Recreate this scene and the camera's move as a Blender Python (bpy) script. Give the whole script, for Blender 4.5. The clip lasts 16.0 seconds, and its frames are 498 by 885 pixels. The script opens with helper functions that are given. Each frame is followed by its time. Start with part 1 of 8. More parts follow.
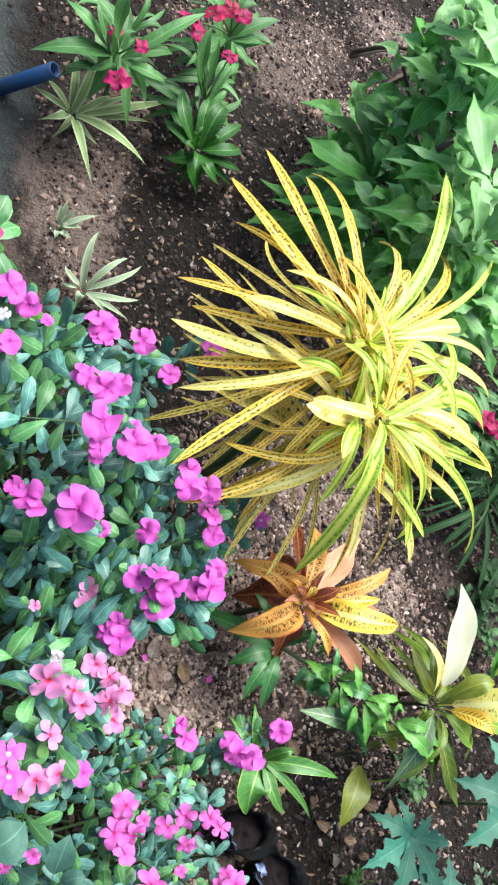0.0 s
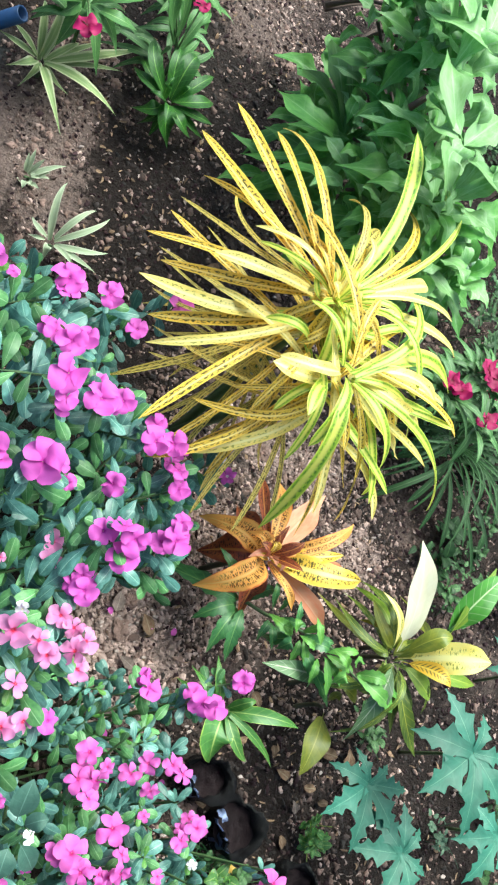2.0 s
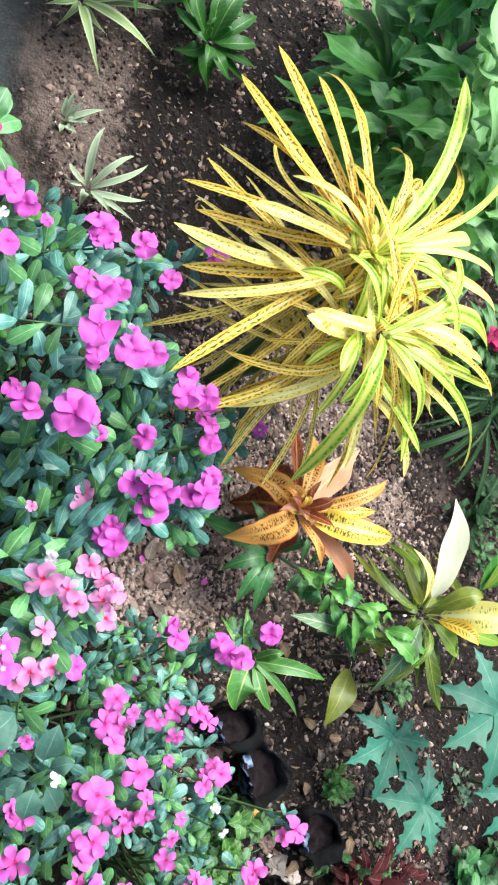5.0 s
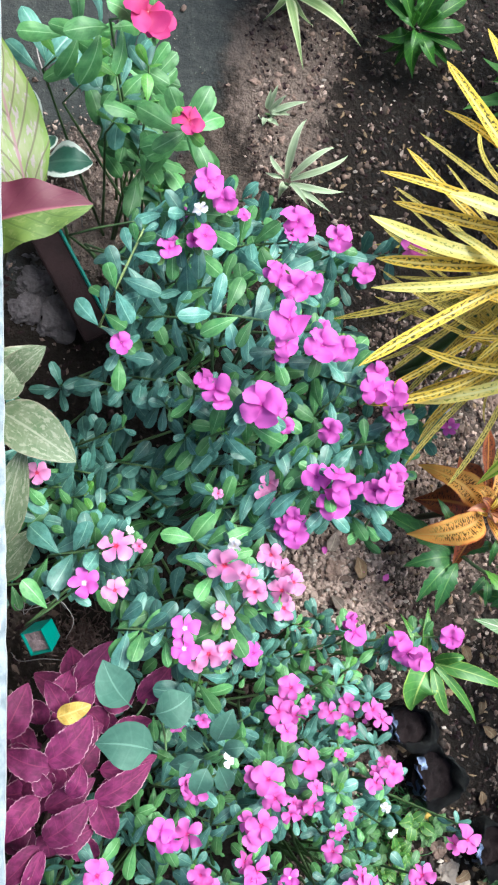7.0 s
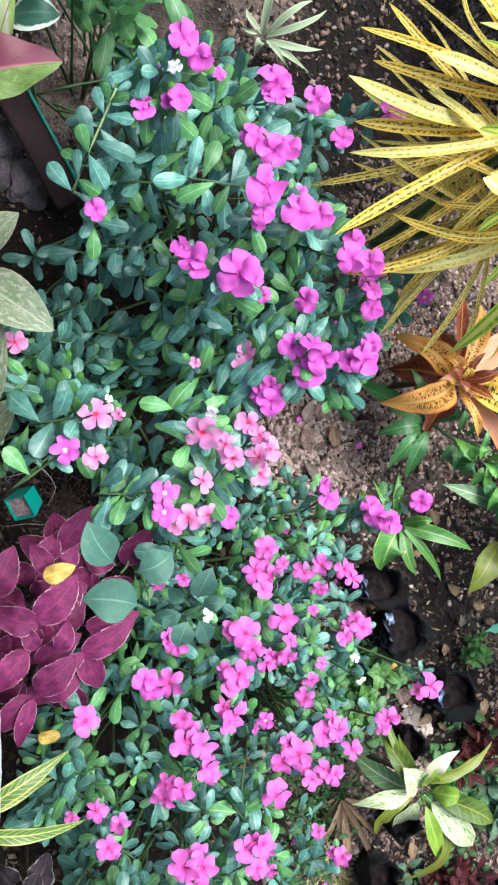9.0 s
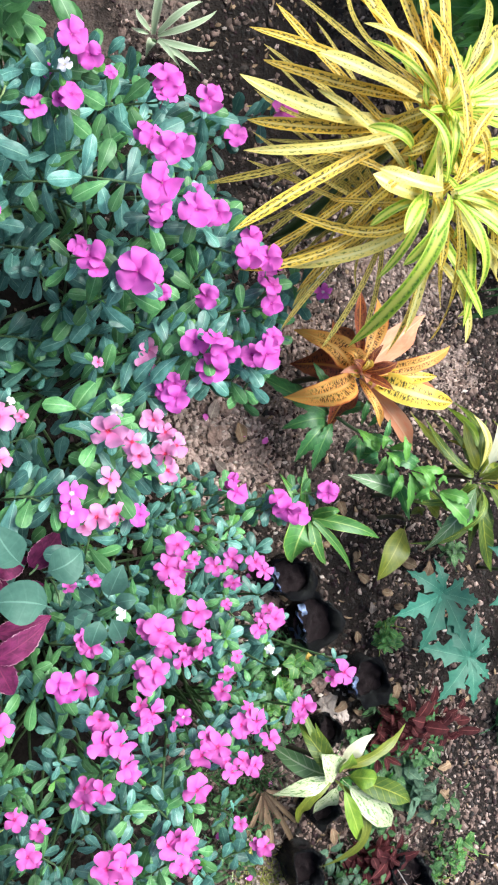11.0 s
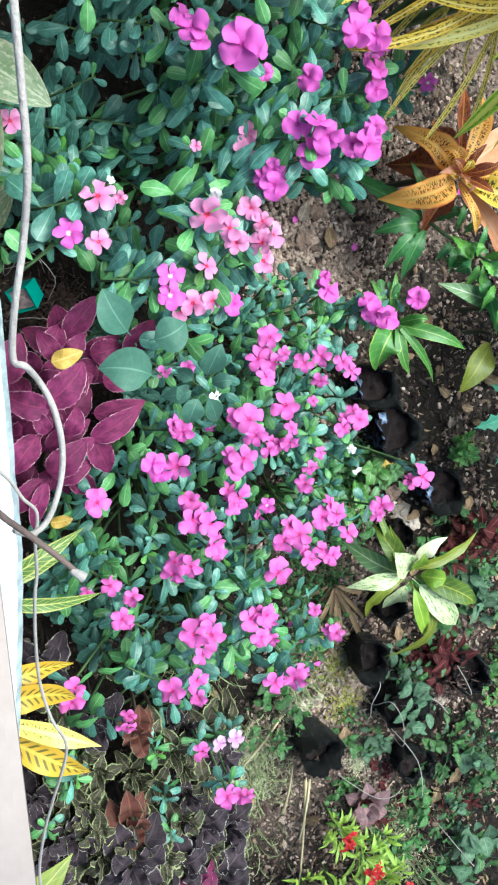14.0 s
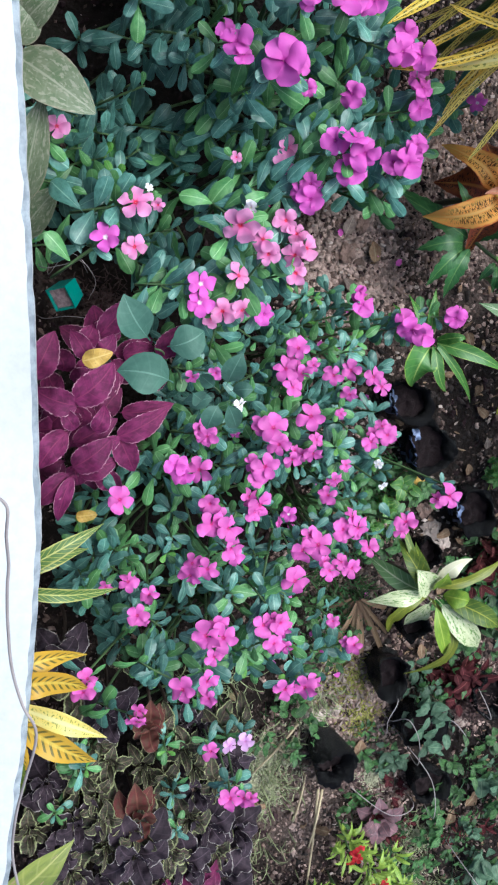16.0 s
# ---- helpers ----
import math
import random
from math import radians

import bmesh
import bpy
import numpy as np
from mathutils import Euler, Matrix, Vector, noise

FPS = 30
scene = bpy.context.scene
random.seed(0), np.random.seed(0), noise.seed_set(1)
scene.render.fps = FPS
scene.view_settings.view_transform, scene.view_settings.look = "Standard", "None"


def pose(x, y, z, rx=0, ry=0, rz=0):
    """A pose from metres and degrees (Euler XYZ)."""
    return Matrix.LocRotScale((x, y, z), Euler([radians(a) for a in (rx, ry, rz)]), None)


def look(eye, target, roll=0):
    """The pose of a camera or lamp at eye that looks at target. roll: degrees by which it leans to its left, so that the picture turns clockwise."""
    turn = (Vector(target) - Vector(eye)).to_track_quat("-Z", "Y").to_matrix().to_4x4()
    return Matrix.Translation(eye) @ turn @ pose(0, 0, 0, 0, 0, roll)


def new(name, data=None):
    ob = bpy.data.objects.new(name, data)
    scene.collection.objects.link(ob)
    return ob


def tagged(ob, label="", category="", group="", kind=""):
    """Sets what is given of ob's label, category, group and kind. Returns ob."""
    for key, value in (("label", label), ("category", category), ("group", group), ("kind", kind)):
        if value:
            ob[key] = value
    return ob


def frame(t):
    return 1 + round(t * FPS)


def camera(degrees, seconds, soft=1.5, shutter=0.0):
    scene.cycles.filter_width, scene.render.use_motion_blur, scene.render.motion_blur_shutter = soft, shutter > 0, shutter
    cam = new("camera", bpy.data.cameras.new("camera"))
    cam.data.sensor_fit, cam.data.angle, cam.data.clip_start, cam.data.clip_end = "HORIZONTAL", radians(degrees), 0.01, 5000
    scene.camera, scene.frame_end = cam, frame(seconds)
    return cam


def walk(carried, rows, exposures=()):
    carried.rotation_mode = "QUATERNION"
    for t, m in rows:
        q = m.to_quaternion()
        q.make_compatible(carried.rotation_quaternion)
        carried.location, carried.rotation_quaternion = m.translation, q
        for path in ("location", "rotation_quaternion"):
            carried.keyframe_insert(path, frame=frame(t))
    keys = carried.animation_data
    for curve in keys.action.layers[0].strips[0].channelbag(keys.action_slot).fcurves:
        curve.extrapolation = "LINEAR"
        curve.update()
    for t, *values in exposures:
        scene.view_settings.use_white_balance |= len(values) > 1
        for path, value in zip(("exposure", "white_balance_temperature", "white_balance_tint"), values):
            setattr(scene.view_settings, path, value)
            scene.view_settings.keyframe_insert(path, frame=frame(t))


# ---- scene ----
cam = camera(31.55, 16.0, soft=2.2)
PATH = [
    (0, 0.0000, -0.0000, 1.6500, 17.695, -24.923, -7.658),
    (0.5, 0.0012, 0.0032, 1.6588, 16.266, -26.735, -8.010),
    (1, -0.0016, -0.0052, 1.6588, 14.989, -27.332, -7.697),
    (1.5, -0.0022, -0.0060, 1.6580, 14.798, -27.570, -7.698),
    (2, -0.0000, -0.0075, 1.6578, 14.939, -27.071, -7.400),
    (2.5, -0.0007, -0.0048, 1.6577, 15.216, -25.850, -6.916),
    (3, -0.0002, -0.0053, 1.6590, 14.952, -26.969, -7.365),
    (5.5, 0.0201, 0.0171, 1.6611, 8.887, -22.353, -4.034),
    (6, 0.0231, 0.0368, 1.6582, 7.572, -17.462, -2.333),
    (6.5, 0.0321, 0.0152, 1.6666, 7.491, -14.001, -0.857),
    (7, 0.0289, 0.0166, 1.6654, 8.099, -12.780, -0.551),
    (7.5, 0.0292, 0.0123, 1.6699, 5.916, -12.383, -0.602),
    (8, 0.0276, 0.0111, 1.6724, 5.096, -12.055, -0.427),
    (8.5, 0.0235, 0.0061, 1.6782, 1.344, -12.811, -0.582),
    (9, 0.0196, 0.0087, 1.6830, -0.050, -14.483, -0.807),
    (9.5, 0.0239, 0.0051, 1.6840, -0.277, -16.715, -1.379),
    (12, 0.0123, -0.0219, 1.6978, 1.443, -20.692, -3.779),
    (12.5, -0.0100, -0.0441, 1.6917, -2.539, -18.444, -2.280),
    (13, -0.0269, -0.0635, 1.6894, -6.397, -17.137, -0.854),
    (13.5, -0.0307, -0.0710, 1.6934, -8.446, -16.546, -1.104),
    (14, -0.0284, -0.0743, 1.6967, -9.931, -16.105, -1.193),
    (14.5, 0.0026, -0.0711, 1.7110, -10.905, -12.271, 1.532),
    (15, 0.0182, -0.0662, 1.7356, -15.179, -11.526, 2.763),
    (15.5, 0.0221, -0.0613, 1.7283, -11.530, -11.244, 2.124),
    (16, 0.0252, -0.0646, 1.7277, -10.405, -11.479, 1.843),
]
walk(cam, [(t, pose(*p)) for t, *p in PATH], [(0, 1.44, 6050, -6), (2, 1.44, 6050, -9), (3, 1.44, 6050, -7), (5.5, 1.48, 6020, -6), (7, 1.45, 5890, -8), (8, 1.39, 5890, -6), (9.5, 1.39, 5940, -4), (12.5, 1.37, 5970, -6), (13.5, 1.32, 5850, -18), (14.1, 1.31, 5800, -17), (14.5, 1.25, 5730, -13), (15, 0.66, 5670, -6), (15.5, 0.78, 5670, -2), (16, 0.78, 5670, -2)])

# ---- daylight: a bright overcast sky with a weak, wide sun high up
world = bpy.data.worlds.new("sky")
scene.world = world
world.use_nodes = True
sky = world.node_tree.nodes.new("ShaderNodeTexSky")
sky.sky_type, sky.sun_disc = "NISHITA", False
sky.sun_elevation, sky.sun_rotation = radians(58), radians(60)
sky.air_density, sky.dust_density, sky.ozone_density = 1.0, 4.0, 1.0
world.node_tree.links.new(sky.outputs[0], world.node_tree.nodes["Background"].inputs[0])
world.node_tree.nodes["Background"].inputs[1].default_value = 0.09
sun = new("sun", bpy.data.lights.new("sun", "SUN"))
sun.data.energy, sun.data.angle, sun.data.color = 2.9, radians(45), (1.0, 0.97, 0.93)
sun.matrix_world = look((0, 0, 5), (-0.55, -0.3, 4.0))


# ---- materials
def nodes(name):
    m = bpy.data.materials.new(name)
    m.use_nodes = True
    nt = m.node_tree
    return m, nt, nt.nodes["Principled BSDF"], nt.nodes["Material Output"]


def add(nt, kind, *links, **values):
    n = nt.nodes.new(kind)
    for key, v in values.items():
        if key == "op":
            n.operation = v
        elif key == "blend":
            n.blend_type = v
    for i, v in enumerate(links):
        if v is None:
            continue
        if isinstance(v, bpy.types.NodeSocket):
            nt.links.new(v, n.inputs[i])
        else:
            n.inputs[i].default_value = v
    return n


def calc(nt, op, a, b=0.0, c=0.0):
    return add(nt, "ShaderNodeMath", a, b, c, op=op).outputs[0]


def ramp(nt, x, lo, hi):
    n = nt.nodes.new("ShaderNodeMapRange")
    n.interpolation_type = "SMOOTHSTEP"
    nt.links.new(x, n.inputs[0])
    n.inputs[1].default_value, n.inputs[2].default_value = lo, hi
    return n.outputs[0]


def blend(nt, f, a, b, how="MIX"):
    n = nt.nodes.new("ShaderNodeMixRGB")
    n.blend_type = how
    for i, v in enumerate((f, a, b)):
        if isinstance(v, bpy.types.NodeSocket):
            nt.links.new(v, n.inputs[i])
        else:
            n.inputs[i].default_value = v if i == 0 else (*v, 1)
    return n.outputs[0]


def fuzz(nt, coord, scale, detail=3.0, rough=0.6):
    n = nt.nodes.new("ShaderNodeTexNoise")
    if coord is not None:
        nt.links.new(coord, n.inputs["Vector"])
    n.inputs["Scale"].default_value, n.inputs["Detail"].default_value, n.inputs["Roughness"].default_value = scale, detail, rough
    return n.outputs[0]


def relief(nt, shader, height, strength, distance):
    b = nt.nodes.new("ShaderNodeBump")
    b.inputs["Strength"].default_value, b.inputs["Distance"].default_value = strength, distance
    nt.links.new(height, b.inputs["Height"])
    nt.links.new(b.outputs[0], shader.inputs["Normal"])


def leaf_material(name, base, other=None, rib=None, rib_width=0.07, veins=0, slant=0.5, vein_tint=0.4, edge=None, edge_at=0.85, dashes=None, dash_at=0.5, dash_to=None,
                  flecks=None, fleck_at=0.56, half=None, vein_color=None, vein_to=None, rough=0.42, through_light=0.22, vary=0.35, gloss=0.5):
    """A leaf: u runs from stalk to tip, v across with the midrib at a half."""
    m, nt, bsdf, out = nodes(name)
    uv = nt.nodes.new("ShaderNodeUVMap").outputs[0]
    part_uv = add(nt, "ShaderNodeSeparateXYZ", uv)
    u, v = part_uv.outputs[0], part_uv.outputs[1]
    side = calc(nt, "MULTIPLY", calc(nt, "ABSOLUTE", calc(nt, "SUBTRACT", v, 0.5)), 2.0)
    info = nt.nodes.new("ShaderNodeObjectInfo")
    place = nt.nodes.new("ShaderNodeTexCoord").outputs["Object"]
    shifted = add(nt, "ShaderNodeVectorMath", uv, info.outputs["Location"], op="ADD").outputs[0]
    mottle = fuzz(nt, shifted, 5.0)
    color = blend(nt, ramp(nt, mottle, 0.3, 0.7), base, other or tuple(c * 0.7 for c in base))
    if flecks:
        color = blend(nt, ramp(nt, fuzz(nt, shifted, 11.0, 4.0), fleck_at, fleck_at + 0.06), color, flecks)
    if edge:
        wob = calc(nt, "ADD", side, calc(nt, "MULTIPLY", calc(nt, "SUBTRACT", fuzz(nt, shifted, 9.0), 0.5), 0.35))
        color = blend(nt, ramp(nt, wob, edge_at - 0.06, edge_at + 0.06), color, edge)
    height = mottle
    if veins:
        wave = calc(nt, "SINE", calc(nt, "MULTIPLY", calc(nt, "SUBTRACT", calc(nt, "MULTIPLY", u, float(veins)), calc(nt, "MULTIPLY", side, slant * veins * 0.25)), 6.283))
        line = ramp(nt, wave, 0.80 if vein_to is None else 0.1, 1.0 if vein_to is None else 0.6)
        if vein_to:
            line = calc(nt, "MULTIPLY", line, calc(nt, "SUBTRACT", 1.0, ramp(nt, calc(nt, "ADD", side, calc(nt, "MULTIPLY", calc(nt, "SUBTRACT", mottle, 0.5), 0.5)), vein_to - 0.12, vein_to + 0.12)))
        height = calc(nt, "SUBTRACT", mottle, calc(nt, "MULTIPLY", line, vein_tint))
        color = blend(nt, calc(nt, "MULTIPLY", line, vein_tint), color, vein_color or rib or tuple(min(1, c * 2) for c in base))
    if dashes:
        stretch = add(nt, "ShaderNodeVectorMath", shifted, (34.0, 4.0, 1.0), op="MULTIPLY").outputs[0]
        spot = ramp(nt, fuzz(nt, stretch, 1.6, 2.0), dash_at, dash_at + 0.08)
        band = calc(nt, "MULTIPLY", ramp(nt, side, 0.10, 0.2), calc(nt, "SUBTRACT", 1.0, ramp(nt, side, 0.55, 0.80)))
        if dash_to:
            band = calc(nt, "MULTIPLY", band, calc(nt, "SUBTRACT", 1.0, ramp(nt, u, dash_to - 0.15, dash_to + 0.15)))
        color = blend(nt, calc(nt, "MULTIPLY", spot, band), color, dashes)
    if rib:
        color = blend(nt, calc(nt, "MULTIPLY", calc(nt, "SUBTRACT", 1.0, ramp(nt, side, rib_width * 0.5, rib_width * 1.6)), 0.85), color, rib)
    if half:
        color = blend(nt, calc(nt, "MULTIPLY", calc(nt, "SUBTRACT", 1.0, ramp(nt, v, 0.47, 0.52)), 0.9), color, half)
    hue = nt.nodes.new("ShaderNodeHueSaturation")
    nt.links.new(color, hue.inputs["Color"])
    island = nt.nodes.new("ShaderNodeNewGeometry").outputs["Random Per Island"]
    chance = calc(nt, "FRACT", calc(nt, "ADD", info.outputs["Random"], island))
    nt.links.new(calc(nt, "MULTIPLY_ADD", chance, vary, 1.0 - vary * 0.5), hue.inputs["Value"])
    nt.links.new(calc(nt, "MULTIPLY_ADD", fuzz(nt, place, 3.0), 0.04, 0.48), hue.inputs["Hue"])
    nt.links.new(hue.outputs[0], bsdf.inputs["Base Color"])
    bsdf.inputs["Roughness"].default_value = rough
    bsdf.inputs["Specular IOR Level"].default_value = gloss
    relief(nt, bsdf, height, 0.35, 0.0015)
    lit = nt.nodes.new("ShaderNodeBsdfTranslucent")
    nt.links.new(hue.outputs[0], lit.inputs[0])
    mix = nt.nodes.new("ShaderNodeMixShader")
    mix.inputs[0].default_value = through_light
    nt.links.new(bsdf.outputs[0], mix.inputs[1])
    nt.links.new(lit.outputs[0], mix.inputs[2])
    nt.links.new(mix.outputs[0], out.inputs[0])
    return m


def plain_material(name, base, other, scale=20.0, rough=0.8, bump=0.5, depth=0.003, metal=0.0, fine=None, gloss=0.5, vary=0.3):
    """A mottled surface with two scales of variation."""
    m, nt, bsdf, out = nodes(name)
    place = nt.nodes.new("ShaderNodeTexCoord").outputs["Object"]
    big, small = fuzz(nt, place, scale, 4.0), fuzz(nt, place, fine or scale * 7, 4.0, 0.7)
    color = blend(nt, ramp(nt, big, 0.35, 0.65), base, other)
    color = blend(nt, 0.35, color, blend(nt, small, tuple(c * 0.5 for c in base), tuple(min(1, c * 1.5) for c in base)))
    hue = nt.nodes.new("ShaderNodeHueSaturation")
    nt.links.new(color, hue.inputs["Color"])
    info = nt.nodes.new("ShaderNodeObjectInfo")
    island = nt.nodes.new("ShaderNodeNewGeometry").outputs["Random Per Island"]
    chance = calc(nt, "FRACT", calc(nt, "ADD", info.outputs["Random"], island))
    nt.links.new(calc(nt, "MULTIPLY_ADD", chance, vary, 1.0 - vary * 0.5), hue.inputs["Value"])
    nt.links.new(hue.outputs[0], bsdf.inputs["Base Color"])
    bsdf.inputs["Roughness"].default_value, bsdf.inputs["Metallic"].default_value, bsdf.inputs["Specular IOR Level"].default_value = rough, metal, gloss
    relief(nt, bsdf, calc(nt, "ADD", small, big), bump, depth)
    return m


def petal_material(name, base, deep, eye):
    m, nt, bsdf, out = nodes(name)
    uv = add(nt, "ShaderNodeSeparateXYZ", nt.nodes.new("ShaderNodeUVMap").outputs[0])
    info = nt.nodes.new("ShaderNodeObjectInfo")
    streak = fuzz(nt, nt.nodes.new("ShaderNodeTexCoord").outputs["Object"], 120.0)
    color = blend(nt, ramp(nt, uv.outputs[0], 0.1, 0.75), deep, base)
    color = blend(nt, calc(nt, "MULTIPLY", ramp(nt, streak, 0.45, 0.75), 0.3), color, deep)
    color = blend(nt, calc(nt, "SUBTRACT", 1.0, ramp(nt, uv.outputs[0], 0.05, 0.2)), color, eye)
    hue = nt.nodes.new("ShaderNodeHueSaturation")
    nt.links.new(color, hue.inputs["Color"])
    nt.links.new(calc(nt, "MULTIPLY_ADD", info.outputs["Random"], 0.3, 0.85), hue.inputs["Value"])
    nt.links.new(hue.outputs[0], bsdf.inputs["Base Color"])
    bsdf.inputs["Roughness"].default_value, bsdf.inputs["Specular IOR Level"].default_value = 0.6, 0.35
    lit = nt.nodes.new("ShaderNodeBsdfTranslucent")
    nt.links.new(hue.outputs[0], lit.inputs[0])
    mix = nt.nodes.new("ShaderNodeMixShader")
    mix.inputs[0].default_value = 0.3
    nt.links.new(bsdf.outputs[0], mix.inputs[1])
    nt.links.new(lit.outputs[0], mix.inputs[2])
    nt.links.new(mix.outputs[0], out.inputs[0])
    return m


dry_plan = ((0.45, 1.09, 0.12, 0.5), (0.53, 1.07, 0.13, 0.55), (0.48, 0.96, 0.13, 0.55), (0.56, 0.97, 0.10, 0.5), (0.50, 0.86, 0.10, 0.45), (0.60, -0.92, 0.12, 0.5), (1.06, 1.50, 0.18, 0.45), (0.51, 1.06, 0.1, 0.4), (0.55, 0.99, 0.11, 0.4), (0.53, 0.89, 0.1, 0.4), (0.10, 0.66, 0.10, 1), (0.13, 0.75, 0.10, 0.9), (0.08, 0.82, 0.09, 0.6), (1.18, 1.55, 0.14, 0.35), (1.44, 1.66, 0.12, 0.7), (0.59, 0.04, 0.14, 1), (0.57, -0.07, 0.12, 1), (0.63, -0.04, 0.08, 1), (0.97, 0.4, 0.13, 1), (1.07, 0.31, 0.09, 1), (1.14, 0.11, 0.09, 1), (0.68, 0.144, 0.12, 1), (0.67, -0.95, 0.09, 0.9), (0.90, -0.98, 0.09, 0.9), (0.66, -1.08, 0.09, 0.7), (0.73, -1.17, 0.09, 0.6), (0.80, -0.68, 0.07, 0.7), (0.80, 0.05, 0.12, 0.9), (0.76, 0.22, 0.10, 0.8), (0.56, -0.99, 0.08, 0.6), (0.63, -0.94, 0.07, 0.7), (0.45, -1.06, 0.08, 0.6), (0.54, -1.21, 0.1, 0.5))
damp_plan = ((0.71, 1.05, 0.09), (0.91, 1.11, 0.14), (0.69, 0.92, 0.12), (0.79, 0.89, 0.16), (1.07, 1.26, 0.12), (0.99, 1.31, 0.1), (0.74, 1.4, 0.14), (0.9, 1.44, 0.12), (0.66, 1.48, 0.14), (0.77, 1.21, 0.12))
# the last five circles put shade under the bed's plants into the soil colour
damp_shade_2_plan = ((0.89, -1.11, 0.16), (1.03, -1.46, 0.2), (0.82, -0.3, 0.16), (0.85, -0.53, 0.14), (0.84, -1.57, 0.16), (0.31, 0.35, 0.32), (0.25, 0.02, 0.28), (0.26, -0.43, 0.3), (0.24, -0.99, 0.24), (0.12, -1.41, 0.24))
# darker soil; the last three circles lie round the papaya seedlings
damp_dark_3_plan = ((0.71, 0.70, 0.13), (0.66, 0.64, 0.11), (0.80, 0.78, 0.13), (0.66, 0.98, 0.10), (0.67, 0.86, 0.12), (0.6, 0.73, 0.1), (0.61, 0.61, 0.1), (0.72, 1.04, 0.12), (0.38, 1.41, 0.2), (0.03, 0.42, 0.16), (0.0, 0.55, 0.10), (0.74, 1.05, 0.13), (0.67, 0.91, 0.13), (0.63, 0.79, 0.10), (0.70, 0.99, 0.12), (0.60, 0.55, 0.10), (0.82, 1.00, 0.14), (1.29, -0.33, 0.16), (1.07, -0.45, 0.12), (1.30, -0.52, 0.16))
def soil_material():
    """Brown crumbly soil; a darker, smoother grey mud lies over one corner."""
    m, nt, bsdf, out = nodes("soil")
    place = nt.nodes.new("ShaderNodeTexCoord").outputs["Object"]
    big, mid, fine = fuzz(nt, place, 4.0, 5.0), fuzz(nt, place, 38.0, 5.0, 0.7), fuzz(nt, place, 170.0, 4.0, 0.7)
    # drier, paler patches of topsoil among the damp
    dry = calc(nt, "MULTIPLY", ramp(nt, big, 0.5, 0.75), 0.5)
    for x, y, r, pale in dry_plan + tuple((*q, 0.35) for q in ((0.50, 0.95, 0.14), (0.60, 0.04, 0.16), (0.88, 0.24, 0.14), (0.60, 1.25, 0.16), (0.62, -0.75, 0.14), (0.45, -1.15, 0.2), (1.0, 0.95, 0.16), (0.2, 0.55, 0.15))):
        away = add(nt, "ShaderNodeVectorMath", place, (x, y, 0.0), op="DISTANCE").outputs["Value"]
        near = calc(nt, "SUBTRACT", 1.0, ramp(nt, calc(nt, "ADD", away, calc(nt, "MULTIPLY", calc(nt, "SUBTRACT", mid, 0.5), 0.25)), r * 0.5, r))
        dry = calc(nt, "MAXIMUM", dry, calc(nt, "MULTIPLY", near, pale))
    # damp, darker stretches of soil, with shade under the bed's plants painted in too
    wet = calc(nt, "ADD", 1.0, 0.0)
    for x, y, r in damp_plan + damp_shade_2_plan + damp_dark_3_plan:
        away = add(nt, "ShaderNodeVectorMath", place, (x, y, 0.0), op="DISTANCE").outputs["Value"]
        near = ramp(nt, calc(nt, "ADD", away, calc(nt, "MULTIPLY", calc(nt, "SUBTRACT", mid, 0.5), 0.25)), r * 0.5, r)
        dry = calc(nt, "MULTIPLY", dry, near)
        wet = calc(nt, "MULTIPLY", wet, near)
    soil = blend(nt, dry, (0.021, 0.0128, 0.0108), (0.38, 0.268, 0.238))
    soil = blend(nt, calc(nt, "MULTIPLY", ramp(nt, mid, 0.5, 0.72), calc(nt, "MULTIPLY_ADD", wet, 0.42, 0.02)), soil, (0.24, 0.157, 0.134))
    soil = blend(nt, calc(nt, "SUBTRACT", 1.0, calc(nt, "MULTIPLY", ramp(nt, fine, 0.5, 0.3), 0.6)), (0.03, 0.022, 0.02), soil)
    mud = blend(nt, ramp(nt, mid, 0.4, 0.7), (0.030, 0.030, 0.032), (0.052, 0.051, 0.051))
    mud = blend(nt, ramp(nt, fine, 0.62, 0.75), mud, (0.24, 0.23, 0.2))
    away = add(nt, "ShaderNodeVectorMath", place, (-0.35, 1.25, 0.0), op="DISTANCE").outputs["Value"]
    is_mud = calc(nt, "SUBTRACT", 1.0, ramp(nt, calc(nt, "ADD", away, calc(nt, "MULTIPLY", calc(nt, "SUBTRACT", big, 0.5), 0.3)), 0.72, 0.80))
    strip = add(nt, "ShaderNodeVectorMath", place, (0.11, 0.70, 0.0), op="DISTANCE").outputs["Value"]
    is_mud = calc(nt, "MULTIPLY", is_mud, ramp(nt, calc(nt, "ADD", strip, calc(nt, "MULTIPLY", calc(nt, "SUBTRACT", mid, 0.5), 0.15)), 0.12, 0.22))
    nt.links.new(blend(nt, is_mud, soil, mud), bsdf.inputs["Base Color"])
    bsdf.inputs["Roughness"].default_value, bsdf.inputs["Specular IOR Level"].default_value = 0.9, 0.25
    height = calc(nt, "ADD", calc(nt, "MULTIPLY", mid, 1.0), calc(nt, "MULTIPLY", fine, 0.5))
    relief(nt, bsdf, calc(nt, "MULTIPLY", height, calc(nt, "MULTIPLY_ADD", is_mud, -0.75, 1.0)), 1.0, 0.03)
    return m


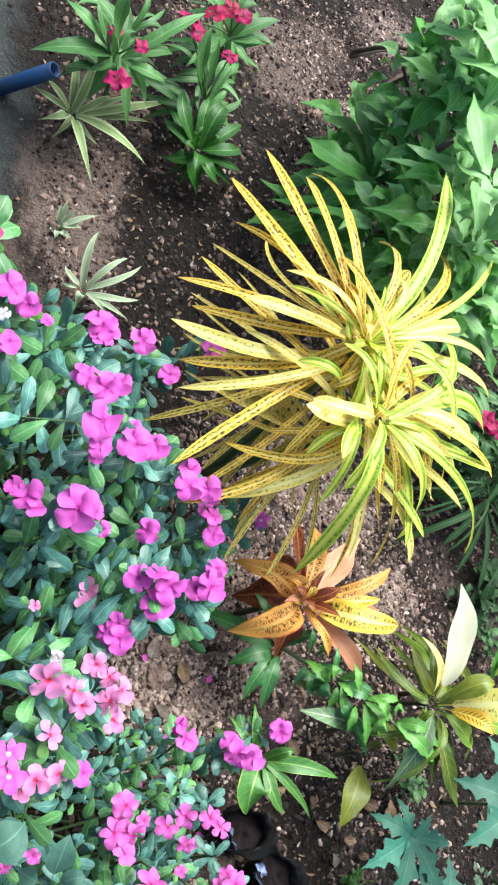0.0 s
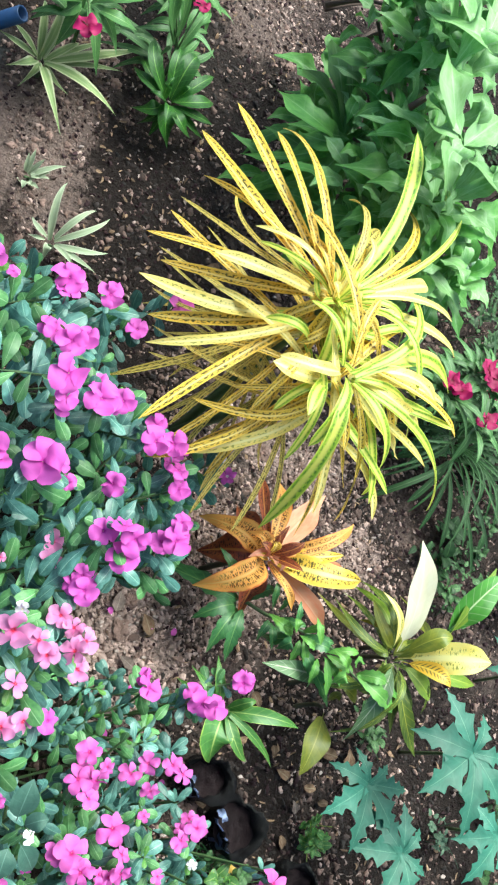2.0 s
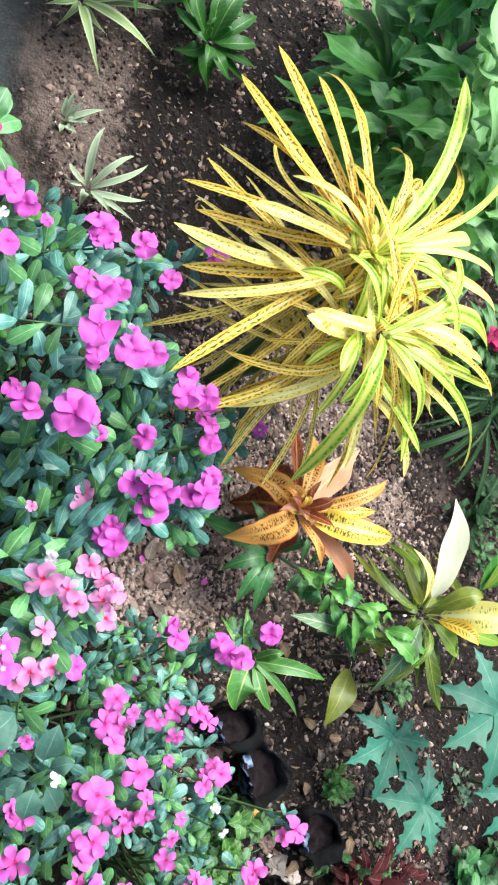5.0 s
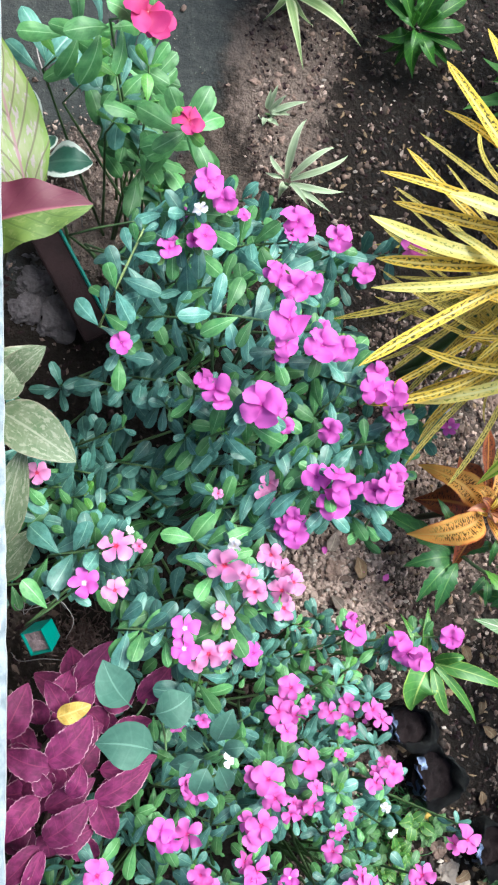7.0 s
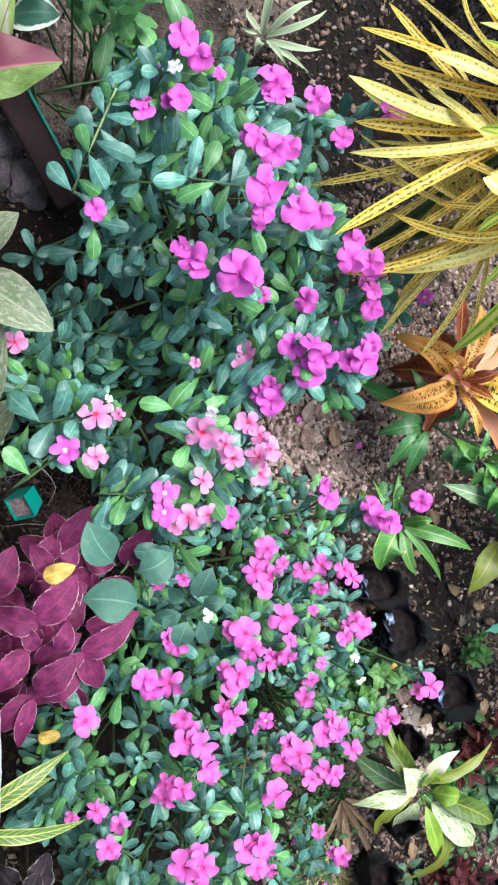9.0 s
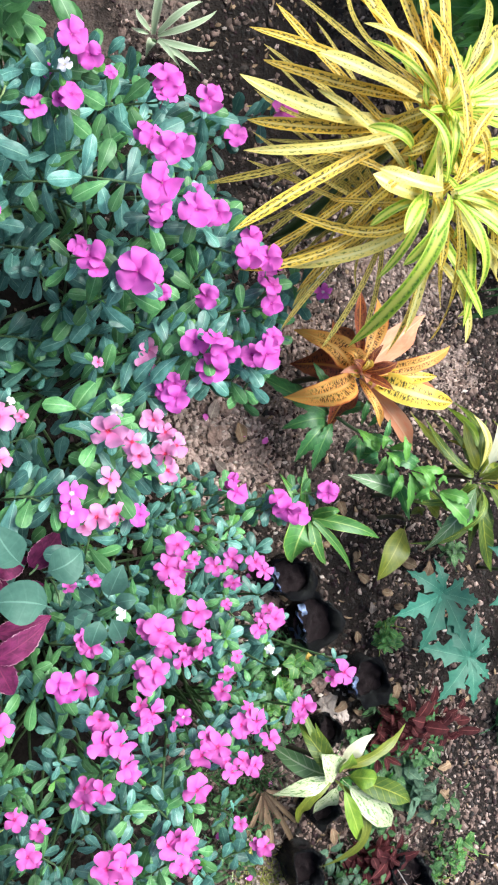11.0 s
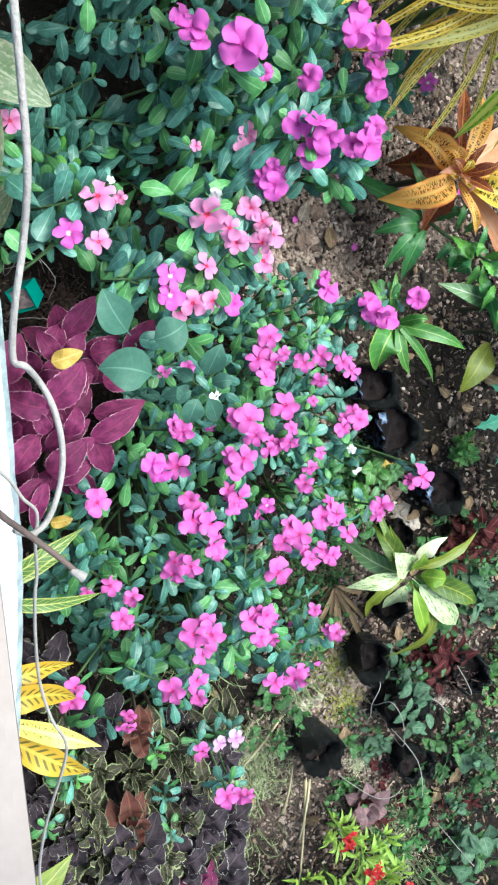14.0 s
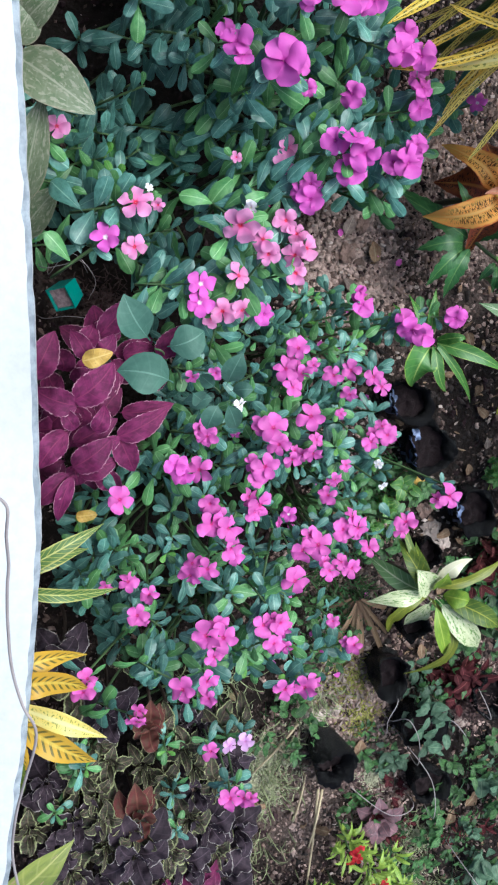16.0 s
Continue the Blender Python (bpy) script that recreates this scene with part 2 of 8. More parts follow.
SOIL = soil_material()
CLOD = plain_material("clod", (0.200, 0.126, 0.107), (0.068, 0.041, 0.035), 30.0, 0.95, 0.8, 0.004, vary=1.1)
CLOD_PALE = plain_material("pale_clod", (0.42, 0.295, 0.262), (0.25, 0.170, 0.150), 30.0, 0.95, 0.8, 0.004, vary=0.8)
DAMP_CLOD = plain_material("damp_clod", (0.030, 0.019, 0.017), (0.014, 0.009, 0.008), 30.0, 0.9, 0.8, 0.004, vary=1.1)
CHIP = plain_material("stone_chip", (0.43, 0.34, 0.31), (0.30, 0.23, 0.21), 40.0, 0.9, 0.5, 0.002, vary=0.8)
BOX_SOIL = plain_material("dried_soil", (0.36, 0.25, 0.27), (0.13, 0.09, 0.10), 120.0, 0.95, 1.0, 0.003, fine=300.0)
CONCRETE = plain_material("concrete", (0.23, 0.215, 0.24), (0.16, 0.15, 0.17), 9.0, 0.9, 0.5, 0.003)
STONE_DARK = plain_material("dark_stone", (0.115, 0.092, 0.105), (0.040, 0.031, 0.037), 26.0, 0.9, 1.0, 0.006, fine=130.0)
WHITE_PAINT = plain_material("white_paint", (0.475, 0.455, 0.47), (0.43, 0.42, 0.44), 3.0, 0.6, 0.15, 0.001, fine=60.0)
BEIGE_PAINT = plain_material("beige_paint", (0.35, 0.268, 0.275), (0.32, 0.245, 0.252), 6.0, 0.7, 0.1, 0.001, fine=80.0)
WORN_PAINT = plain_material("worn_paint", (0.17, 0.185, 0.215), (0.36, 0.38, 0.42), 40.0, 0.7, 0.6, 0.002)
BLACK_PLASTIC = plain_material("black_plastic", (0.004, 0.0035, 0.005), (0.008, 0.0065, 0.009), 34.0, 0.24, 1.0, 0.012, gloss=0.26)
LABEL_PALE = plain_material("pale_label", (0.24, 0.29, 0.46), (0.07, 0.09, 0.20), 90.0, 0.35, 0.8, 0.002)
BAG_SOIL = plain_material("bag_soil", (0.026, 0.017, 0.019), (0.008, 0.006, 0.007), 60.0, 0.95, 0.9, 0.006, gloss=0.1)
LABEL_BLUE_GLINT = plain_material("blue_print_glint", (0.020, 0.035, 0.11), (0.06, 0.08, 0.15), 60.0, 0.45)
BLUE_PIPE = plain_material("blue_pipe", (0.007, 0.045, 0.15), (0.010, 0.036, 0.11), 25.0, 0.42, 0.2)
BROWN_BOARD = plain_material("brown_board", (0.038, 0.019, 0.022), (0.020, 0.011, 0.013), 18.0, 0.85, gloss=0.2)
TEAL = plain_material("teal_plastic", (0.012, 0.25, 0.205), (0.018, 0.17, 0.15), 18.0, 0.45, 0.2)
TWIG = plain_material("twig_bark", (0.12, 0.075, 0.07), (0.075, 0.045, 0.045), 40.0, 0.8)
VINE = plain_material("dry_vine", (0.36, 0.30, 0.305), (0.27, 0.22, 0.225), 40.0, 0.75)
CANE = plain_material("brown_cane", (0.065, 0.040, 0.032), (0.10, 0.06, 0.045), 30.0, 0.8)
STRAW = plain_material("straw", (0.42, 0.34, 0.22), (0.30, 0.22, 0.15), 30.0, 0.8)
MOSS = plain_material("moss", (0.37, 0.345, 0.09), (0.21, 0.195, 0.06), 40.0, 0.95)
DRY_ROOT = plain_material("dry_root", (0.15, 0.085, 0.08), (0.07, 0.042, 0.04), 60.0, 0.95)
FIBRE = plain_material("pale_fibre", (0.46, 0.43, 0.31), (0.30, 0.30, 0.19), 40.0, 0.95)
GREEN_STEM = plain_material("green_stem", (0.085, 0.14, 0.05), (0.06, 0.10, 0.04), 30.0, 0.5)
PALE_STEM = plain_material("pale_stem", (0.22, 0.27, 0.10), (0.16, 0.21, 0.08), 30.0, 0.5)
DARK_STEM = plain_material("dark_stem", (0.06, 0.055, 0.03), (0.04, 0.04, 0.025), 30.0, 0.7)

LEAF_DEEP = leaf_material("periwinkle_leaf", (0.106, 0.232, 0.196), (0.056, 0.146, 0.118), rib=(0.24, 0.39, 0.30), rib_width=0.045, veins=8, vein_tint=0.08, rough=0.42, through_light=0.14, vary=0.8, gloss=0.55)
LEAF_MID = leaf_material("periwinkle_leaf_green", (0.110, 0.250, 0.084), (0.064, 0.170, 0.056), rib=(0.24, 0.39, 0.19), rib_width=0.05, veins=8, vein_tint=0.08, rough=0.44, through_light=0.12, vary=0.75, gloss=0.4)
LEAF_NEW = leaf_material("periwinkle_leaf_young", (0.15, 0.34, 0.06), (0.10, 0.26, 0.05), rib=(0.24, 0.38, 0.13), veins=8, vein_tint=0.25, rough=0.4)
CROTON_Y = leaf_material("croton_yellow", (0.80, 0.535, 0.075), (0.75, 0.49, 0.06), rib=(0.88, 0.70, 0.24), rib_width=0.16, dashes=(0.085, 0.07, 0.014), dash_at=0.48, edge=(0.84, 0.62, 0.12), edge_at=0.94, rough=0.45, vary=0.25, gloss=0.4, through_light=0.3)
CROTON_BARRED = leaf_material("croton_barred", (0.62, 0.355, 0.028), (0.55, 0.34, 0.04), rib=(0.70, 0.50, 0.08), rib_width=0.12, veins=14, vein_tint=0.85, vein_color=(0.07, 0.08, 0.02), vein_to=0.62, rough=0.45, gloss=0.4)
CROTON_C = leaf_material("croton_cream", (0.84, 0.71, 0.23), (0.82, 0.64, 0.14), rib=(0.88, 0.79, 0.36), rib_width=0.2, dashes=(0.24, 0.25, 0.05), dash_at=0.54, rough=0.42, vary=0.15, gloss=0.45, through_light=0.3)
CROTON_G = leaf_material("croton_green_edged", (0.36, 0.52, 0.035), (0.27, 0.44, 0.03), rib=(0.76, 0.72, 0.15), rib_width=0.36, dashes=(0.08, 0.20, 0.015), dash_at=0.47, edge=(0.62, 0.66, 0.12), edge_at=0.84, rough=0.42, vary=0.25, gloss=0.45, through_light=0.3)
CROTON_D = leaf_material("croton_speckled", (0.76, 0.58, 0.13), (0.66, 0.50, 0.10), rib=(0.80, 0.66, 0.20), dashes=(0.07, 0.06, 0.014), dash_at=0.46, rough=0.5, vary=0.3)
ORANGE_O = leaf_material("croton_orange", (0.86, 0.37, 0.085), (0.82, 0.46, 0.12), rib=(0.86, 0.52, 0.16), dashes=(0.12, 0.05, 0.012), dash_at=0.48, dash_to=0.70, edge=(0.60, 0.14, 0.04), edge_at=0.95, rough=0.5, gloss=0.35, vary=0.3, through_light=0.3)
ORANGE_R = leaf_material("croton_rust", (0.36, 0.10, 0.03), (0.17, 0.03, 0.025), rib=(0.60, 0.26, 0.06), dashes=(0.05, 0.018, 0.01), dash_at=0.5, rough=0.5)
ORANGE_P = leaf_material("croton_salmon", (0.68, 0.25, 0.14), (0.66, 0.34, 0.21), rib=(0.72, 0.40, 0.27), veins=8, vein_tint=0.12, rough=0.5, gloss=0.35, through_light=0.3)
VEINED = leaf_material("croton_veined", (0.12, 0.165, 0.02), (0.055, 0.10, 0.016), rib=(0.36, 0.36, 0.05), rib_width=0.05, veins=10, vein_tint=0.32, rough=0.45, gloss=0.4)
SPLASHED = leaf_material("croton_splashed", (0.52, 0.54, 0.31), (0.60, 0.60, 0.38), rib=(0.66, 0.66, 0.42), flecks=(0.16, 0.27, 0.07), fleck_at=0.52, veins=8, vein_tint=0.3, rough=0.4)
WHITE_VEINED = leaf_material("croton_white_veined", (0.14, 0.24, 0.10), (0.11, 0.19, 0.08), rib=(0.50, 0.54, 0.38), rib_width=0.07, veins=9, vein_tint=0.3, rough=0.45)
EDGED = leaf_material("croton_cream_edged", (0.07, 0.13, 0.03), (0.10, 0.17, 0.045), rib=(0.52, 0.50, 0.16), rib_width=0.08, veins=15, vein_tint=0.75, vein_color=(0.50, 0.46, 0.10), edge=(0.42, 0.40, 0.12), edge_at=0.84, rough=0.45, gloss=0.4)
GREEN_CROTON = leaf_material("croton_green", (0.09, 0.27, 0.03), (0.065, 0.20, 0.025), rib=(0.50, 0.58, 0.32), rib_width=0.05, veins=10, vein_tint=0.2, rough=0.42, gloss=0.45)
OLIVE = leaf_material("olive_leaf", (0.20, 0.205, 0.018), (0.12, 0.15, 0.014), rib=(0.34, 0.33, 0.05), rib_width=0.04, veins=8, vein_tint=0.15, rough=0.45)
CREAM = leaf_material("croton_white", (0.64, 0.58, 0.40), (0.68, 0.63, 0.46), rib=(0.72, 0.68, 0.52), veins=8, vein_tint=0.2, rough=0.4, vary=0.1)
LIME = leaf_material("lime_leaf", (0.21, 0.30, 0.028), (0.13, 0.22, 0.022), rib=(0.34, 0.40, 0.07), veins=8, vein_tint=0.2, rough=0.45, gloss=0.4)
GOLD_GREEN = leaf_material("croton_gold_green", (0.22, 0.24, 0.055), (0.14, 0.17, 0.045), rib=(0.36, 0.34, 0.12), rib_width=0.06, veins=8, vein_tint=0.25, flecks=(0.30, 0.20, 0.13), fleck_at=0.62, rough=0.5, gloss=0.35)
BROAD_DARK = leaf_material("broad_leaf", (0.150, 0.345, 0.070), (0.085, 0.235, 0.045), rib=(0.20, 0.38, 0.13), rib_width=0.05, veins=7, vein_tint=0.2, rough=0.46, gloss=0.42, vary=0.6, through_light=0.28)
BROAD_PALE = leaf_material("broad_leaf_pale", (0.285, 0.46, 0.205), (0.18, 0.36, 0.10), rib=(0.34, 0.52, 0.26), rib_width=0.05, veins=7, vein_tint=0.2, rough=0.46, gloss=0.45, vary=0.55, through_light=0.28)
ROSETTE_LEAF = leaf_material("rosette_leaf", (0.036, 0.125, 0.015), (0.020, 0.072, 0.010), rib=(0.17, 0.34, 0.06), rib_width=0.05, veins=10, vein_tint=0.15, rough=0.48, gloss=0.38)
STRAP_LEAF = leaf_material("strap_leaf", (0.30, 0.38, 0.15), (0.22, 0.31, 0.12), rib=(0.34, 0.41, 0.19), edge=(0.52, 0.54, 0.32), edge_at=0.66, rough=0.55, gloss=0.35)
STRAP_PALE = leaf_material("strap_leaf_pale", (0.38, 0.44, 0.30), (0.30, 0.37, 0.23), edge=(0.48, 0.51, 0.37), edge_at=0.7, rough=0.6, gloss=0.3)
LANCE_LEAF = leaf_material("lance_leaf", (0.095, 0.205, 0.055), (0.055, 0.14, 0.04), rib=(0.21, 0.33, 0.13), rib_width=0.05, veins=10, vein_tint=0.12, rough=0.48, gloss=0.4, vary=0.6)
DRY_GRASS = leaf_material("dry_grass", (0.30, 0.31, 0.17), (0.20, 0.23, 0.12), rough=0.7, gloss=0.2, vary=0.9)
GRASS_LEAF = leaf_material("grass_leaf", (0.030, 0.078, 0.022), (0.018, 0.048, 0.015), rib=(0.075, 0.14, 0.05), rough=0.6, gloss=0.25, vary=0.8)
MARGIN_LEAF = leaf_material("margined_leaf", (0.075, 0.20, 0.035), (0.05, 0.145, 0.028), rib=(0.34, 0.44, 0.12), rib_width=0.05, edge=(0.30, 0.40, 0.06), edge_at=0.95, veins=8, vein_tint=0.15, rough=0.45)
NARROW_NEW = leaf_material("narrow_leaf_young", (0.15, 0.34, 0.055), (0.10, 0.25, 0.05), rib=(0.24, 0.42, 0.12), veins=8, vein_tint=0.2, rough=0.42, gloss=0.4)
NARROW_LEAF = leaf_material("narrow_leaf", (0.07, 0.20, 0.06), (0.045, 0.14, 0.045), rib=(0.18, 0.33, 0.10), veins=8, vein_tint=0.25, rough=0.4)
PAPAYA_LEAF = leaf_material("papaya_leaf", (0.050, 0.180, 0.122), (0.036, 0.142, 0.094), rib=(0.12, 0.28, 0.18), rib_width=0.03, veins=5, vein_tint=0.12, rough=0.5, gloss=0.38, vary=0.6)
COLEUS_LEAF = leaf_material("coleus_leaf", (0.190, 0.020, 0.092), (0.100, 0.011, 0.052), rib=(0.22, 0.03, 0.09), rib_width=0.035, veins=7, vein_tint=0.22, edge=(0.56, 0.30, 0.38), edge_at=0.975, rough=0.72, gloss=0.3, vary=0.6)
COLEUS_DARK = leaf_material("coleus_leaf_dark", (0.052, 0.034, 0.046), (0.026, 0.018, 0.026), rib=(0.09, 0.06, 0.08), rib_width=0.05, veins=8, vein_tint=0.25, edge=(0.34, 0.30, 0.29), edge_at=0.945, rough=0.8, gloss=0.2, vary=0.6)
COLEUS_BRONZE = leaf_material("coleus_leaf_bronze", (0.135, 0.030, 0.032), (0.10, 0.050, 0.036), rib=(0.2, 0.08, 0.06), veins=7, vein_tint=0.15, edge=(0.24, 0.20, 0.12), edge_at=0.95, rough=0.75, gloss=0.2)
COLEUS_MIXED = leaf_material("coleus_leaf_mixed", (0.070, 0.036, 0.042), (0.045, 0.062, 0.030), rib=(0.17, 0.14, 0.09), veins=7, vein_tint=0.4, edge=(0.32, 0.33, 0.17), edge_at=0.84, rough=0.7, gloss=0.25, vary=0.7)
BLUE_LEAF = leaf_material("blue_green_leaf", (0.066, 0.140, 0.106), (0.052, 0.116, 0.088), rib=(0.13, 0.23, 0.18), rib_width=0.04, veins=5, vein_tint=0.10, rough=0.6, gloss=0.35)
CALADIUM_LEAF = leaf_material("caladium_leaf", (0.20, 0.25, 0.085), (0.28, 0.285, 0.16), rib=(0.30, 0.15, 0.18), rib_width=0.04, veins=6, slant=1.4, vein_tint=0.6, vein_color=(0.11, 0.06, 0.06), flecks=(0.34, 0.27, 0.27), fleck_at=0.54, edge=(0.16, 0.23, 0.05), edge_at=0.84, rough=0.55, gloss=0.35)
CALADIUM_PINK = leaf_material("caladium_leaf_pink", (0.16, 0.22, 0.050), (0.10, 0.155, 0.035), rib=(0.42, 0.12, 0.18), rib_width=0.06, veins=6, slant=1.4, vein_tint=0.4, vein_color=(0.07, 0.11, 0.03), flecks=(0.19, 0.24, 0.07), fleck_at=0.55, half=(0.165, 0.018, 0.062), rough=0.55, gloss=0.35)
AGLAONEMA_LEAF = leaf_material("mottled_leaf", (0.115, 0.155, 0.082), (0.185, 0.21, 0.135), rib=(0.33, 0.33, 0.25), rib_width=0.04, veins=8, vein_tint=0.15, flecks=(0.28, 0.28, 0.205), fleck_at=0.53, edge=(0.30, 0.26, 0.19), edge_at=0.95, rough=0.5, gloss=0.4)
HOSTA_LEAF = leaf_material("white_edged_leaf", (0.055, 0.15, 0.105), (0.04, 0.115, 0.08), rib=(0.10, 0.20, 0.14), edge=(0.76, 0.78, 0.72), edge_at=0.72, rough=0.42)
DEAD_LEAF = leaf_material("dead_leaf", (0.17, 0.095, 0.060), (0.25, 0.17, 0.11), rib=(0.32, 0.24, 0.16), rough=0.8, through_light=0.1, gloss=0.2, vary=1.0)
STRAW_LEAF = leaf_material("straw_leaf", (0.30, 0.19, 0.12), (0.22, 0.13, 0.085), rib=(0.36, 0.27, 0.17), rough=0.7, gloss=0.2, vary=0.8)
PALE_LITTER = leaf_material("dry_pale_leaf", (0.33, 0.25, 0.22), (0.20, 0.145, 0.13), rib=(0.44, 0.36, 0.31), veins=6, vein_tint=0.2, rough=0.8, gloss=0.2, vary=1.0)
FALLEN_YELLOW = leaf_material("fallen_yellow_leaf", (0.52, 0.33, 0.07), (0.42, 0.25, 0.05), rib=(0.60, 0.42, 0.14), flecks=(0.20, 0.11, 0.03), fleck_at=0.62, veins=6, rough=0.6)
MAUVE_LEAF = leaf_material("mauve_leaf", (0.22, 0.105, 0.125), (0.13, 0.085, 0.10), rib=(0.30, 0.16, 0.18), veins=5, vein_tint=0.2, rough=0.6, gloss=0.3, vary=0.7)
RED_WEED = leaf_material("red_weed_leaf", (0.075, 0.014, 0.018), (0.042, 0.010, 0.012), rib=(0.2, 0.06, 0.06), rough=0.75, gloss=0.15)
GREY_WEED = leaf_material("grey_weed_leaf", (0.085, 0.145, 0.088), (0.038, 0.075, 0.044), rib=(0.13, 0.18, 0.11), rough=0.6, gloss=0.35, vary=1.0)
WEED_LEAF = leaf_material("weed_leaf", (0.066, 0.145, 0.042), (0.026, 0.062, 0.020), rib=(0.12, 0.19, 0.07), rough=0.55, gloss=0.35, vary=1.0)
CELOSIA_LEAF = leaf_material("red_flower_leaf", (0.27, 0.36, 0.045), (0.15, 0.25, 0.035), rib=(0.38, 0.44, 0.10), rough=0.5, vary=0.5)

PETALS = {
    "m": petal_material("petal_magenta", (0.66, 0.115, 0.51), (0.56, 0.07, 0.41), (0.36, 0.01, 0.24)),
    "l": petal_material("petal_lilac_pink", (0.67, 0.135, 0.48), (0.59, 0.085, 0.39), (0.50, 0.01, 0.17)),
    "p": petal_material("petal_pink", (0.75, 0.29, 0.54), (0.71, 0.165, 0.41), (0.66, 0.01, 0.06)),
    "v": petal_material("petal_violet", (0.68, 0.12, 0.53), (0.57, 0.07, 0.42), (0.85, 0.75, 0.80)),
    "w": petal_material("petal_white", (0.82, 0.76, 0.80), (0.76, 0.66, 0.74), (0.70, 0.60, 0.40)),
    "r": petal_material("petal_rose_red", (0.56, 0.035, 0.20), (0.42, 0.018, 0.12), (0.36, 0.01, 0.06)),
    "k": petal_material("petal_crimson", (0.36, 0.003, 0.095), (0.27, 0.002, 0.06), (0.18, 0.003, 0.03)),
    "o": petal_material("petal_coral", (0.36, 0.008, 0.07), (0.26, 0.005, 0.05), (0.2, 0.006, 0.02)),
    "s": petal_material("petal_scarlet", (0.42, 0.012, 0.02), (0.30, 0.007, 0.013), (0.3, 0.01, 0.01)),
    "x": petal_material("petal_pale_lilac", (0.66, 0.38, 0.66), (0.56, 0.26, 0.56), (0.45, 0.15, 0.4)),
}
EYES = plain_material("flower_eye", (0.42, 0.20, 0.22), (0.34, 0.10, 0.14), 300.0, 0.6)


# ---- building blocks
def mesh_of(bm, name, material, smooth=True):
    me = bpy.data.meshes.new(name)
    bm.to_mesh(me)
    bm.free()
    for mm in material if isinstance(material, (list, tuple)) else [material]:
        me.materials.append(mm)
    if smooth:
        me.polygons.foreach_set("use_smooth", [True] * len(me.polygons))
    return me


def thing(name, place, label, category, group="", kind=""):
    ob = new(name)
    ob.location = place
    ob.empty_display_size = 0.05
    return tagged(ob, label, category, group, kind)


def part(name, bm, material, parent, label="", smooth=True):
    ob = new(name, bm if isinstance(bm, bpy.types.Mesh) else mesh_of(bm, name, material, smooth))
    ob.parent = parent
    return tagged(ob, label) if label else ob


PROFILE = {
    "strap": lambda s: (0.45 + 0.55 * min(1.0, s / 0.3)) * (1.0 if s < 0.78 else max(0.0, 1 - ((s - 0.78) / 0.22) ** 2.6)),
    "oblong": lambda s: 0.12 + 0.88 * (max(0.0, s) / 0.58) ** 0.85 if s < 0.58 else max(0.0, 1 - ((s - 0.58) / 0.42) ** 3.2) ** 0.5,
    "sword": lambda s: (0.55 + 0.45 * min(1.0, s / 0.22)) * max(0.0, 1 - max(0.0, (s - 0.3) / 0.7) ** 1.5),
    "elliptic": lambda s: max(0.0, math.sin(math.pi * min(1, s) ** 0.8)) ** 0.8 * (1.0 if s < 0.75 else 1 - 0.25 * (s - 0.75) / 0.25),
    "round": lambda s: math.sqrt(max(0.0, 1 - (2 * min(1, s) ** 0.9 - 1) ** 2)),
    "wavy": lambda s: max(0.0, math.sin(math.pi * min(1, s) ** 0.8)) ** 0.75 * (1.0 + 0.13 * math.sin(19.0 * s + 0.6)) * (1.0 if s < 0.7 else 1 - 0.45 * (s - 0.7) / 0.3),
    "papaya": lambda s: float(np.interp(s, (0, 0.22, 0.36, 0.50, 0.54, 0.60, 0.70, 0.74, 0.80, 0.86, 0.90, 1.0), (0.36, 0.42, 0.52, 1.0, 0.66, 0.36, 0.68, 0.40, 0.24, 0.34, 0.15, 0.0))),
    "scallop": lambda s: max(0.0, math.sin(math.pi * min(1, s) ** 0.85)) ** 0.6 * (0.94 + 0.07 * abs(math.sin(28.0 * s))),
    "petal": lambda s: max(0.0, math.sin(math.pi * min(1, s) ** 1.75)) ** 0.5,
    "lance": lambda s: math.sin(math.pi * min(1, s) ** 0.85) ** 0.85,
    "ovate": lambda s: math.sin(math.pi * min(1, s) ** 0.72) ** 0.75,
    "obovate": lambda s: math.sin(math.pi * min(1, s) ** 1.35) ** 0.62,
    "heart": lambda s: (min(1.0, 0.55 + s * 2.2) if s > 0 else 0.25) * max(0.0, 1 - s ** 2.2) ** 0.8,
}


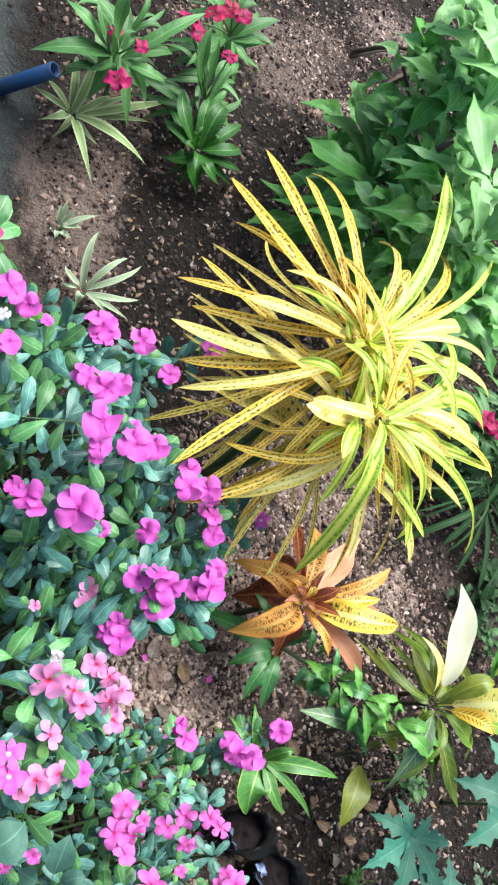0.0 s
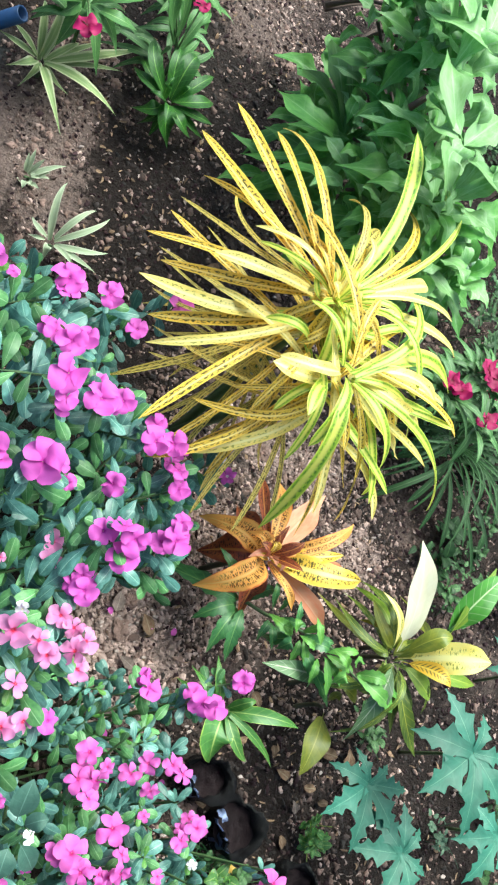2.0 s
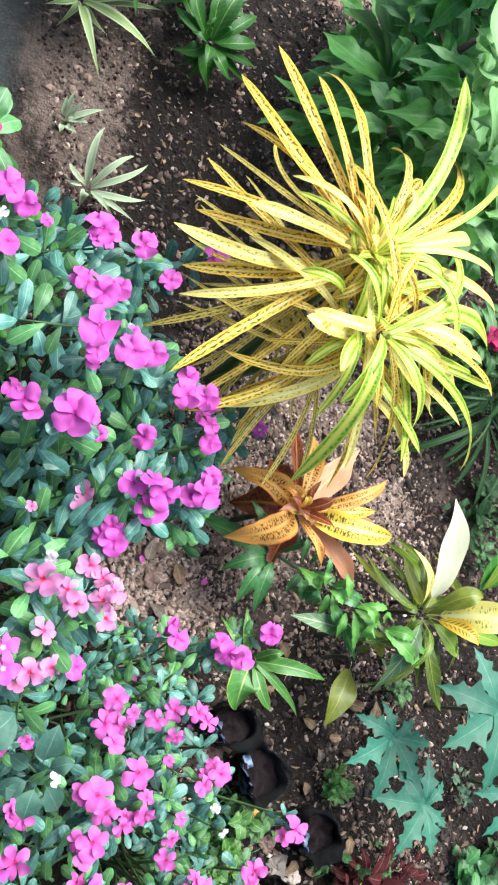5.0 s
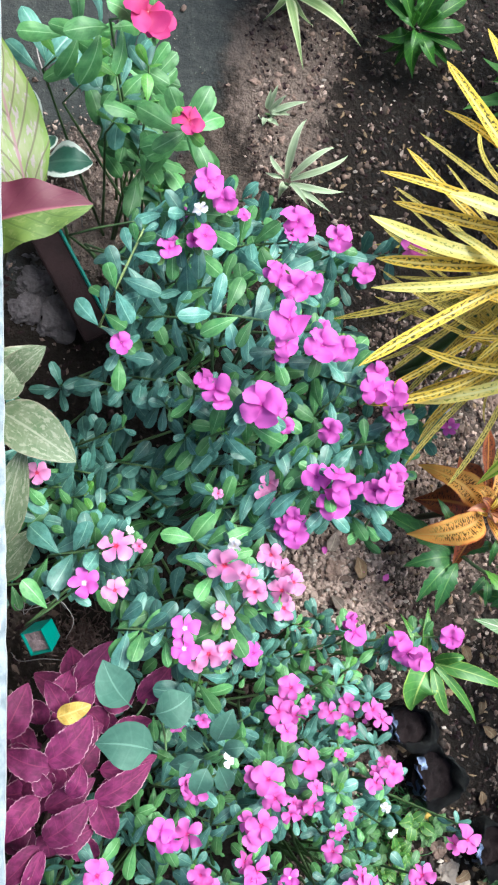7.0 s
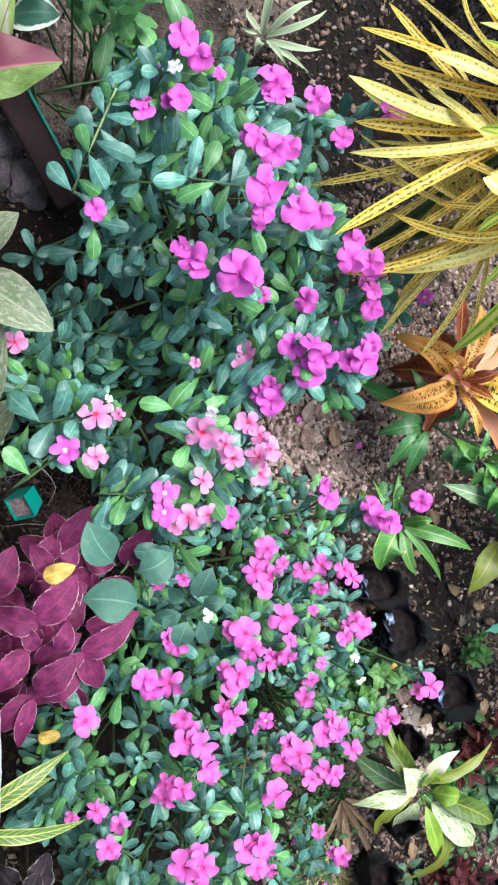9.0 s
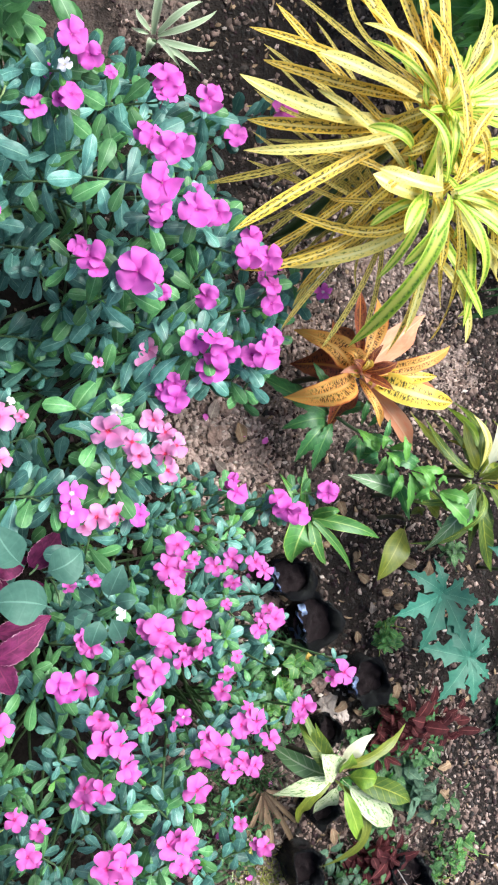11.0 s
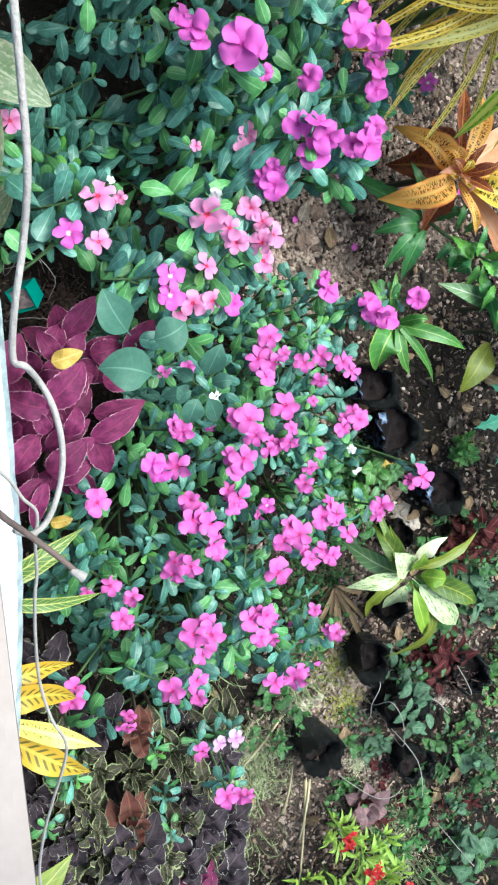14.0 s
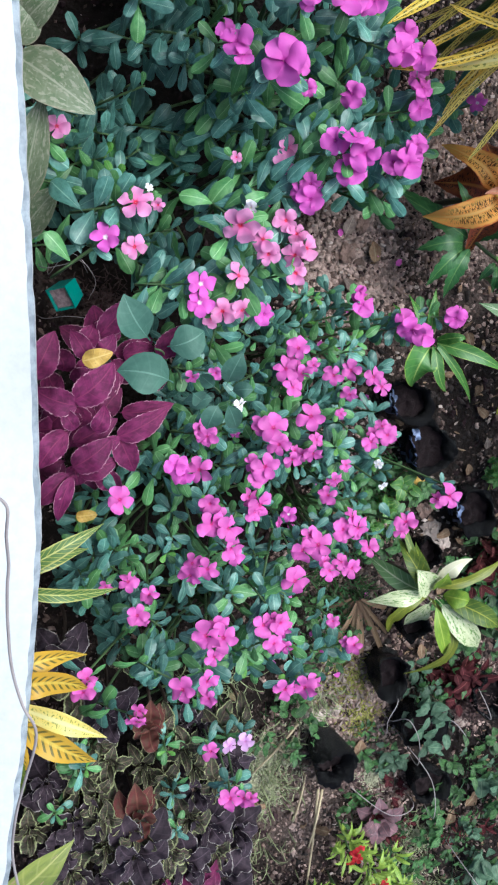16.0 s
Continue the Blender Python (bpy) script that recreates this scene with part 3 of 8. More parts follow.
def blade(a, v, b, width, shape="lance", fold=0.25, wave=0.0, teeth=0.0, n=10, across=4, bm=None, stalk=0.0, ripple=17.0):
    """A leaf as a curved sheet from a, through v half way, to b; folded up from its midrib."""
    a, v, b = Vector(a), Vector(v), Vector(b)
    c = v * 2 - (a + b) / 2
    bm = bm or bmesh.new()
    uv = bm.loops.layers.uv.verify()
    rnd = random.random() * 6.28
    rows = []
    for i in range(n + 1):
        s = 0.45 * i / n + 0.55 * (1 - math.cos(math.pi * i / n)) / 2
        p = a * (1 - s) ** 2 + c * (2 * s * (1 - s)) + b * s ** 2
        t = ((c - a) * (1 - s) + (b - c) * s)
        t = t.normalized() if t.length > 1e-6 else (b - a).normalized()
        side = t.cross(Vector((0, 0, 1)))
        side = side.normalized() if side.length > 0.15 else t.cross(Vector((0.3, 0.5, 1))).normalized()
        up = side.cross(t)
        f = 0.0 if s < stalk else PROFILE[shape]((s - stalk) / (1 - stalk))
        half = width / 2 * max(f, 0.035)
        if teeth and i % 2:
            half *= 1 - teeth
        row = []
        for j in range(across + 1):
            k = 2 * j / across - 1
            lift = abs(k) ** (1 if fold > 0 else 2) * fold * half + wave * half * abs(k) * math.sin(s * ripple + rnd + (2.1 if k > 0 else 0))
            row.append((bm.verts.new(p + side * (k * half) + up * lift), (s, (k + 1) / 2)))
        rows.append(row)
    for r0, r1 in zip(rows, rows[1:]):
        for j in range(across):
            quad = (r0[j], r0[j + 1], r1[j + 1], r1[j])
            face = bm.faces.new([q[0] for q in quad])
            for loop, q in zip(face.loops, quad):
                loop[uv].uv = q[1]
    return bm


def tube(points, r0, r1, sides=6, bm=None, cap=True):
    """A round stem along points, tapering from r0 to r1."""
    pts = [Vector(p) for p in points]
    bm = bm or bmesh.new()
    rings = []
    for i, p in enumerate(pts):
        t = (pts[min(i + 1, len(pts) - 1)] - pts[max(i - 1, 0)]).normalized()
        x = t.cross(Vector((0.37, 0.61, 0.70))).normalized()
        y = t.cross(x)
        r = r0 + (r1 - r0) * i / max(1, len(pts) - 1)
        rings.append([bm.verts.new(p + x * (r * math.cos(6.2832 * k / sides)) + y * (r * math.sin(6.2832 * k / sides))) for k in range(sides)])
    for q0, q1 in zip(rings, rings[1:]):
        for k in range(sides):
            bm.faces.new((q0[k], q0[(k + 1) % sides], q1[(k + 1) % sides], q1[k]))
    if cap:
        bm.faces.new(rings[0][::-1])
        bm.faces.new(rings[-1])
    return bm


def bend(a, b, sag, n=6, side=(0, 0, 1)):
    a, b, side = Vector(a), Vector(b), Vector(side)
    return [a.lerp(b, i / n) + side * (sag * 4 * (i / n) * (1 - i / n)) for i in range(n + 1)]


def smooth_line(points, steps=5):
    """A Catmull-Rom line through points."""
    p = [Vector(q) for q in points]
    p = [p[0] * 2 - p[1]] + p + [p[-1] * 2 - p[-2]]
    out = []
    for i in range(1, len(p) - 2):
        for k in range(steps):
            s = k / steps
            out.append(0.5 * (2 * p[i] + (p[i + 1] - p[i - 1]) * s + (2 * p[i - 1] - 5 * p[i] + 4 * p[i + 1] - p[i + 2]) * s * s + (3 * p[i] - p[i - 1] - 3 * p[i + 1] + p[i + 2]) * s ** 3))
    return out + [p[-2]]


def ground_height(x, y):
    n = noise.fractal(Vector((x * 3.1, y * 3.1, 0.3)), 1.0, 2.0, 4) * 0.018
    berm = 0.02 * math.exp(-((x - 0.62) / 0.25) ** 2)
    flat = 1.0 / (1.0 + ((x - 0.6) / 3.0) ** 4 + (y / 3.0) ** 4)
    return (n + berm) * flat - 0.012


def whorl(parent, centre, leaves, shape, tints, names="leaf", fold=0.25, wave=0.0, teeth=0.0, n=10, across=4, stalk=0.0, spread=0.012, ripple=17.0):
    """Leaves round one point of a stem: heading, reach, drop, bow to the left, arch, width and, where they differ, a tint."""
    base = parent.location
    for row in leaves:
        head, reach, drop, bow, arch, width = row[:6]
        tint = tints[row[6]] if len(row) > 6 else tints[""]
        h = radians(head)
        d = Vector((math.cos(h), math.sin(h), 0))
        a = Vector(centre) - base + d * spread - Vector((0, 0, random.uniform(0, 0.02)))
        b = Vector(centre) - base + d * reach + Vector((0, 0, drop))
        v = (a + b) / 2 + Vector((-d.y, d.x, 0)) * bow + Vector((0, 0, arch))
        material = tint if not isinstance(tint, tuple) else random.choice(tint)
        part(names, blade(a, v, b, width, shape, fold, wave, teeth, n, across, stalk=stalk, ripple=ripple), material, parent)


def stem_to(parent, top, base_xy, r0=0.006, r1=0.004, material=None, name="stem"):
    """A stem from the ground at base_xy up to top."""
    foot = Vector((*base_xy, ground_height(*base_xy) - 0.01)) - parent.location
    top = Vector(top) - Vector((0, 0, min(0.03, 0.3 * top[2])))
    part(name, tube(bend(foot, Vector(top) - parent.location, 0.012, 7, (1, 0.4, 0)), r0, r1), material or DARK_STEM, parent)


def at_ground(x, y):
    return Vector((x, y, ground_height(x, y)))


# ---- the ground: one sheet to the horizon, finest along the bed
def ground():
    bm = bmesh.new()
    ts = [i / 110 for i in range(-110, 111)]
    warp = [2.4 * t + 500 * max(0.0, abs(t) - 0.82) ** 3 * 25 * (1 if t > 0 else -1) for t in ts]
    grid = [[bm.verts.new((0.6 + x, y, ground_height(0.6 + x, y))) for x in warp] for y in warp]
    for r0, r1 in zip(grid, grid[1:]):
        for i in range(len(r0) - 1):
            bm.faces.new((r0[i], r0[i + 1], r1[i + 1], r1[i]))
    ob = new("ground", mesh_of(bm, "ground", SOIL))
    tagged(ob, "brown crumbly garden soil with a strip of grey mud", "ground", kind="structure")


ground()


# ---- the white parapet beside the bed
def parapet():
    outline = [(-0.15, 3.4), (-0.075, 1.6), (-0.045, 0.62), (-0.033, 0.316), (-0.027, 0.15), (-0.017, -0.11), (-0.0125, -0.30), (-0.011, -0.42), (-0.023, -0.59), (-0.036, -0.727), (-0.062, -0.93), (-0.11, -1.30), (-0.16, -1.9), (-0.30, -3.4)]
    back = [(-0.62, -3.4), (-0.55, 3.4)]
    top, lip = 0.53, 0.009
    root = thing("wall_parapet", (-0.2, 0, 0), "white painted masonry parapet with an overhanging worn ledge", "wall", kind="structure")
    bm = bmesh.new()
    ring = outline + back
    lower = [bm.verts.new((x + 0.2 - (0.20 if i < len(outline) else 0), y, -0.1)) for i, (x, y) in enumerate(ring)]
    upper = [bm.verts.new((x + 0.2 - (0.20 if i < len(outline) else 0), y, top - 0.034)) for i, (x, y) in enumerate(ring)]
    bm.faces.new(upper)
    bm.faces.new(lower[::-1])
    for i in range(len(ring)):
        bm.faces.new((lower[i], lower[(i + 1) % len(ring)], upper[(i + 1) % len(ring)], upper[i]))
    bmesh.ops.recalc_face_normals(bm, faces=bm.faces)
    part("body", bm, WHITE_PAINT, root, smooth=False)
    bm = bmesh.new()
    fine = []
    for (x0, y0), (x1, y1) in zip(outline, outline[1:]):
        for k in range(14):
            s = k / 14
            x, y = x0 + (x1 - x0) * s, y0 + (y1 - y0) * s
            fine.append((x + 0.0025 * noise.noise(Vector((x * 30, y * 30, 2))), y))
    fine.append(outline[-1])
    ring = fine + back
    low = [bm.verts.new((x + 0.2, y, top - 0.034)) for x, y in ring]
    mid = [bm.verts.new((x + 0.2, y, top - lip)) for x, y in ring]
    high = [bm.verts.new((x + 0.2 - (lip * (0.8 + 0.5 * noise.noise(Vector((y * 25, 1, 0)))) if i < len(fine) else 0), y, top)) for i, (x, y) in enumerate(ring)]
    n = len(ring)
    for i in range(n):
        bm.faces.new((low[i], low[(i + 1) % n], mid[(i + 1) % n], mid[i]))
        f = bm.faces.new((mid[i], mid[(i + 1) % n], high[(i + 1) % n], high[i]))
        f.material_index = 1 if i < len(fine) else 0
    bm.faces.new(high)
    bm.faces.new(low[::-1])
    bmesh.ops.recalc_face_normals(bm, faces=bm.faces)
    part("coping", bm, [WHITE_PAINT, WORN_PAINT], root, "white coping with a chipped blue-grey edge", smooth=False)


parapet()


def ledge():
    """A plain beige ledge standing over the parapet on one post."""
    root = thing("wall_ledge", (-0.28, -0.25, 0.53), "plain beige painted ledge above the white parapet", "ledge", kind="structure")
    bm = bmesh.new()
    corners = ((-0.42, -0.165), (-0.033, -0.165), (-0.0255, -0.34), (-0.42, -0.34))
    low, high = ([bm.verts.new((x + 0.28, y + 0.25, z - 0.53)) for x, y in corners] for z in (1.37, 1.395))
    bm.faces.new(high[::-1])
    bm.faces.new(low)
    for k in range(4):
        bm.faces.new((low[k], high[k], high[(k + 1) % 4], low[(k + 1) % 4]))
    bmesh.ops.recalc_face_normals(bm, faces=bm.faces)
    bmesh.ops.bevel(bm, geom=bm.edges[:], offset=0.004, segments=2, affect="EDGES")
    part("board", bm, BEIGE_PAINT, root)
    bm = bmesh.new()
    bmesh.ops.create_cube(bm, size=1)
    for v in bm.verts:
        v.co = Vector((v.co.x * 0.05 - 0.06, v.co.y * 0.05, (v.co.z + 0.5) * 0.842 - 0.001))
    bmesh.ops.bevel(bm, geom=bm.edges[:], offset=0.004, segments=2, affect="EDGES")
    part("post", bm, BEIGE_PAINT, root)


ledge()


# ---- the yellow croton
CROTON = {"y": (CROTON_Y,), "c": (CROTON_C,), "g": (CROTON_G,), "d": (CROTON_D,)}


croton_a1_plan = (0.78, 0.486, 0.56), [
    (102, 0.378, -0.06, 0.043, 0.04, 0.0208, "y"), (111, 0.35, -0.1, 0.055, 0.05, 0.0221, "y"), (123, 0.288, -0.08, 0.027, 0.06, 0.0151, "y"),
    (100, 0.301, -0.04, 0.014, 0.06, 0.0124, "y"), (89, 0.348, -0.1, 0.016, 0.1, 0.0149, "y"), (76, 0.357, -0.14, 0.027, 0.04, 0.0155, "y"),
    (108, 0.265, -0.16, 0.063, 0.02, 0.0105, "d"), (129, 0.282, -0.16, 0.04, 0.02, 0.0101, "d"), (151, 0.287, -0.1, 0.007, 0.03, 0.013, "y"),
    (154, 0.257, -0.14, 0.029, 0.03, 0.0162, "y"), (162, 0.212, -0.01, 0.013, 0.02, 0.0177, "c")]
croton_a2_plan = (0.794, 0.478, 0.52), [
    (165, 0.307, -0.06, 0.053, 0.04, 0.0197, "c"), (177, 0.273, -0.1, 0.024, 0.03, 0.0185, "y"), (-171, 0.31, -0.06, 0.03, 0.05, 0.0162, "c"),
    (-170, 0.316, -0.2, 0.027, 0.03, 0.011, "d"), (-153, 0.38, -0.06, 0.014, 0.03, 0.0156, "y"), (-146, 0.273, -0.18, -0.007, 0.02, 0.0095, "d"),
    (154, 0.243, -0.22, 0.04, 0, 0.0095, "d"), (-170, 0.115, -0.24, -0.006, 0, 0.0079, "d"), (-178, 0.154, -0.22, -0.004, 0, 0.0078, "d"),
    (-141, 0.121, 0.04, 0.001, 0.03, 0.0162, "y"), (-157, 0.109, -0.02, 0.012, 0.03, 0.0106, "c")]
croton_a3_plan = (0.772, 0.47, 0.58), [
    (51, 0.436, -0.02, -0.022, 0.02, 0.0223, "g"), (39, 0.447, -0.18, -0.027, 0.08, 0.0201, "y"), (27, 0.436, -0.22, -0.023, 0.05, 0.0185, "y"),
    (35, 0.376, -0.04, -0.014, 0.03, 0.0094, "g"), (61, 0.268, -0.1, -0.003, 0.09, 0.0106, "d"), (43, 0.265, -0.1, 0.009, 0.02, 0.0215, "d"),
    (40, 0.289, -0.14, -0.021, 0.04, 0.0127, "g"), (1, 0.276, -0.06, -0.01, 0.04, 0.0145, "c"), (10, 0.274, -0.08, -0.007, 0.03, 0.0228, "c"),
    (-6, 0.339, -0.14, -0.002, 0.07, 0.0186, "c"), (-39, 0.273, -0.16, -0.044, 0.06, 0.0155, "g"), (-107, 0.16, -0.08, 0.001, 0.04, 0.0153, "g"),
    (-44, 0.224, -0.16, -0.035, 0.05, 0.0142, "g"), (-14, 0.212, -0.16, -0.001, 0.09, 0.0147, "g"), (-126, 0.092, -0.08, -0.007, 0.03, 0.0218, "y")]
croton_a3_plan[1].extend([
    (-73, 0.064, -0.1, -0.027, 0.03, 0.0189, "y"), (-169, 0.072, -0.08, 0.011, 0.03, 0.0183, "y"), (-45, 0.101, -0.08, -0.018, 0.03, 0.0172, "c"),
    (-21, 0.108, -0.04, -0.014, 0.03, 0.0171, "c"), (-132, 0.028, -0.08, -0.008, 0.03, 0.0168, "y"), (140, 0.052, 0.02, 0.009, 0.01, 0.0096, "g"),
    (-26, 0.122, -0.08, 0.002, 0.04, 0.0105, "g")])
croton_b1_plan = (0.747, 0.331, 0.62), [
    (41, 0.254, -0.06, -0.037, 0.04, 0.0167, "g"), (6, 0.311, -0.14, 0.017, 0.06, 0.0274, "g"), (13, 0.309, -0.14, 0.017, 0.05, 0.0226, "c"),
    (0, 0.319, -0.18, -0.008, 0.04, 0.018, "c"), (-2, 0.31, -0.2, -0.014, 0.04, 0.0165, "g"), (-10, 0.237, -0.18, 0.017, 0.05, 0.0158, "g"),
    (-31, 0.375, -0.28, -0.021, 0.1, 0.0153, "g"), (-47, 0.195, -0.2, -0.019, 0.08, 0.019, "g"), (-25, 0.223, -0.2, -0.033, 0.05, 0.0204, "c"),
    (-54, 0.227, -0.28, -0.045, 0.09, 0.015, "y"), (-109, 0.207, -0.2, 0.001, 0.09, 0.0211, "g"), (-78, 0.209, -0.32, -0.026, 0.06, 0.0157, "y")]
croton_b2_plan = (0.774, 0.345, 0.56), [
    (-89, 0.143, -0.2, -0.035, 0.05, 0.0113, "y"), (-99, 0.091, -0.26, -0.04, 0.02, 0.0087, "d"), (-47, 0.18, -0.22, -0.038, 0.06, 0.012, "y"),
    (-44, 0.091, -0.16, -0.045, 0.04, 0.01, "d"), (-149, 0.129, 0.06, -0.014, 0.02, 0.0164, "g"), (170, 0.127, 0.02, 0.005, 0.02, 0.0247, "c"),
    (-159, 0.126, -0.02, -0.016, 0.03, 0.0112, "g"), (-158, 0.236, -0.14, 0.018, 0.04, 0.0164, "c"), (-165, 0.191, -0.2, 0.006, 0.03, 0.0108, "y"),
    (178, 0.2, -0.12, 0.053, 0.05, 0.0152, "y"), (171, 0.148, -0.1, 0.014, 0.02, 0.0118, "y"), (-155, 0.019, -0.3, -0.02, 0, 0.0072, "d"),
    (-170, 0.101, -0.3, -0.024, 0, 0.007, "d")]
cream_head_plan = [
    (172, 0.125, 0.0, 0.012, 0.02, 0.021, "c"), (-125, 0.135, -0.03, 0.004, 0.03, 0.018, "g"), (-12, 0.185, -0.04, 0.010, 0.03, 0.022, "c"),
    (-26, 0.175, -0.06, -0.012, 0.03, 0.019, "c"), (60, 0.13, 0.01, 0.015, 0.02, 0.014, "y"), (118, 0.12, 0.0, -0.01, 0.02, 0.013, "g")]
def yellow_croton():
    root = thing("croton", at_ground(0.72, 0.40), "large croton with long narrow yellow leaves speckled dark", "shrub")
    tiers = [
        (croton_a1_plan),
        (croton_a2_plan),
        (croton_a3_plan),
        (croton_b1_plan),
        (croton_b2_plan),
    ]
    for centre, leaves in tiers:
        whorl(root, centre, [(h + random.gauss(0, 2.5), r * random.uniform(0.96, 1.04), d, b + random.gauss(0, 0.010), a + random.gauss(0, 0.008), q * random.uniform(0.9, 1.25), k) for h, r, d, b, a, q, k in leaves], "strap", CROTON, fold=0.3, wave=0.13, n=18, across=4, ripple=11.0)
        stem_to(root, (centre[0], centre[1], centre[2] - 0.02), (0.72, 0.40), 0.011, 0.006, GREEN_STEM)
    # short young leaves crowd the growing tips
    for (x, y, z), count in ((tiers[0][0], 7), (tiers[2][0], 7), ((0.745, 0.40, 0.55), 8)):
        rows = [(random.uniform(0, 360), random.uniform(0.08, 0.20), random.uniform(-0.05, 0.03), random.gauss(0, 0.014), random.uniform(0.015, 0.05), random.uniform(0.010, 0.017), random.choice("cgggy")) for _ in range(count)]
        whorl(root, (x, y, z + 0.01), rows, "strap", CROTON, fold=0.35, wave=0.05, n=12)
    for x, y, z in [t[0] for t in tiers[:3]]:
        rows = [(random.uniform(0, 360), random.uniform(0.02, 0.07), random.uniform(0.01, 0.05), random.gauss(0, 0.008), 0.01, random.uniform(0.008, 0.014), random.choice("gcg")) for _ in range(9)]
        whorl(root, (x, y, z + 0.01), rows, "strap", CROTON, fold=0.35, n=8, spread=0.002)
    for y0 in (0.43, 0.37):
        rows = [(random.uniform(120, 240), random.uniform(0.20, 0.30), -random.uniform(0.05, 0.14), random.gauss(0, 0.02), random.uniform(0.01, 0.05), random.uniform(0.010, 0.017), random.choice("yyyc")) for _ in range(3)]
        whorl(root, (0.745, y0, 0.53), rows, "strap", CROTON, fold=0.3, n=14)
        rows = [(random.uniform(-60, 60), random.uniform(0.10, 0.2), -random.uniform(0.02, 0.10), random.gauss(0, 0.02), random.uniform(0.02, 0.05), random.uniform(0.012, 0.019), random.choice("ygggc")) for _ in range(5)]
        whorl(root, (0.75, y0, 0.56), rows, "strap", CROTON, fold=0.3, n=14)
    # the second head is a loose tangle of leaves that spring from different heights
    whorl(root, (0.76, 0.345, 0.615), cream_head_plan, "strap", CROTON, fold=0.35, wave=0.2, n=16, ripple=9.0)
    for _ in range(20):
        spot = (0.755 + random.gauss(0, 0.022), 0.365 + random.gauss(0, 0.035), 0.585 + random.uniform(-0.07, 0.035))
        whorl(root, spot, [(random.uniform(-110, 100), random.uniform(0.14, 0.29), random.uniform(-0.16, 0.04), random.gauss(0, 0.02), random.uniform(0.01, 0.06), random.uniform(0.010, 0.018), random.choice("yggcyg"))], "strap", CROTON, fold=0.35, wave=0.15, n=14, ripple=9.0)
    # older, thinner leaves hang in the shade below
    for centre, *_ in tiers[:2] + tiers[3:]:
        low = Vector(centre) - Vector((0.02, 0, 0.14))
        rows = [(random.uniform(95, 290), random.uniform(0.16, 0.25), -random.uniform(0.05, 0.16), random.uniform(-0.02, 0.02), random.uniform(0.0, 0.03), random.uniform(0.005, 0.010), "d") for _ in range(7)]
        whorl(root, low, rows, "strap", CROTON, fold=0.3, n=10, across=2)


yellow_croton()


orange_plan = (0.795, 0.109, 0.22), [
    (144, 0.14, -0.04, 0.004, 0.03, 0.0418, "o"), (-166, 0.135, -0.05, 0.007, 0.03, 0.0432, "o"), (160, 0.1, -0.1, 0.008, 0.03, 0.0513, "r"),
    (111, 0.101, -0.12, 0.014, 0.02, 0.0363, "r"), (27, 0.262, -0.12, 0.002, 0.0, 0.040, "p"), (11, 0.198, 0, -0.006, 0.03, 0.0248, "o"),
    (-24, 0.212, -0.02, -0.014, 0.04, 0.0466, "y"), (-44, 0.221, -0.08, -0.006, 0.04, 0.0424, "p"), (-5, 0.155, 0.02, -0.012, 0.03, 0.0275, "y"),
    (-60, 0.123, -0.06, -0.012, 0.03, 0.0179, "o"), (141, 0.066, 0.02, 0.005, 0.02, 0.0258, "o"), (66, 0.194, -0.12, 0.023, 0.03, 0.0257, "r"),
    (57, 0.194, -0.1, 0.007, 0.03, 0.0341, "o"), (-11, 0.199, -0.04, -0.011, 0.03, 0.0286, "p"), (81, 0.12, -0.14, 0.008, 0.02, 0.0423, "r")]
orange_plan[1].extend([
    (-97, 0.108, -0.14, -0.01, 0.02, 0.0333, "r")])
def orange_croton():
    centre, leaves = orange_plan
    root = thing("croton", at_ground(centre[0] - 0.05, centre[1]), "small croton with orange, salmon and rust-brown leaves", "shrub")
    tints = {"o": (ORANGE_O,), "r": (ORANGE_R,), "p": (ORANGE_P,), "y": (CROTON_Y,)}
    whorl(root, centre, [(h + random.gauss(0, 3), r, d + random.gauss(0, 0.012), b + random.gauss(0, 0.008), a + random.gauss(0.004, 0.008), q * random.uniform(0.95, 1.3), *k) for h, r, d, b, a, q, *k in leaves], "elliptic", tints, fold=0.32, wave=0.5, n=20, across=6, ripple=8.0)
    rows = [(random.uniform(0, 360), random.uniform(0.02, 0.06), random.uniform(0.0, 0.05), random.gauss(0, 0.006), 0.012, random.uniform(0.012, 0.022), random.choice("rrpoy")) for _ in range(14)]
    whorl(root, (centre[0], centre[1], centre[2] + 0.02), rows, "lance", tints, fold=0.3, n=8, spread=0.003)
    stem_to(root, centre, root.location.xy, 0.007, 0.005)


orange_croton()


def mixed_croton(centre, leaves, label, under=0):
    root = thing("croton", at_ground(centre[0] - 0.03, centre[1]), label, "shrub")
    tints = {"w": (CREAM,), "g": (LIME,), "y": (CROTON_Y,), "v": (VEINED,), "s": (SPLASHED,), "c": (CROTON_C,), "d": (ROSETTE_LEAF,), "n": (WHITE_VEINED,), "b": (CROTON_BARRED,), "o": (OLIVE,), "e": (EDGED,), "i": (GREEN_CROTON,), "q": (GOLD_GREEN,)}
    whorl(root, centre, leaves, "elliptic", tints, fold=0.22, wave=0.16, n=20, stalk=0.10, ripple=11.0)
    if under:
        rows = [(random.uniform(0, 360), random.uniform(0.08, 0.19), random.uniform(-0.12, -0.02), random.gauss(0, 0.025), random.uniform(0.01, 0.05), random.uniform(0.013, 0.026), random.choice("vvoog")) for _ in range(under)]
        whorl(root, (centre[0], centre[1], centre[2] - 0.02), rows, "lance", tints, fold=0.25, wave=0.25, n=14)
    stem_to(root, centre, root.location.xy, 0.006, 0.004)


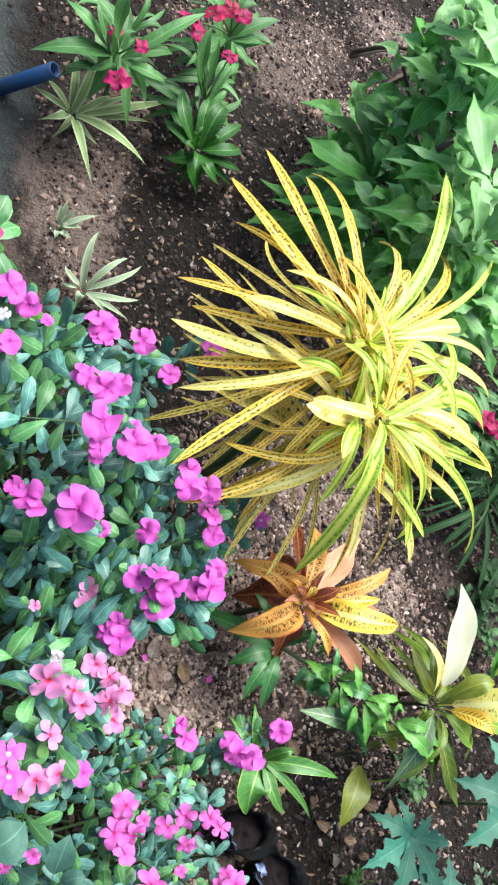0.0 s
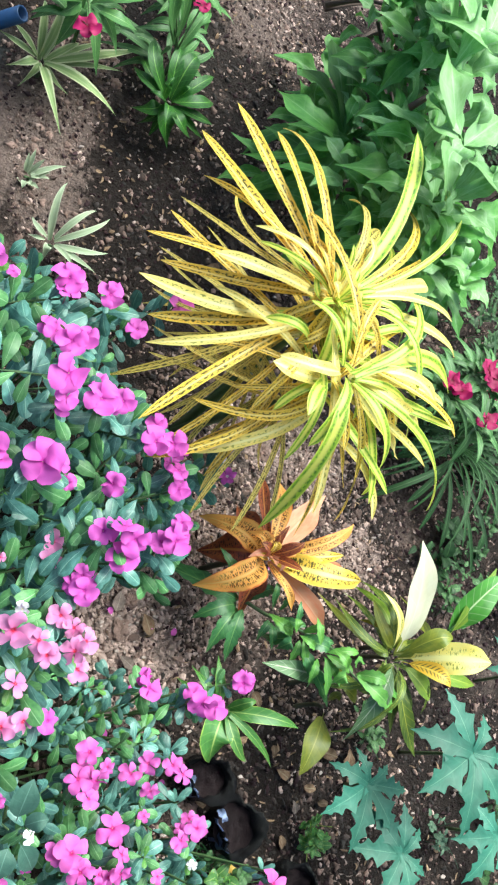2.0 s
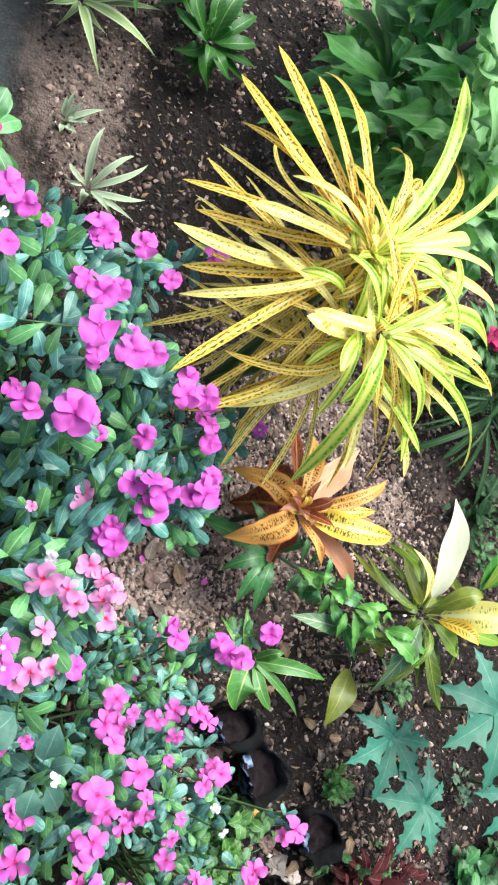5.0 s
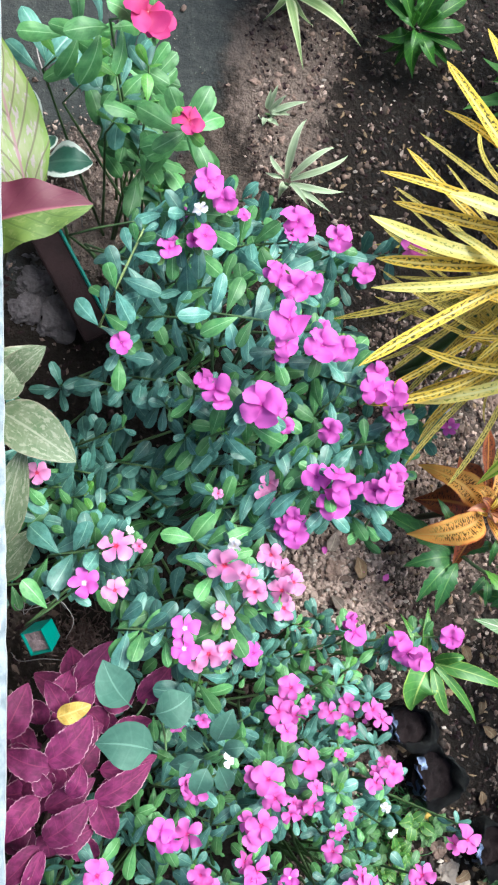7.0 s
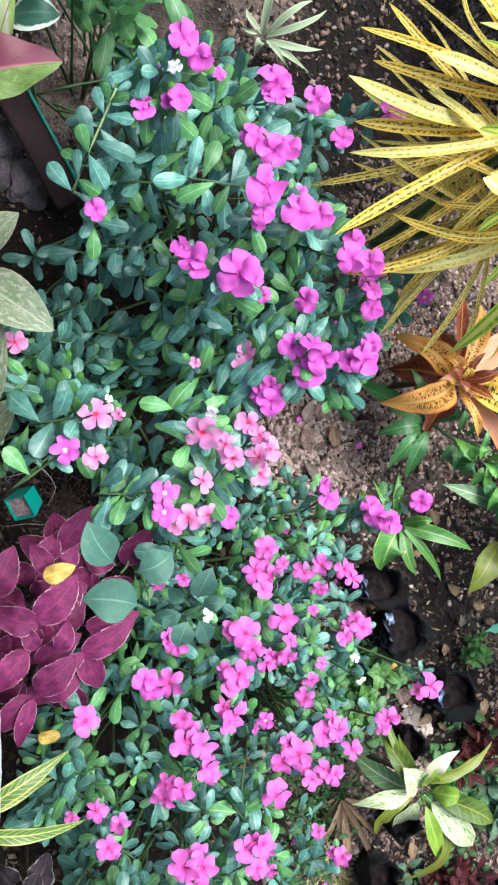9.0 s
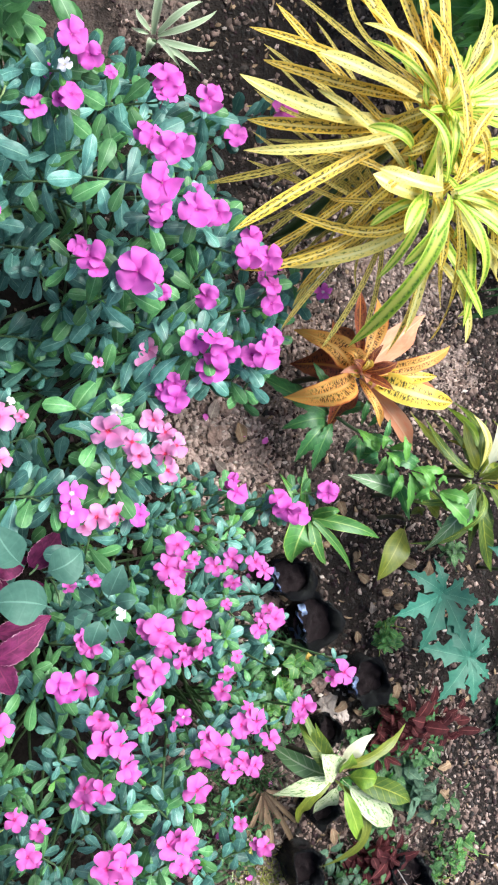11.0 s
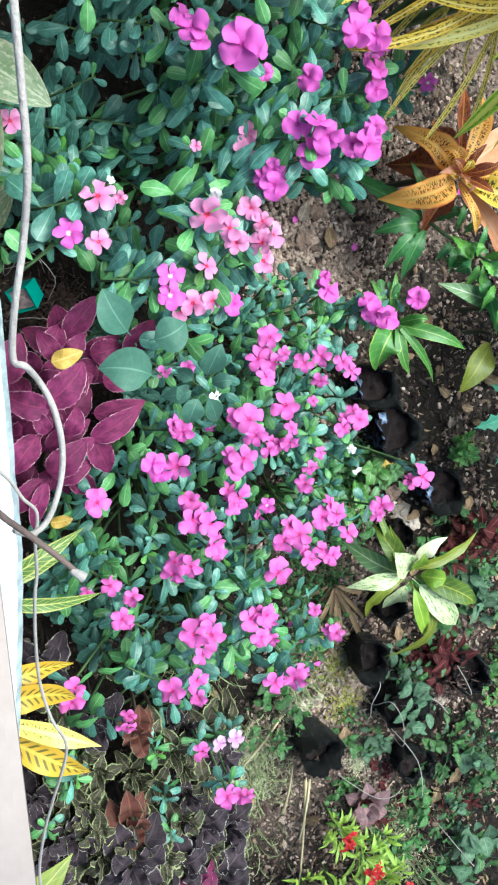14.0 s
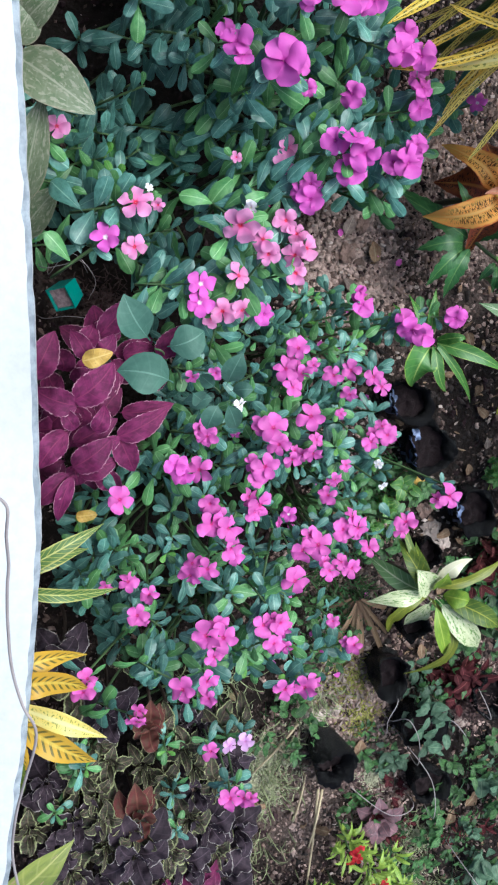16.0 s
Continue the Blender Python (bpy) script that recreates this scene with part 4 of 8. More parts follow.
pale_croton_plan = (1.056, -0.107, 0.22), [
    (88, 0.212, 0.12, -0.009, 0.02, 0.063, "w"), (14, 0.095, 0.06, 0.015, 0.03, 0.0414, "o"), (-11, 0.163, 0.08, 0.003, 0.04, 0.062, "c"),
    (-44, 0.093, 0.06, 0.004, 0.03, 0.032, "b"), (119, 0.145, 0.08, -0.004, 0.04, 0.0172, "c"), (128, 0.163, -0.04, 0.033, 0.04, 0.0181, "v"),
    (102, 0.121, -0.02, 0.023, 0.03, 0.026, "o"), (76, 0.12, -0.02, 0.025, 0.03, 0.0186, "v"), (-69, 0.219, -0.1, -0.035, 0.04, 0.0347, "v"),
    (-125, 0.175, -0.08, -0.017, 0.06, 0.0394, "n"), (-132, 0.133, 0.02, 0.007, 0.05, 0.0133, "v"), (-65, 0.162, -0.1, -0.019, 0.03, 0.034, "v"),
    (-130, 0.062, -0.06, -0.008, 0.02, 0.0233, "v"), (131, 0.058, -0.06, 0.013, 0.03, 0.0209, "v"), (-46, 0.13, -0.04, -0.01, 0.03, 0.034, "g")]
pale_croton_plan[1].extend([
    (-20, 0.244, -0.06, -0.008, 0.03, 0.033, "g"), (-76, 0.16, -0.12, -0.026, 0.03, 0.030, "v")])
mixed_croton(*pale_croton_plan, "croton with yellow-veined leaves and one large white leaf", 22)
yellow_seedling_plan = (0.962, -0.190, 0.1), [
    (-130, 0.146, 0.01, -0.008, 0.025, 0.056, "o"), (50, 0.03, 0.02, 0.006, 0.01, 0.024, "o")]
mixed_croton(*yellow_seedling_plan, "croton seedling with an olive-yellow veined leaf")
lime_shoot_plan = (1.155, -0.092, 0.24), [
    (40, 0.178, 0.06, 0.018, 0.03, 0.0624, "i"), (45, 0.19, 0.04, 0.009, 0.03, 0.0315, "g"), (37, 0.135, -0.02, 0.01, 0.02, 0.0245, "d")]
mixed_croton(*lime_shoot_plan, "croton shoot with a long lime-green leaf")
white_vein_plan = (0.956, -0.141, 0.15), [
    (161, 0.181, 0.02, -0.001, 0.02, 0.0365, "n"), (-36, 0.082, -0.05, -0.001, 0.02, 0.0239, "o")]
mixed_croton(*white_vein_plan, "croton seedling with a dull white-veined leaf")
cream_croton_plan = (0.723, -0.645, 0.2), [
    (-174, 0.132, -0.02, -0.012, 0.03, 0.0339, "s"), (58, 0.101, 0.04, 0.031, 0.03, 0.0317, "w"), (122, 0.125, -0.04, 0.005, 0.03, 0.0357, "v"),
    (107, 0.102, -0.04, 0.014, 0.03, 0.0285, "v"), (151, 0.132, -0.08, 0.007, 0.03, 0.0384, "n"), (-27, 0.159, 0, 0.011, 0.03, 0.0440, "v"),
    (-47, 0.177, -0.04, 0, 0.03, 0.0490, "s"), (-70, 0.156, -0.04, -0.009, 0.03, 0.0304, "g"), (93, 0.066, 0.06, 0.005, 0.02, 0.0311, "g"),
    (130, 0.087, 0.04, 0, 0.02, 0.0512, "s"), (-100, 0.1, -0.1, -0.011, 0.02, 0.0406, "s"), (-6, 0.063, 0.02, 0.006, 0.02, 0.0386, "g")]
mixed_croton(*cream_croton_plan, "croton with cream-white and lime splashed leaves", 5)
yellow_edge_1_plan = (-0.089, -0.511, 0.44), [
    (29, 0.19, 0, 0.007, 0.04, 0.0257, "e"), (16, 0.151, -0.04, 0.014, 0.03, 0.0285, "e"), (-7, 0.192, -0.04, 0.001, 0.04, 0.0217, "e"),
    (115, 0.064, -0.04, 0, 0.008, 0.0357, "b")]
mixed_croton(*yellow_edge_1_plan, "croton with speckled pale yellow leaves beside the parapet")
yellow_edge_2_plan = (-0.099, -0.68, 0.46), [
    (17, 0.159, -0.04, 0.038, 0.05, 0.0366, "b"), (-4, 0.155, -0.04, 0.041, 0.05, 0.0428, "b"), (-16, 0.187, 0.04, 0.023, 0.05, 0.0323, "c"),
    (-34, 0.199, 0, 0.011, 0.05, 0.0432, "b"), (-77, 0.197, -0.04, 0.013, 0.04, 0.0434, "v"), (-69, 0.145, -0.02, 0.021, 0.04, 0.0287, "b")]
mixed_croton(*yellow_edge_2_plan, "croton with bright yellow dark-veined leaves beside the parapet")
yellow_edge_3_plan = (-0.119, -1.083, 0.42), [
    (47, 0.222, 0.04, 0.011, 0.04, 0.062, "q"), (31, 0.110, -0.02, 0.024, 0.03, 0.050, "o"), (-38, 0.122, -0.02, 0, 0.011, 0.056, "q"),
    (-20, 0.142, -0.04, 0, 0.015, 0.045, "e")]
mixed_croton(*yellow_edge_3_plan, "croton with olive-green veined leaves beside the parapet")


# ---- strap, rosette, lance and broad-leaved plants
def simple_plant(name, label, category, shoots, shape, tint, base=None, stems=True, group="", thin=0.8, **shape_of):
    first = shoots[0][0]
    x, y = base or first[:2]
    root = thing(name, at_ground(x, y), label, category, group)
    for centre, leaves in shoots:
        whorl(root, centre, leaves, shape, {"": tint if isinstance(tint, tuple) else (tint,)}, **shape_of)
        if stems:
            stem_to(root, centre, (x, y), 0.005 * thin, 0.003 * thin, GREEN_STEM)
    return root


STRAPS = "variegated strap plants"
strap_1_plan = (0.484, 1.181, 0.07), [
    (16, 0.23, 0.01, -0.03, 0.05, 0.0238), (-29, 0.184, -0.02, -0.021, 0.05, 0.027), (-76, 0.156, -0.03, -0.019, 0.05, 0.0222),
    (7, 0.189, -0.02, -0.016, 0.03, 0.0172), (-133, 0.063, -0.04, 0.012, 0.03, 0.0165), (-167, 0.072, -0.02, 0.019, 0.03, 0.0226),
    (141, 0.101, -0.02, 0.022, 0.03, 0.0168), (126, 0.088, 0, 0.015, 0.03, 0.0147), (86, 0.119, 0.03, 0.005, 0.04, 0.0191),
    (73, 0.113, 0.03, -0.009, 0.04, 0.0212), (64, 0.136, 0.03, -0.011, 0.04, 0.0192), (36, 0.11, -0.01, -0.011, 0.03, 0.0171),
    (-34, 0.079, -0.04, -0.022, 0.02, 0.0146), (30, 0.169, -0.02, -0.012, 0.03, 0.0152)]
simple_plant("dracaena", "small dracaena with cream-edged strap leaves in bare soil", "plant", [(strap_1_plan)], "sword", STRAP_LEAF, group=STRAPS, fold=0.35, n=12)
strap_2_plan = (0.445, 0.934, 0.03), [
    (10, 0.079, 0.03, 0, 0.008, 0.0136), (68, 0.041, 0.04, 0, 0.006, 0.0122), (85, 0.033, 0.03, 0, 0.004, 0.011), (-3, 0.05, 0, 0, 0.005, 0.0136),
    (-48, 0.038, 0, 0, 0.004, 0.0135), (-103, 0.027, -0.01, 0, 0.003, 0.0123), (0, 0.047, 0.02, 0, 0.005, 0.0123),
    (34, 0.042, 0.03, 0, 0.005, 0.0123), (-149, 0.021, 0, 0, 0.002, 0.0098), (-51, 0.019, -0.01, 0, 0.002, 0.0123)]
simple_plant("dracaena", "tiny grey-green dracaena seedling in bare soil", "plant", [(strap_2_plan)], "sword", STRAP_PALE, group=STRAPS, fold=0.35)
strap_3_plan = (0.478, 0.778, 0.06), [
    (74, 0.114, 0.04, 0.012, 0.03, 0.0168), (35, 0.115, 0.02, 0.001, 0.03, 0.0141), (26, 0.144, 0, -0.016, 0.03, 0.0143),
    (124, 0.058, 0, 0.014, 0.02, 0.0125), (-26, 0.11, -0.03, -0.014, 0.03, 0.0141), (-5, 0.122, -0.01, -0.02, 0.03, 0.0155),
    (-111, 0.033, -0.03, -0.003, 0.02, 0.0167), (146, 0.046, -0.03, 0.013, 0.02, 0.0098), (-39, 0.077, -0.03, -0.013, 0.03, 0.0126)]
simple_plant("dracaena", "pale grey-green dracaena with folded strap leaves", "plant", [(strap_3_plan)], "sword", STRAP_PALE, group=STRAPS, fold=0.35, n=12)
rosette_plan = (0.749, 1.11, 0.11), [
    (108, 0.121, 0.04, 0.028, 0.03, 0.0344), (57, 0.118, 0.03, 0.007, 0.04, 0.043), (78, 0.106, 0.04, 0.01, 0.03, 0.032),
    (37, 0.15, -0.01, -0.006, 0.03, 0.0275), (19, 0.124, -0.03, -0.021, 0.03, 0.0328), (1, 0.129, -0.06, -0.024, 0.03, 0.0233),
    (-34, 0.085, -0.06, -0.028, 0.03, 0.0321), (-79, 0.073, -0.07, -0.02, 0.03, 0.0449), (-120, 0.054, -0.07, 0.001, 0.03, 0.029),
    (178, 0.072, -0.05, 0.026, 0.03, 0.0369), (128, 0.106, -0.02, 0.029, 0.03, 0.0293), (108, 0.142, -0.03, 0.024, 0.03, 0.0245),
    (-157, 0.056, -0.07, 0.016, 0.03, 0.0291), (-14, 0.114, -0.08, -0.019, 0.02, 0.0246), (27, 0.034, 0.04, -0.008, 0.02, 0.0234)]
rosette_plan[1].extend([
    (-112, 0.084, 0.03, -0.004, 0.02, 0.0201), (-173, 0.055, 0.03, 0.012, 0.02, 0.0204), (129, 0.019, 0.06, 0.017, 0.02, 0.0205)])
simple_plant("rosette_plant", "glossy dark green leaf rosette growing in soil", "plant", [(rosette_plan)], "elliptic", ROSETTE_LEAF, fold=0.25, wave=0.05, n=12)
grass_plan = (1.44, 0.325, 0.0330), [
    (-163, 0.31, 0, 0.008, 0.08, 0.0153), (178, 0.178, -0.01, 0.001, 0.06, 0.0131), (22, 0.128, 0.06, 0, 0.014, 0.0141),
    (-89, 0.284, -0.01, -0.047, 0.08, 0.0122), (-75, 0.251, -0.01, 0, 0.025, 0.0124), (-18, 0.161, 0.02, 0, 0.016, 0.0160),
    (152, 0.192, 0, 0, 0.019, 0.0118), (-108, 0.23, -0.02, 0, 0.023, 0.0135), (-126, 0.207, -0.02, 0, 0.021, 0.0118),
    (37, 0.221, 0.04, 0, 0.022, 0.0129), (63, 0.14, 0.06, 0, 0.015, 0.0108), (-146, 0.181, -0.01, 0, 0.018, 0.0161)]
simple_plant("grass_clump", "dark green clump of arching grass-like leaves", "grass", [(grass_plan), ((1.42, 0.36, 0.08), [(random.uniform(0, 360), random.uniform(0.15, 0.3), random.uniform(-0.04, 0.08), random.gauss(0, 0.02), 0.05, random.uniform(0.004, 0.009)) for _ in range(54)])], "strap", GRASS_LEAF, stems=False, fold=0.3, n=12)
narrow_1_plan = (0.777, 0.03, 0.14), [
    (123, 0.114, 0.06, 0.004, 0.03, 0.0192), (-171, 0.098, -0.02, -0.007, 0.03, 0.0246), (-131, 0.102, -0.04, -0.013, 0.03, 0.0251),
    (-104, 0.1, -0.06, -0.016, 0.03, 0.0256), (19, 0.046, 0.04, 0.008, 0.03, 0.0168), (147, 0.141, -0.04, 0.006, 0.03, 0.0288),
    (145, 0.16, -0.06, 0, 0.03, 0.0226)]
narrow_2_plan = (0.852, -0.046, 0.2), [
    (132, 0.064, -0.02, 0.006, 0.02, 0.0191), (-153, 0.031, -0.04, -0.003, 0.02, 0.0194), (-26, 0.066, 0, 0, 0.02, 0.0195),
    (-55, 0.103, -0.06, -0.014, 0.03, 0.021), (-57, 0.155, -0.08, -0.011, 0.03, 0.0205), (105, 0.038, 0.02, 0.008, 0.02, 0.0158),
    (154, 0.034, -0.1, 0.008, 0.02, 0.02)]
narrow_3_plan = (0.94, -0.12, 0.24), [
    (-42, 0.122, -0.04, -0.007, 0.03, 0.0238), (-24, 0.066, 0, 0.002, 0.02, 0.0198), (73, 0.021, 0.02, 0.012, 0.02, 0.0168),
    (130, 0.057, 0, 0.004, 0.02, 0.0167), (-154, 0.034, -0.04, -0.005, 0.02, 0.0196), (-30, 0.129, -0.04, 0.001, 0.02, 0.0154)]
narrow_4_plan = (0.824, 0, 0.17), [
    (-91, 0.058, -0.03, -0.007, 0.02, 0.0143), (-58, 0.067, -0.03, -0.007, 0.02, 0.0134), (40, 0.043, 0.03, 0.009, 0.02, 0.0119),
    (88, 0.06, 0.03, 0.012, 0.02, 0.0118), (-127, 0.049, -0.03, -0.008, 0.02, 0.0142), (-24, 0.06, 0.01, -0.003, 0.02, 0.0132)]
narrow_5_plan = (0.888, -0.076, 0.22), [
    (-99, 0.061, -0.06, -0.015, 0.03, 0.0144), (-68, 0.094, -0.08, -0.015, 0.03, 0.0148), (-49, 0.093, -0.06, -0.011, 0.03, 0.0148),
    (-9, 0.074, 0, 0.002, 0.02, 0.0133), (103, 0.061, 0.02, 0.01, 0.02, 0.0128), (142, 0.053, 0, 0.005, 0.02, 0.0128),
    (-30, 0.079, -0.02, -0.008, 0.02, 0.0156)]
narrow_6_plan = (0.858, -0.039, 0.2), [
    (-100, 0.056, -0.05, -0.009, 0.02, 0.0144), (-72, 0.076, -0.05, -0.009, 0.02, 0.0145), (7, 0.038, 0.02, 0.004, 0.02, 0.0119),
    (98, 0.056, 0.03, 0.012, 0.02, 0.0117), (153, 0.044, 0, 0.003, 0.02, 0.0117), (-21, 0.068, 0, -0.001, 0.02, 0.0132)]
def narrow_branch():
    """One long leaning branch with toothed leaves in bunches along it, darkest and broadest near its foot, lime at its tip."""
    root = thing("narrow_leaved_plant", at_ground(0.76, 0.07), "sprawling green branch with narrow toothed leaves", "plant")
    for k, (centre, leaves) in enumerate((narrow_1_plan, narrow_4_plan, narrow_6_plan, narrow_2_plan, narrow_5_plan, narrow_3_plan)):
        tint = (NARROW_LEAF,) if k < 2 else (NARROW_LEAF, NARROW_NEW) if k < 4 else (NARROW_NEW,)
        whorl(root, centre, [(h, r * 1.08, d, b, a, q * 1.4) for h, r, d, b, a, q in leaves], "lance", {"": tint}, n=16, fold=0.22, teeth=0.22, wave=0.12)
    line = [(0.76, 0.07, 0.0), (0.777, 0.040, 0.12), (0.811, 0.007, 0.15), (0.861, -0.029, 0.18), (0.915, -0.070, 0.205), (0.943, -0.120, 0.22), (0.985, -0.165, 0.21)]
    part("branch", tube([p - root.location for p in smooth_line(line)], 0.0042, 0.002, 7), GREEN_STEM, root)


narrow_branch()
margin_plant_plan = (0.697, -0.155, 0.18), [
    (-20, 0.163, -0.02, 0.005, 0.03, 0.0295), (-61, 0.116, -0.06, -0.018, 0.03, 0.0246), (-45, 0.18, -0.1, -0.001, 0.03, 0.017),
    (-95, 0.094, -0.08, -0.023, 0.04, 0.0651), (140, 0.104, -0.02, 0.007, 0.03, 0.0307), (98, 0.098, 0.02, 0.014, 0.03, 0.0244),
    (8, 0.052, 0.02, 0.005, 0.02, 0.0218), (124, 0.103, 0, 0.009, 0.03, 0.0206), (167, 0.067, -0.06, 0, 0.03, 0.0276)]
simple_plant("margined_plant", "green plant with yellow-margined lance leaves", "plant", [(margin_plant_plan)], "sword", MARGIN_LEAF, fold=0.22, wave=0.10, n=14)
dead_tuft_plan = (0.616, -0.696, 0.0620), [
    (-106, 0.128, -0.06, 0, 0.014, 0.0107), (-91, 0.142, -0.07, 0, 0.016, 0.0109), (-78, 0.174, -0.07, 0, 0.019, 0.0110),
    (-61, 0.179, -0.07, 0, 0.019, 0.0111), (-82, 0.189, -0.08, 0, 0.021, 0.0095), (-49, 0.149, -0.07, 0, 0.016, 0.0094),
    (-115, 0.068, -0.05, 0, 0.008, 0.0106), (-26, 0.093, -0.05, 0, 0.011, 0.0123), (-63, 0.097, -0.04, 0, 0.01, 0.0122),
    (-152, 0.076, -0.05, 0, 0.009, 0.0090)]
simple_plant("dead_tuft", "withered brown tuft of dry leaves", "dead plant", [(dead_tuft_plan)], "strap", STRAW_LEAF, stems=False, fold=0.4, wave=0.2)
blue_leaf_1_plan = (0.126, -0.140, 0.72), [
    (122, 0.074, 0.01, 0.004, 0.012, 0.041), (24, 0.058, 0.0, -0.003, 0.012, 0.041), (-120, 0.030, -0.05, 0.002, 0.01, 0.018)]
blue_leaf_2_plan = (0.160, -0.182, 0.70), [
    (168, 0.080, 0.0, -0.006, 0.014, 0.050), (-40, 0.040, -0.06, 0.0, 0.01, 0.022)]
blue_leaf_3_plan = (0.225, -0.205, 0.60), [
    (72, 0.060, 0.03, 0.003, 0.01, 0.032), (10, 0.040, 0.0, 0.003, 0.01, 0.022), (-110, 0.052, -0.02, -0.003, 0.01, 0.030),
    (-165, 0.050, -0.03, 0.0, 0.01, 0.024), (-62, 0.060, -0.05, 0.0, 0.01, 0.026), (140, 0.034, -0.04, 0.0, 0.008, 0.020)]
simple_plant("blue_leaved_plant", "blue-green plant with smooth oval leaves", "plant", [(blue_leaf_1_plan), (blue_leaf_2_plan), (blue_leaf_3_plan)], "elliptic", BLUE_LEAF, fold=0.18, wave=0.06, n=12, stalk=0.14, base=(0.20, -0.22), thin=0.4)
hosta_plan = (-0.007, 0.69, 0.24), [
    (-5, 0.096, 0.02, -0.008, 0.03, 0.0658), (-59, 0.017, -0.04, -0.004, 0.02, 0.0515), (67, 0.079, -0.06, -0.007, 0.02, 0.0256),
    (92, 0.098, 0.04, -0.001, 0.02, 0.0305), (-173, 0.038, -0.04, 0, 0.006, 0.0516)]
simple_plant("white_edged_plant", "dark green plant with white-margined leaves", "plant", [(hosta_plan)], "ovate", HOSTA_LEAF, fold=0.15, stalk=0.1, base=(0.06, 0.62))
aglaonema_1_plan = (-0.051, 0.242, 0.42), [
    (-36, 0.142, 0.04, 0, 0.015, 0.0726), (59, 0.074, 0, 0, 0.007, 0.0522)]
aglaonema_2_plan = (-0.042, 0.038, 0.36), [
    (76, 0.149, 0.06, 0, 0.016, 0.0529), (126, 0.081, 0.02, 0, 0.008, 0.0524)]
aglaonema_3_plan = (-0.058, -0.009, 0.3), [
    (49, 0.109, 0.04, 0, 0.012, 0.05)]
aglaonema_4_plan = (-0.048, 0.265, 0.42), [
    (38, 0.087, 0.03, 0, 0.009, 0.0436)]
simple_plant("mottled_plant", "aglaonema with large mottled grey-green leaves", "plant", [(aglaonema_1_plan), (aglaonema_2_plan), (aglaonema_3_plan), (aglaonema_4_plan)], "ovate", AGLAONEMA_LEAF, fold=0.14, n=14, base=(0.0, 0.30))


broad_1_plan = (1.067, 0.954, 0.3), [
    (139, 0.186, -0.04, 0.046, 0.05, 0.0659), (92, 0.268, -0.14, 0.019, 0.05, 0.0646), (80, 0.322, -0.08, 0.03, 0.05, 0.0585),
    (142, 0.1, -0.08, 0.042, 0.04, 0.0637), (152, 0.161, -0.22, 0.052, 0.04, 0.0552), (177, 0.1, -0.22, 0.052, 0.05, 0.0627),
    (-45, 0.147, -0.08, -0.037, 0.05, 0.046), (72, 0.275, -0.06, 0.028, 0.05, 0.0297), (-18, 0.047, -0.2, -0.044, 0.04, 0.0641)]
broad_2_plan = (1.108, 0.889, 0.38), [
    (141, 0.09, 0.04, 0.06, 0.05, 0.0408), (79, 0.136, -0.02, 0.036, 0.05, 0.0452), (84, 0.121, 0.04, 0.028, 0.05, 0.0381),
    (55, 0.225, -0.02, 0.015, 0.05, 0.0393), (-160, 0.175, 0.02, 0.049, 0.06, 0.0641), (-13, 0.088, -0.04, -0.037, 0.04, 0.0446),
    (-18, 0.108, -0.1, -0.038, 0.04, 0.0532), (-92, 0.117, -0.16, -0.035, 0.04, 0.0518), (32, 0.198, -0.04, 0.002, 0.04, 0.0439)]
broad_3_plan = (1.183, 1.234, 0.4), [
    (173, 0.109, 0.02, 0.046, 0.05, 0.048), (128, 0.06, 0.04, 0.063, 0.05, 0.0412), (55, 0.064, 0.02, 0.008, 0.04, 0.0358),
    (-25, 0.062, -0.04, -0.049, 0.04, 0.0439), (-161, 0.068, -0.04, 0.033, 0.05, 0.0474), (-97, 0.062, -0.08, -0.039, 0.05, 0.0401),
    (-31, 0.1, -0.02, -0.055, 0.05, 0.0421), (-59, 0.171, -0.04, -0.032, 0.04, 0.0271), (59, 0.165, 0, 0.012, 0.04, 0.0339)]
broad_4_plan = (1.229, 1.052, 0.56), [
    (158, 0.135, -0.02, 0.076, 0.07, 0.0938), (110, 0.14, -0.02, 0.077, 0.06, 0.0635), (87, 0.233, -0.04, 0.054, 0.05, 0.0558),
    (-140, 0.109, -0.02, -0.019, 0.06, 0.0635), (57, 0.186, -0.04, 0, 0.019, 0.072), (96, 0.085, -0.12, 0.036, 0.04, 0.0342),
    (13, 0.148, -0.06, 0, 0.016, 0.0789), (53, 0.276, -0.06, 0, 0.028, 0.0667)]
broad_5_plan = (1.103, 0.793, 0.58), [
    (-92, 0.106, -0.06, -0.068, 0.06, 0.0545), (-135, 0.086, -0.04, -0.005, 0.05, 0.0408), (77, 0.201, -0.04, 0.055, 0.06, 0.0609),
    (-25, 0.085, -0.04, -0.071, 0.06, 0.0607), (80, 0.063, -0.14, 0.041, 0.05, 0.0461), (78, 0.145, -0.12, 0.041, 0.05, 0.0499),
    (35, 0.207, -0.06, 0, 0.022, 0.0655)]
broad_6_plan = (1.204, 0.703, 0.46), [
    (176, 0.098, -0.02, 0.025, 0.06, 0.0673), (-90, 0.087, -0.06, -0.065, 0.06, 0.0597), (85, 0.056, -0.16, 0.052, 0.06, 0.0592),
    (-19, 0.111, -0.06, 0, 0.013, 0.0654), (100, 0.11, -0.16, 0.045, 0.05, 0.0594), (-35, 0.044, -0.2, -0.044, 0.05, 0.0598),
    (23, 0.129, -0.02, 0, 0.013, 0.0659), (-34, 0.096, -0.24, -0.048, 0.05, 0.0535), (49, 0.066, -0.26, 0, 0.027, 0.0542)]
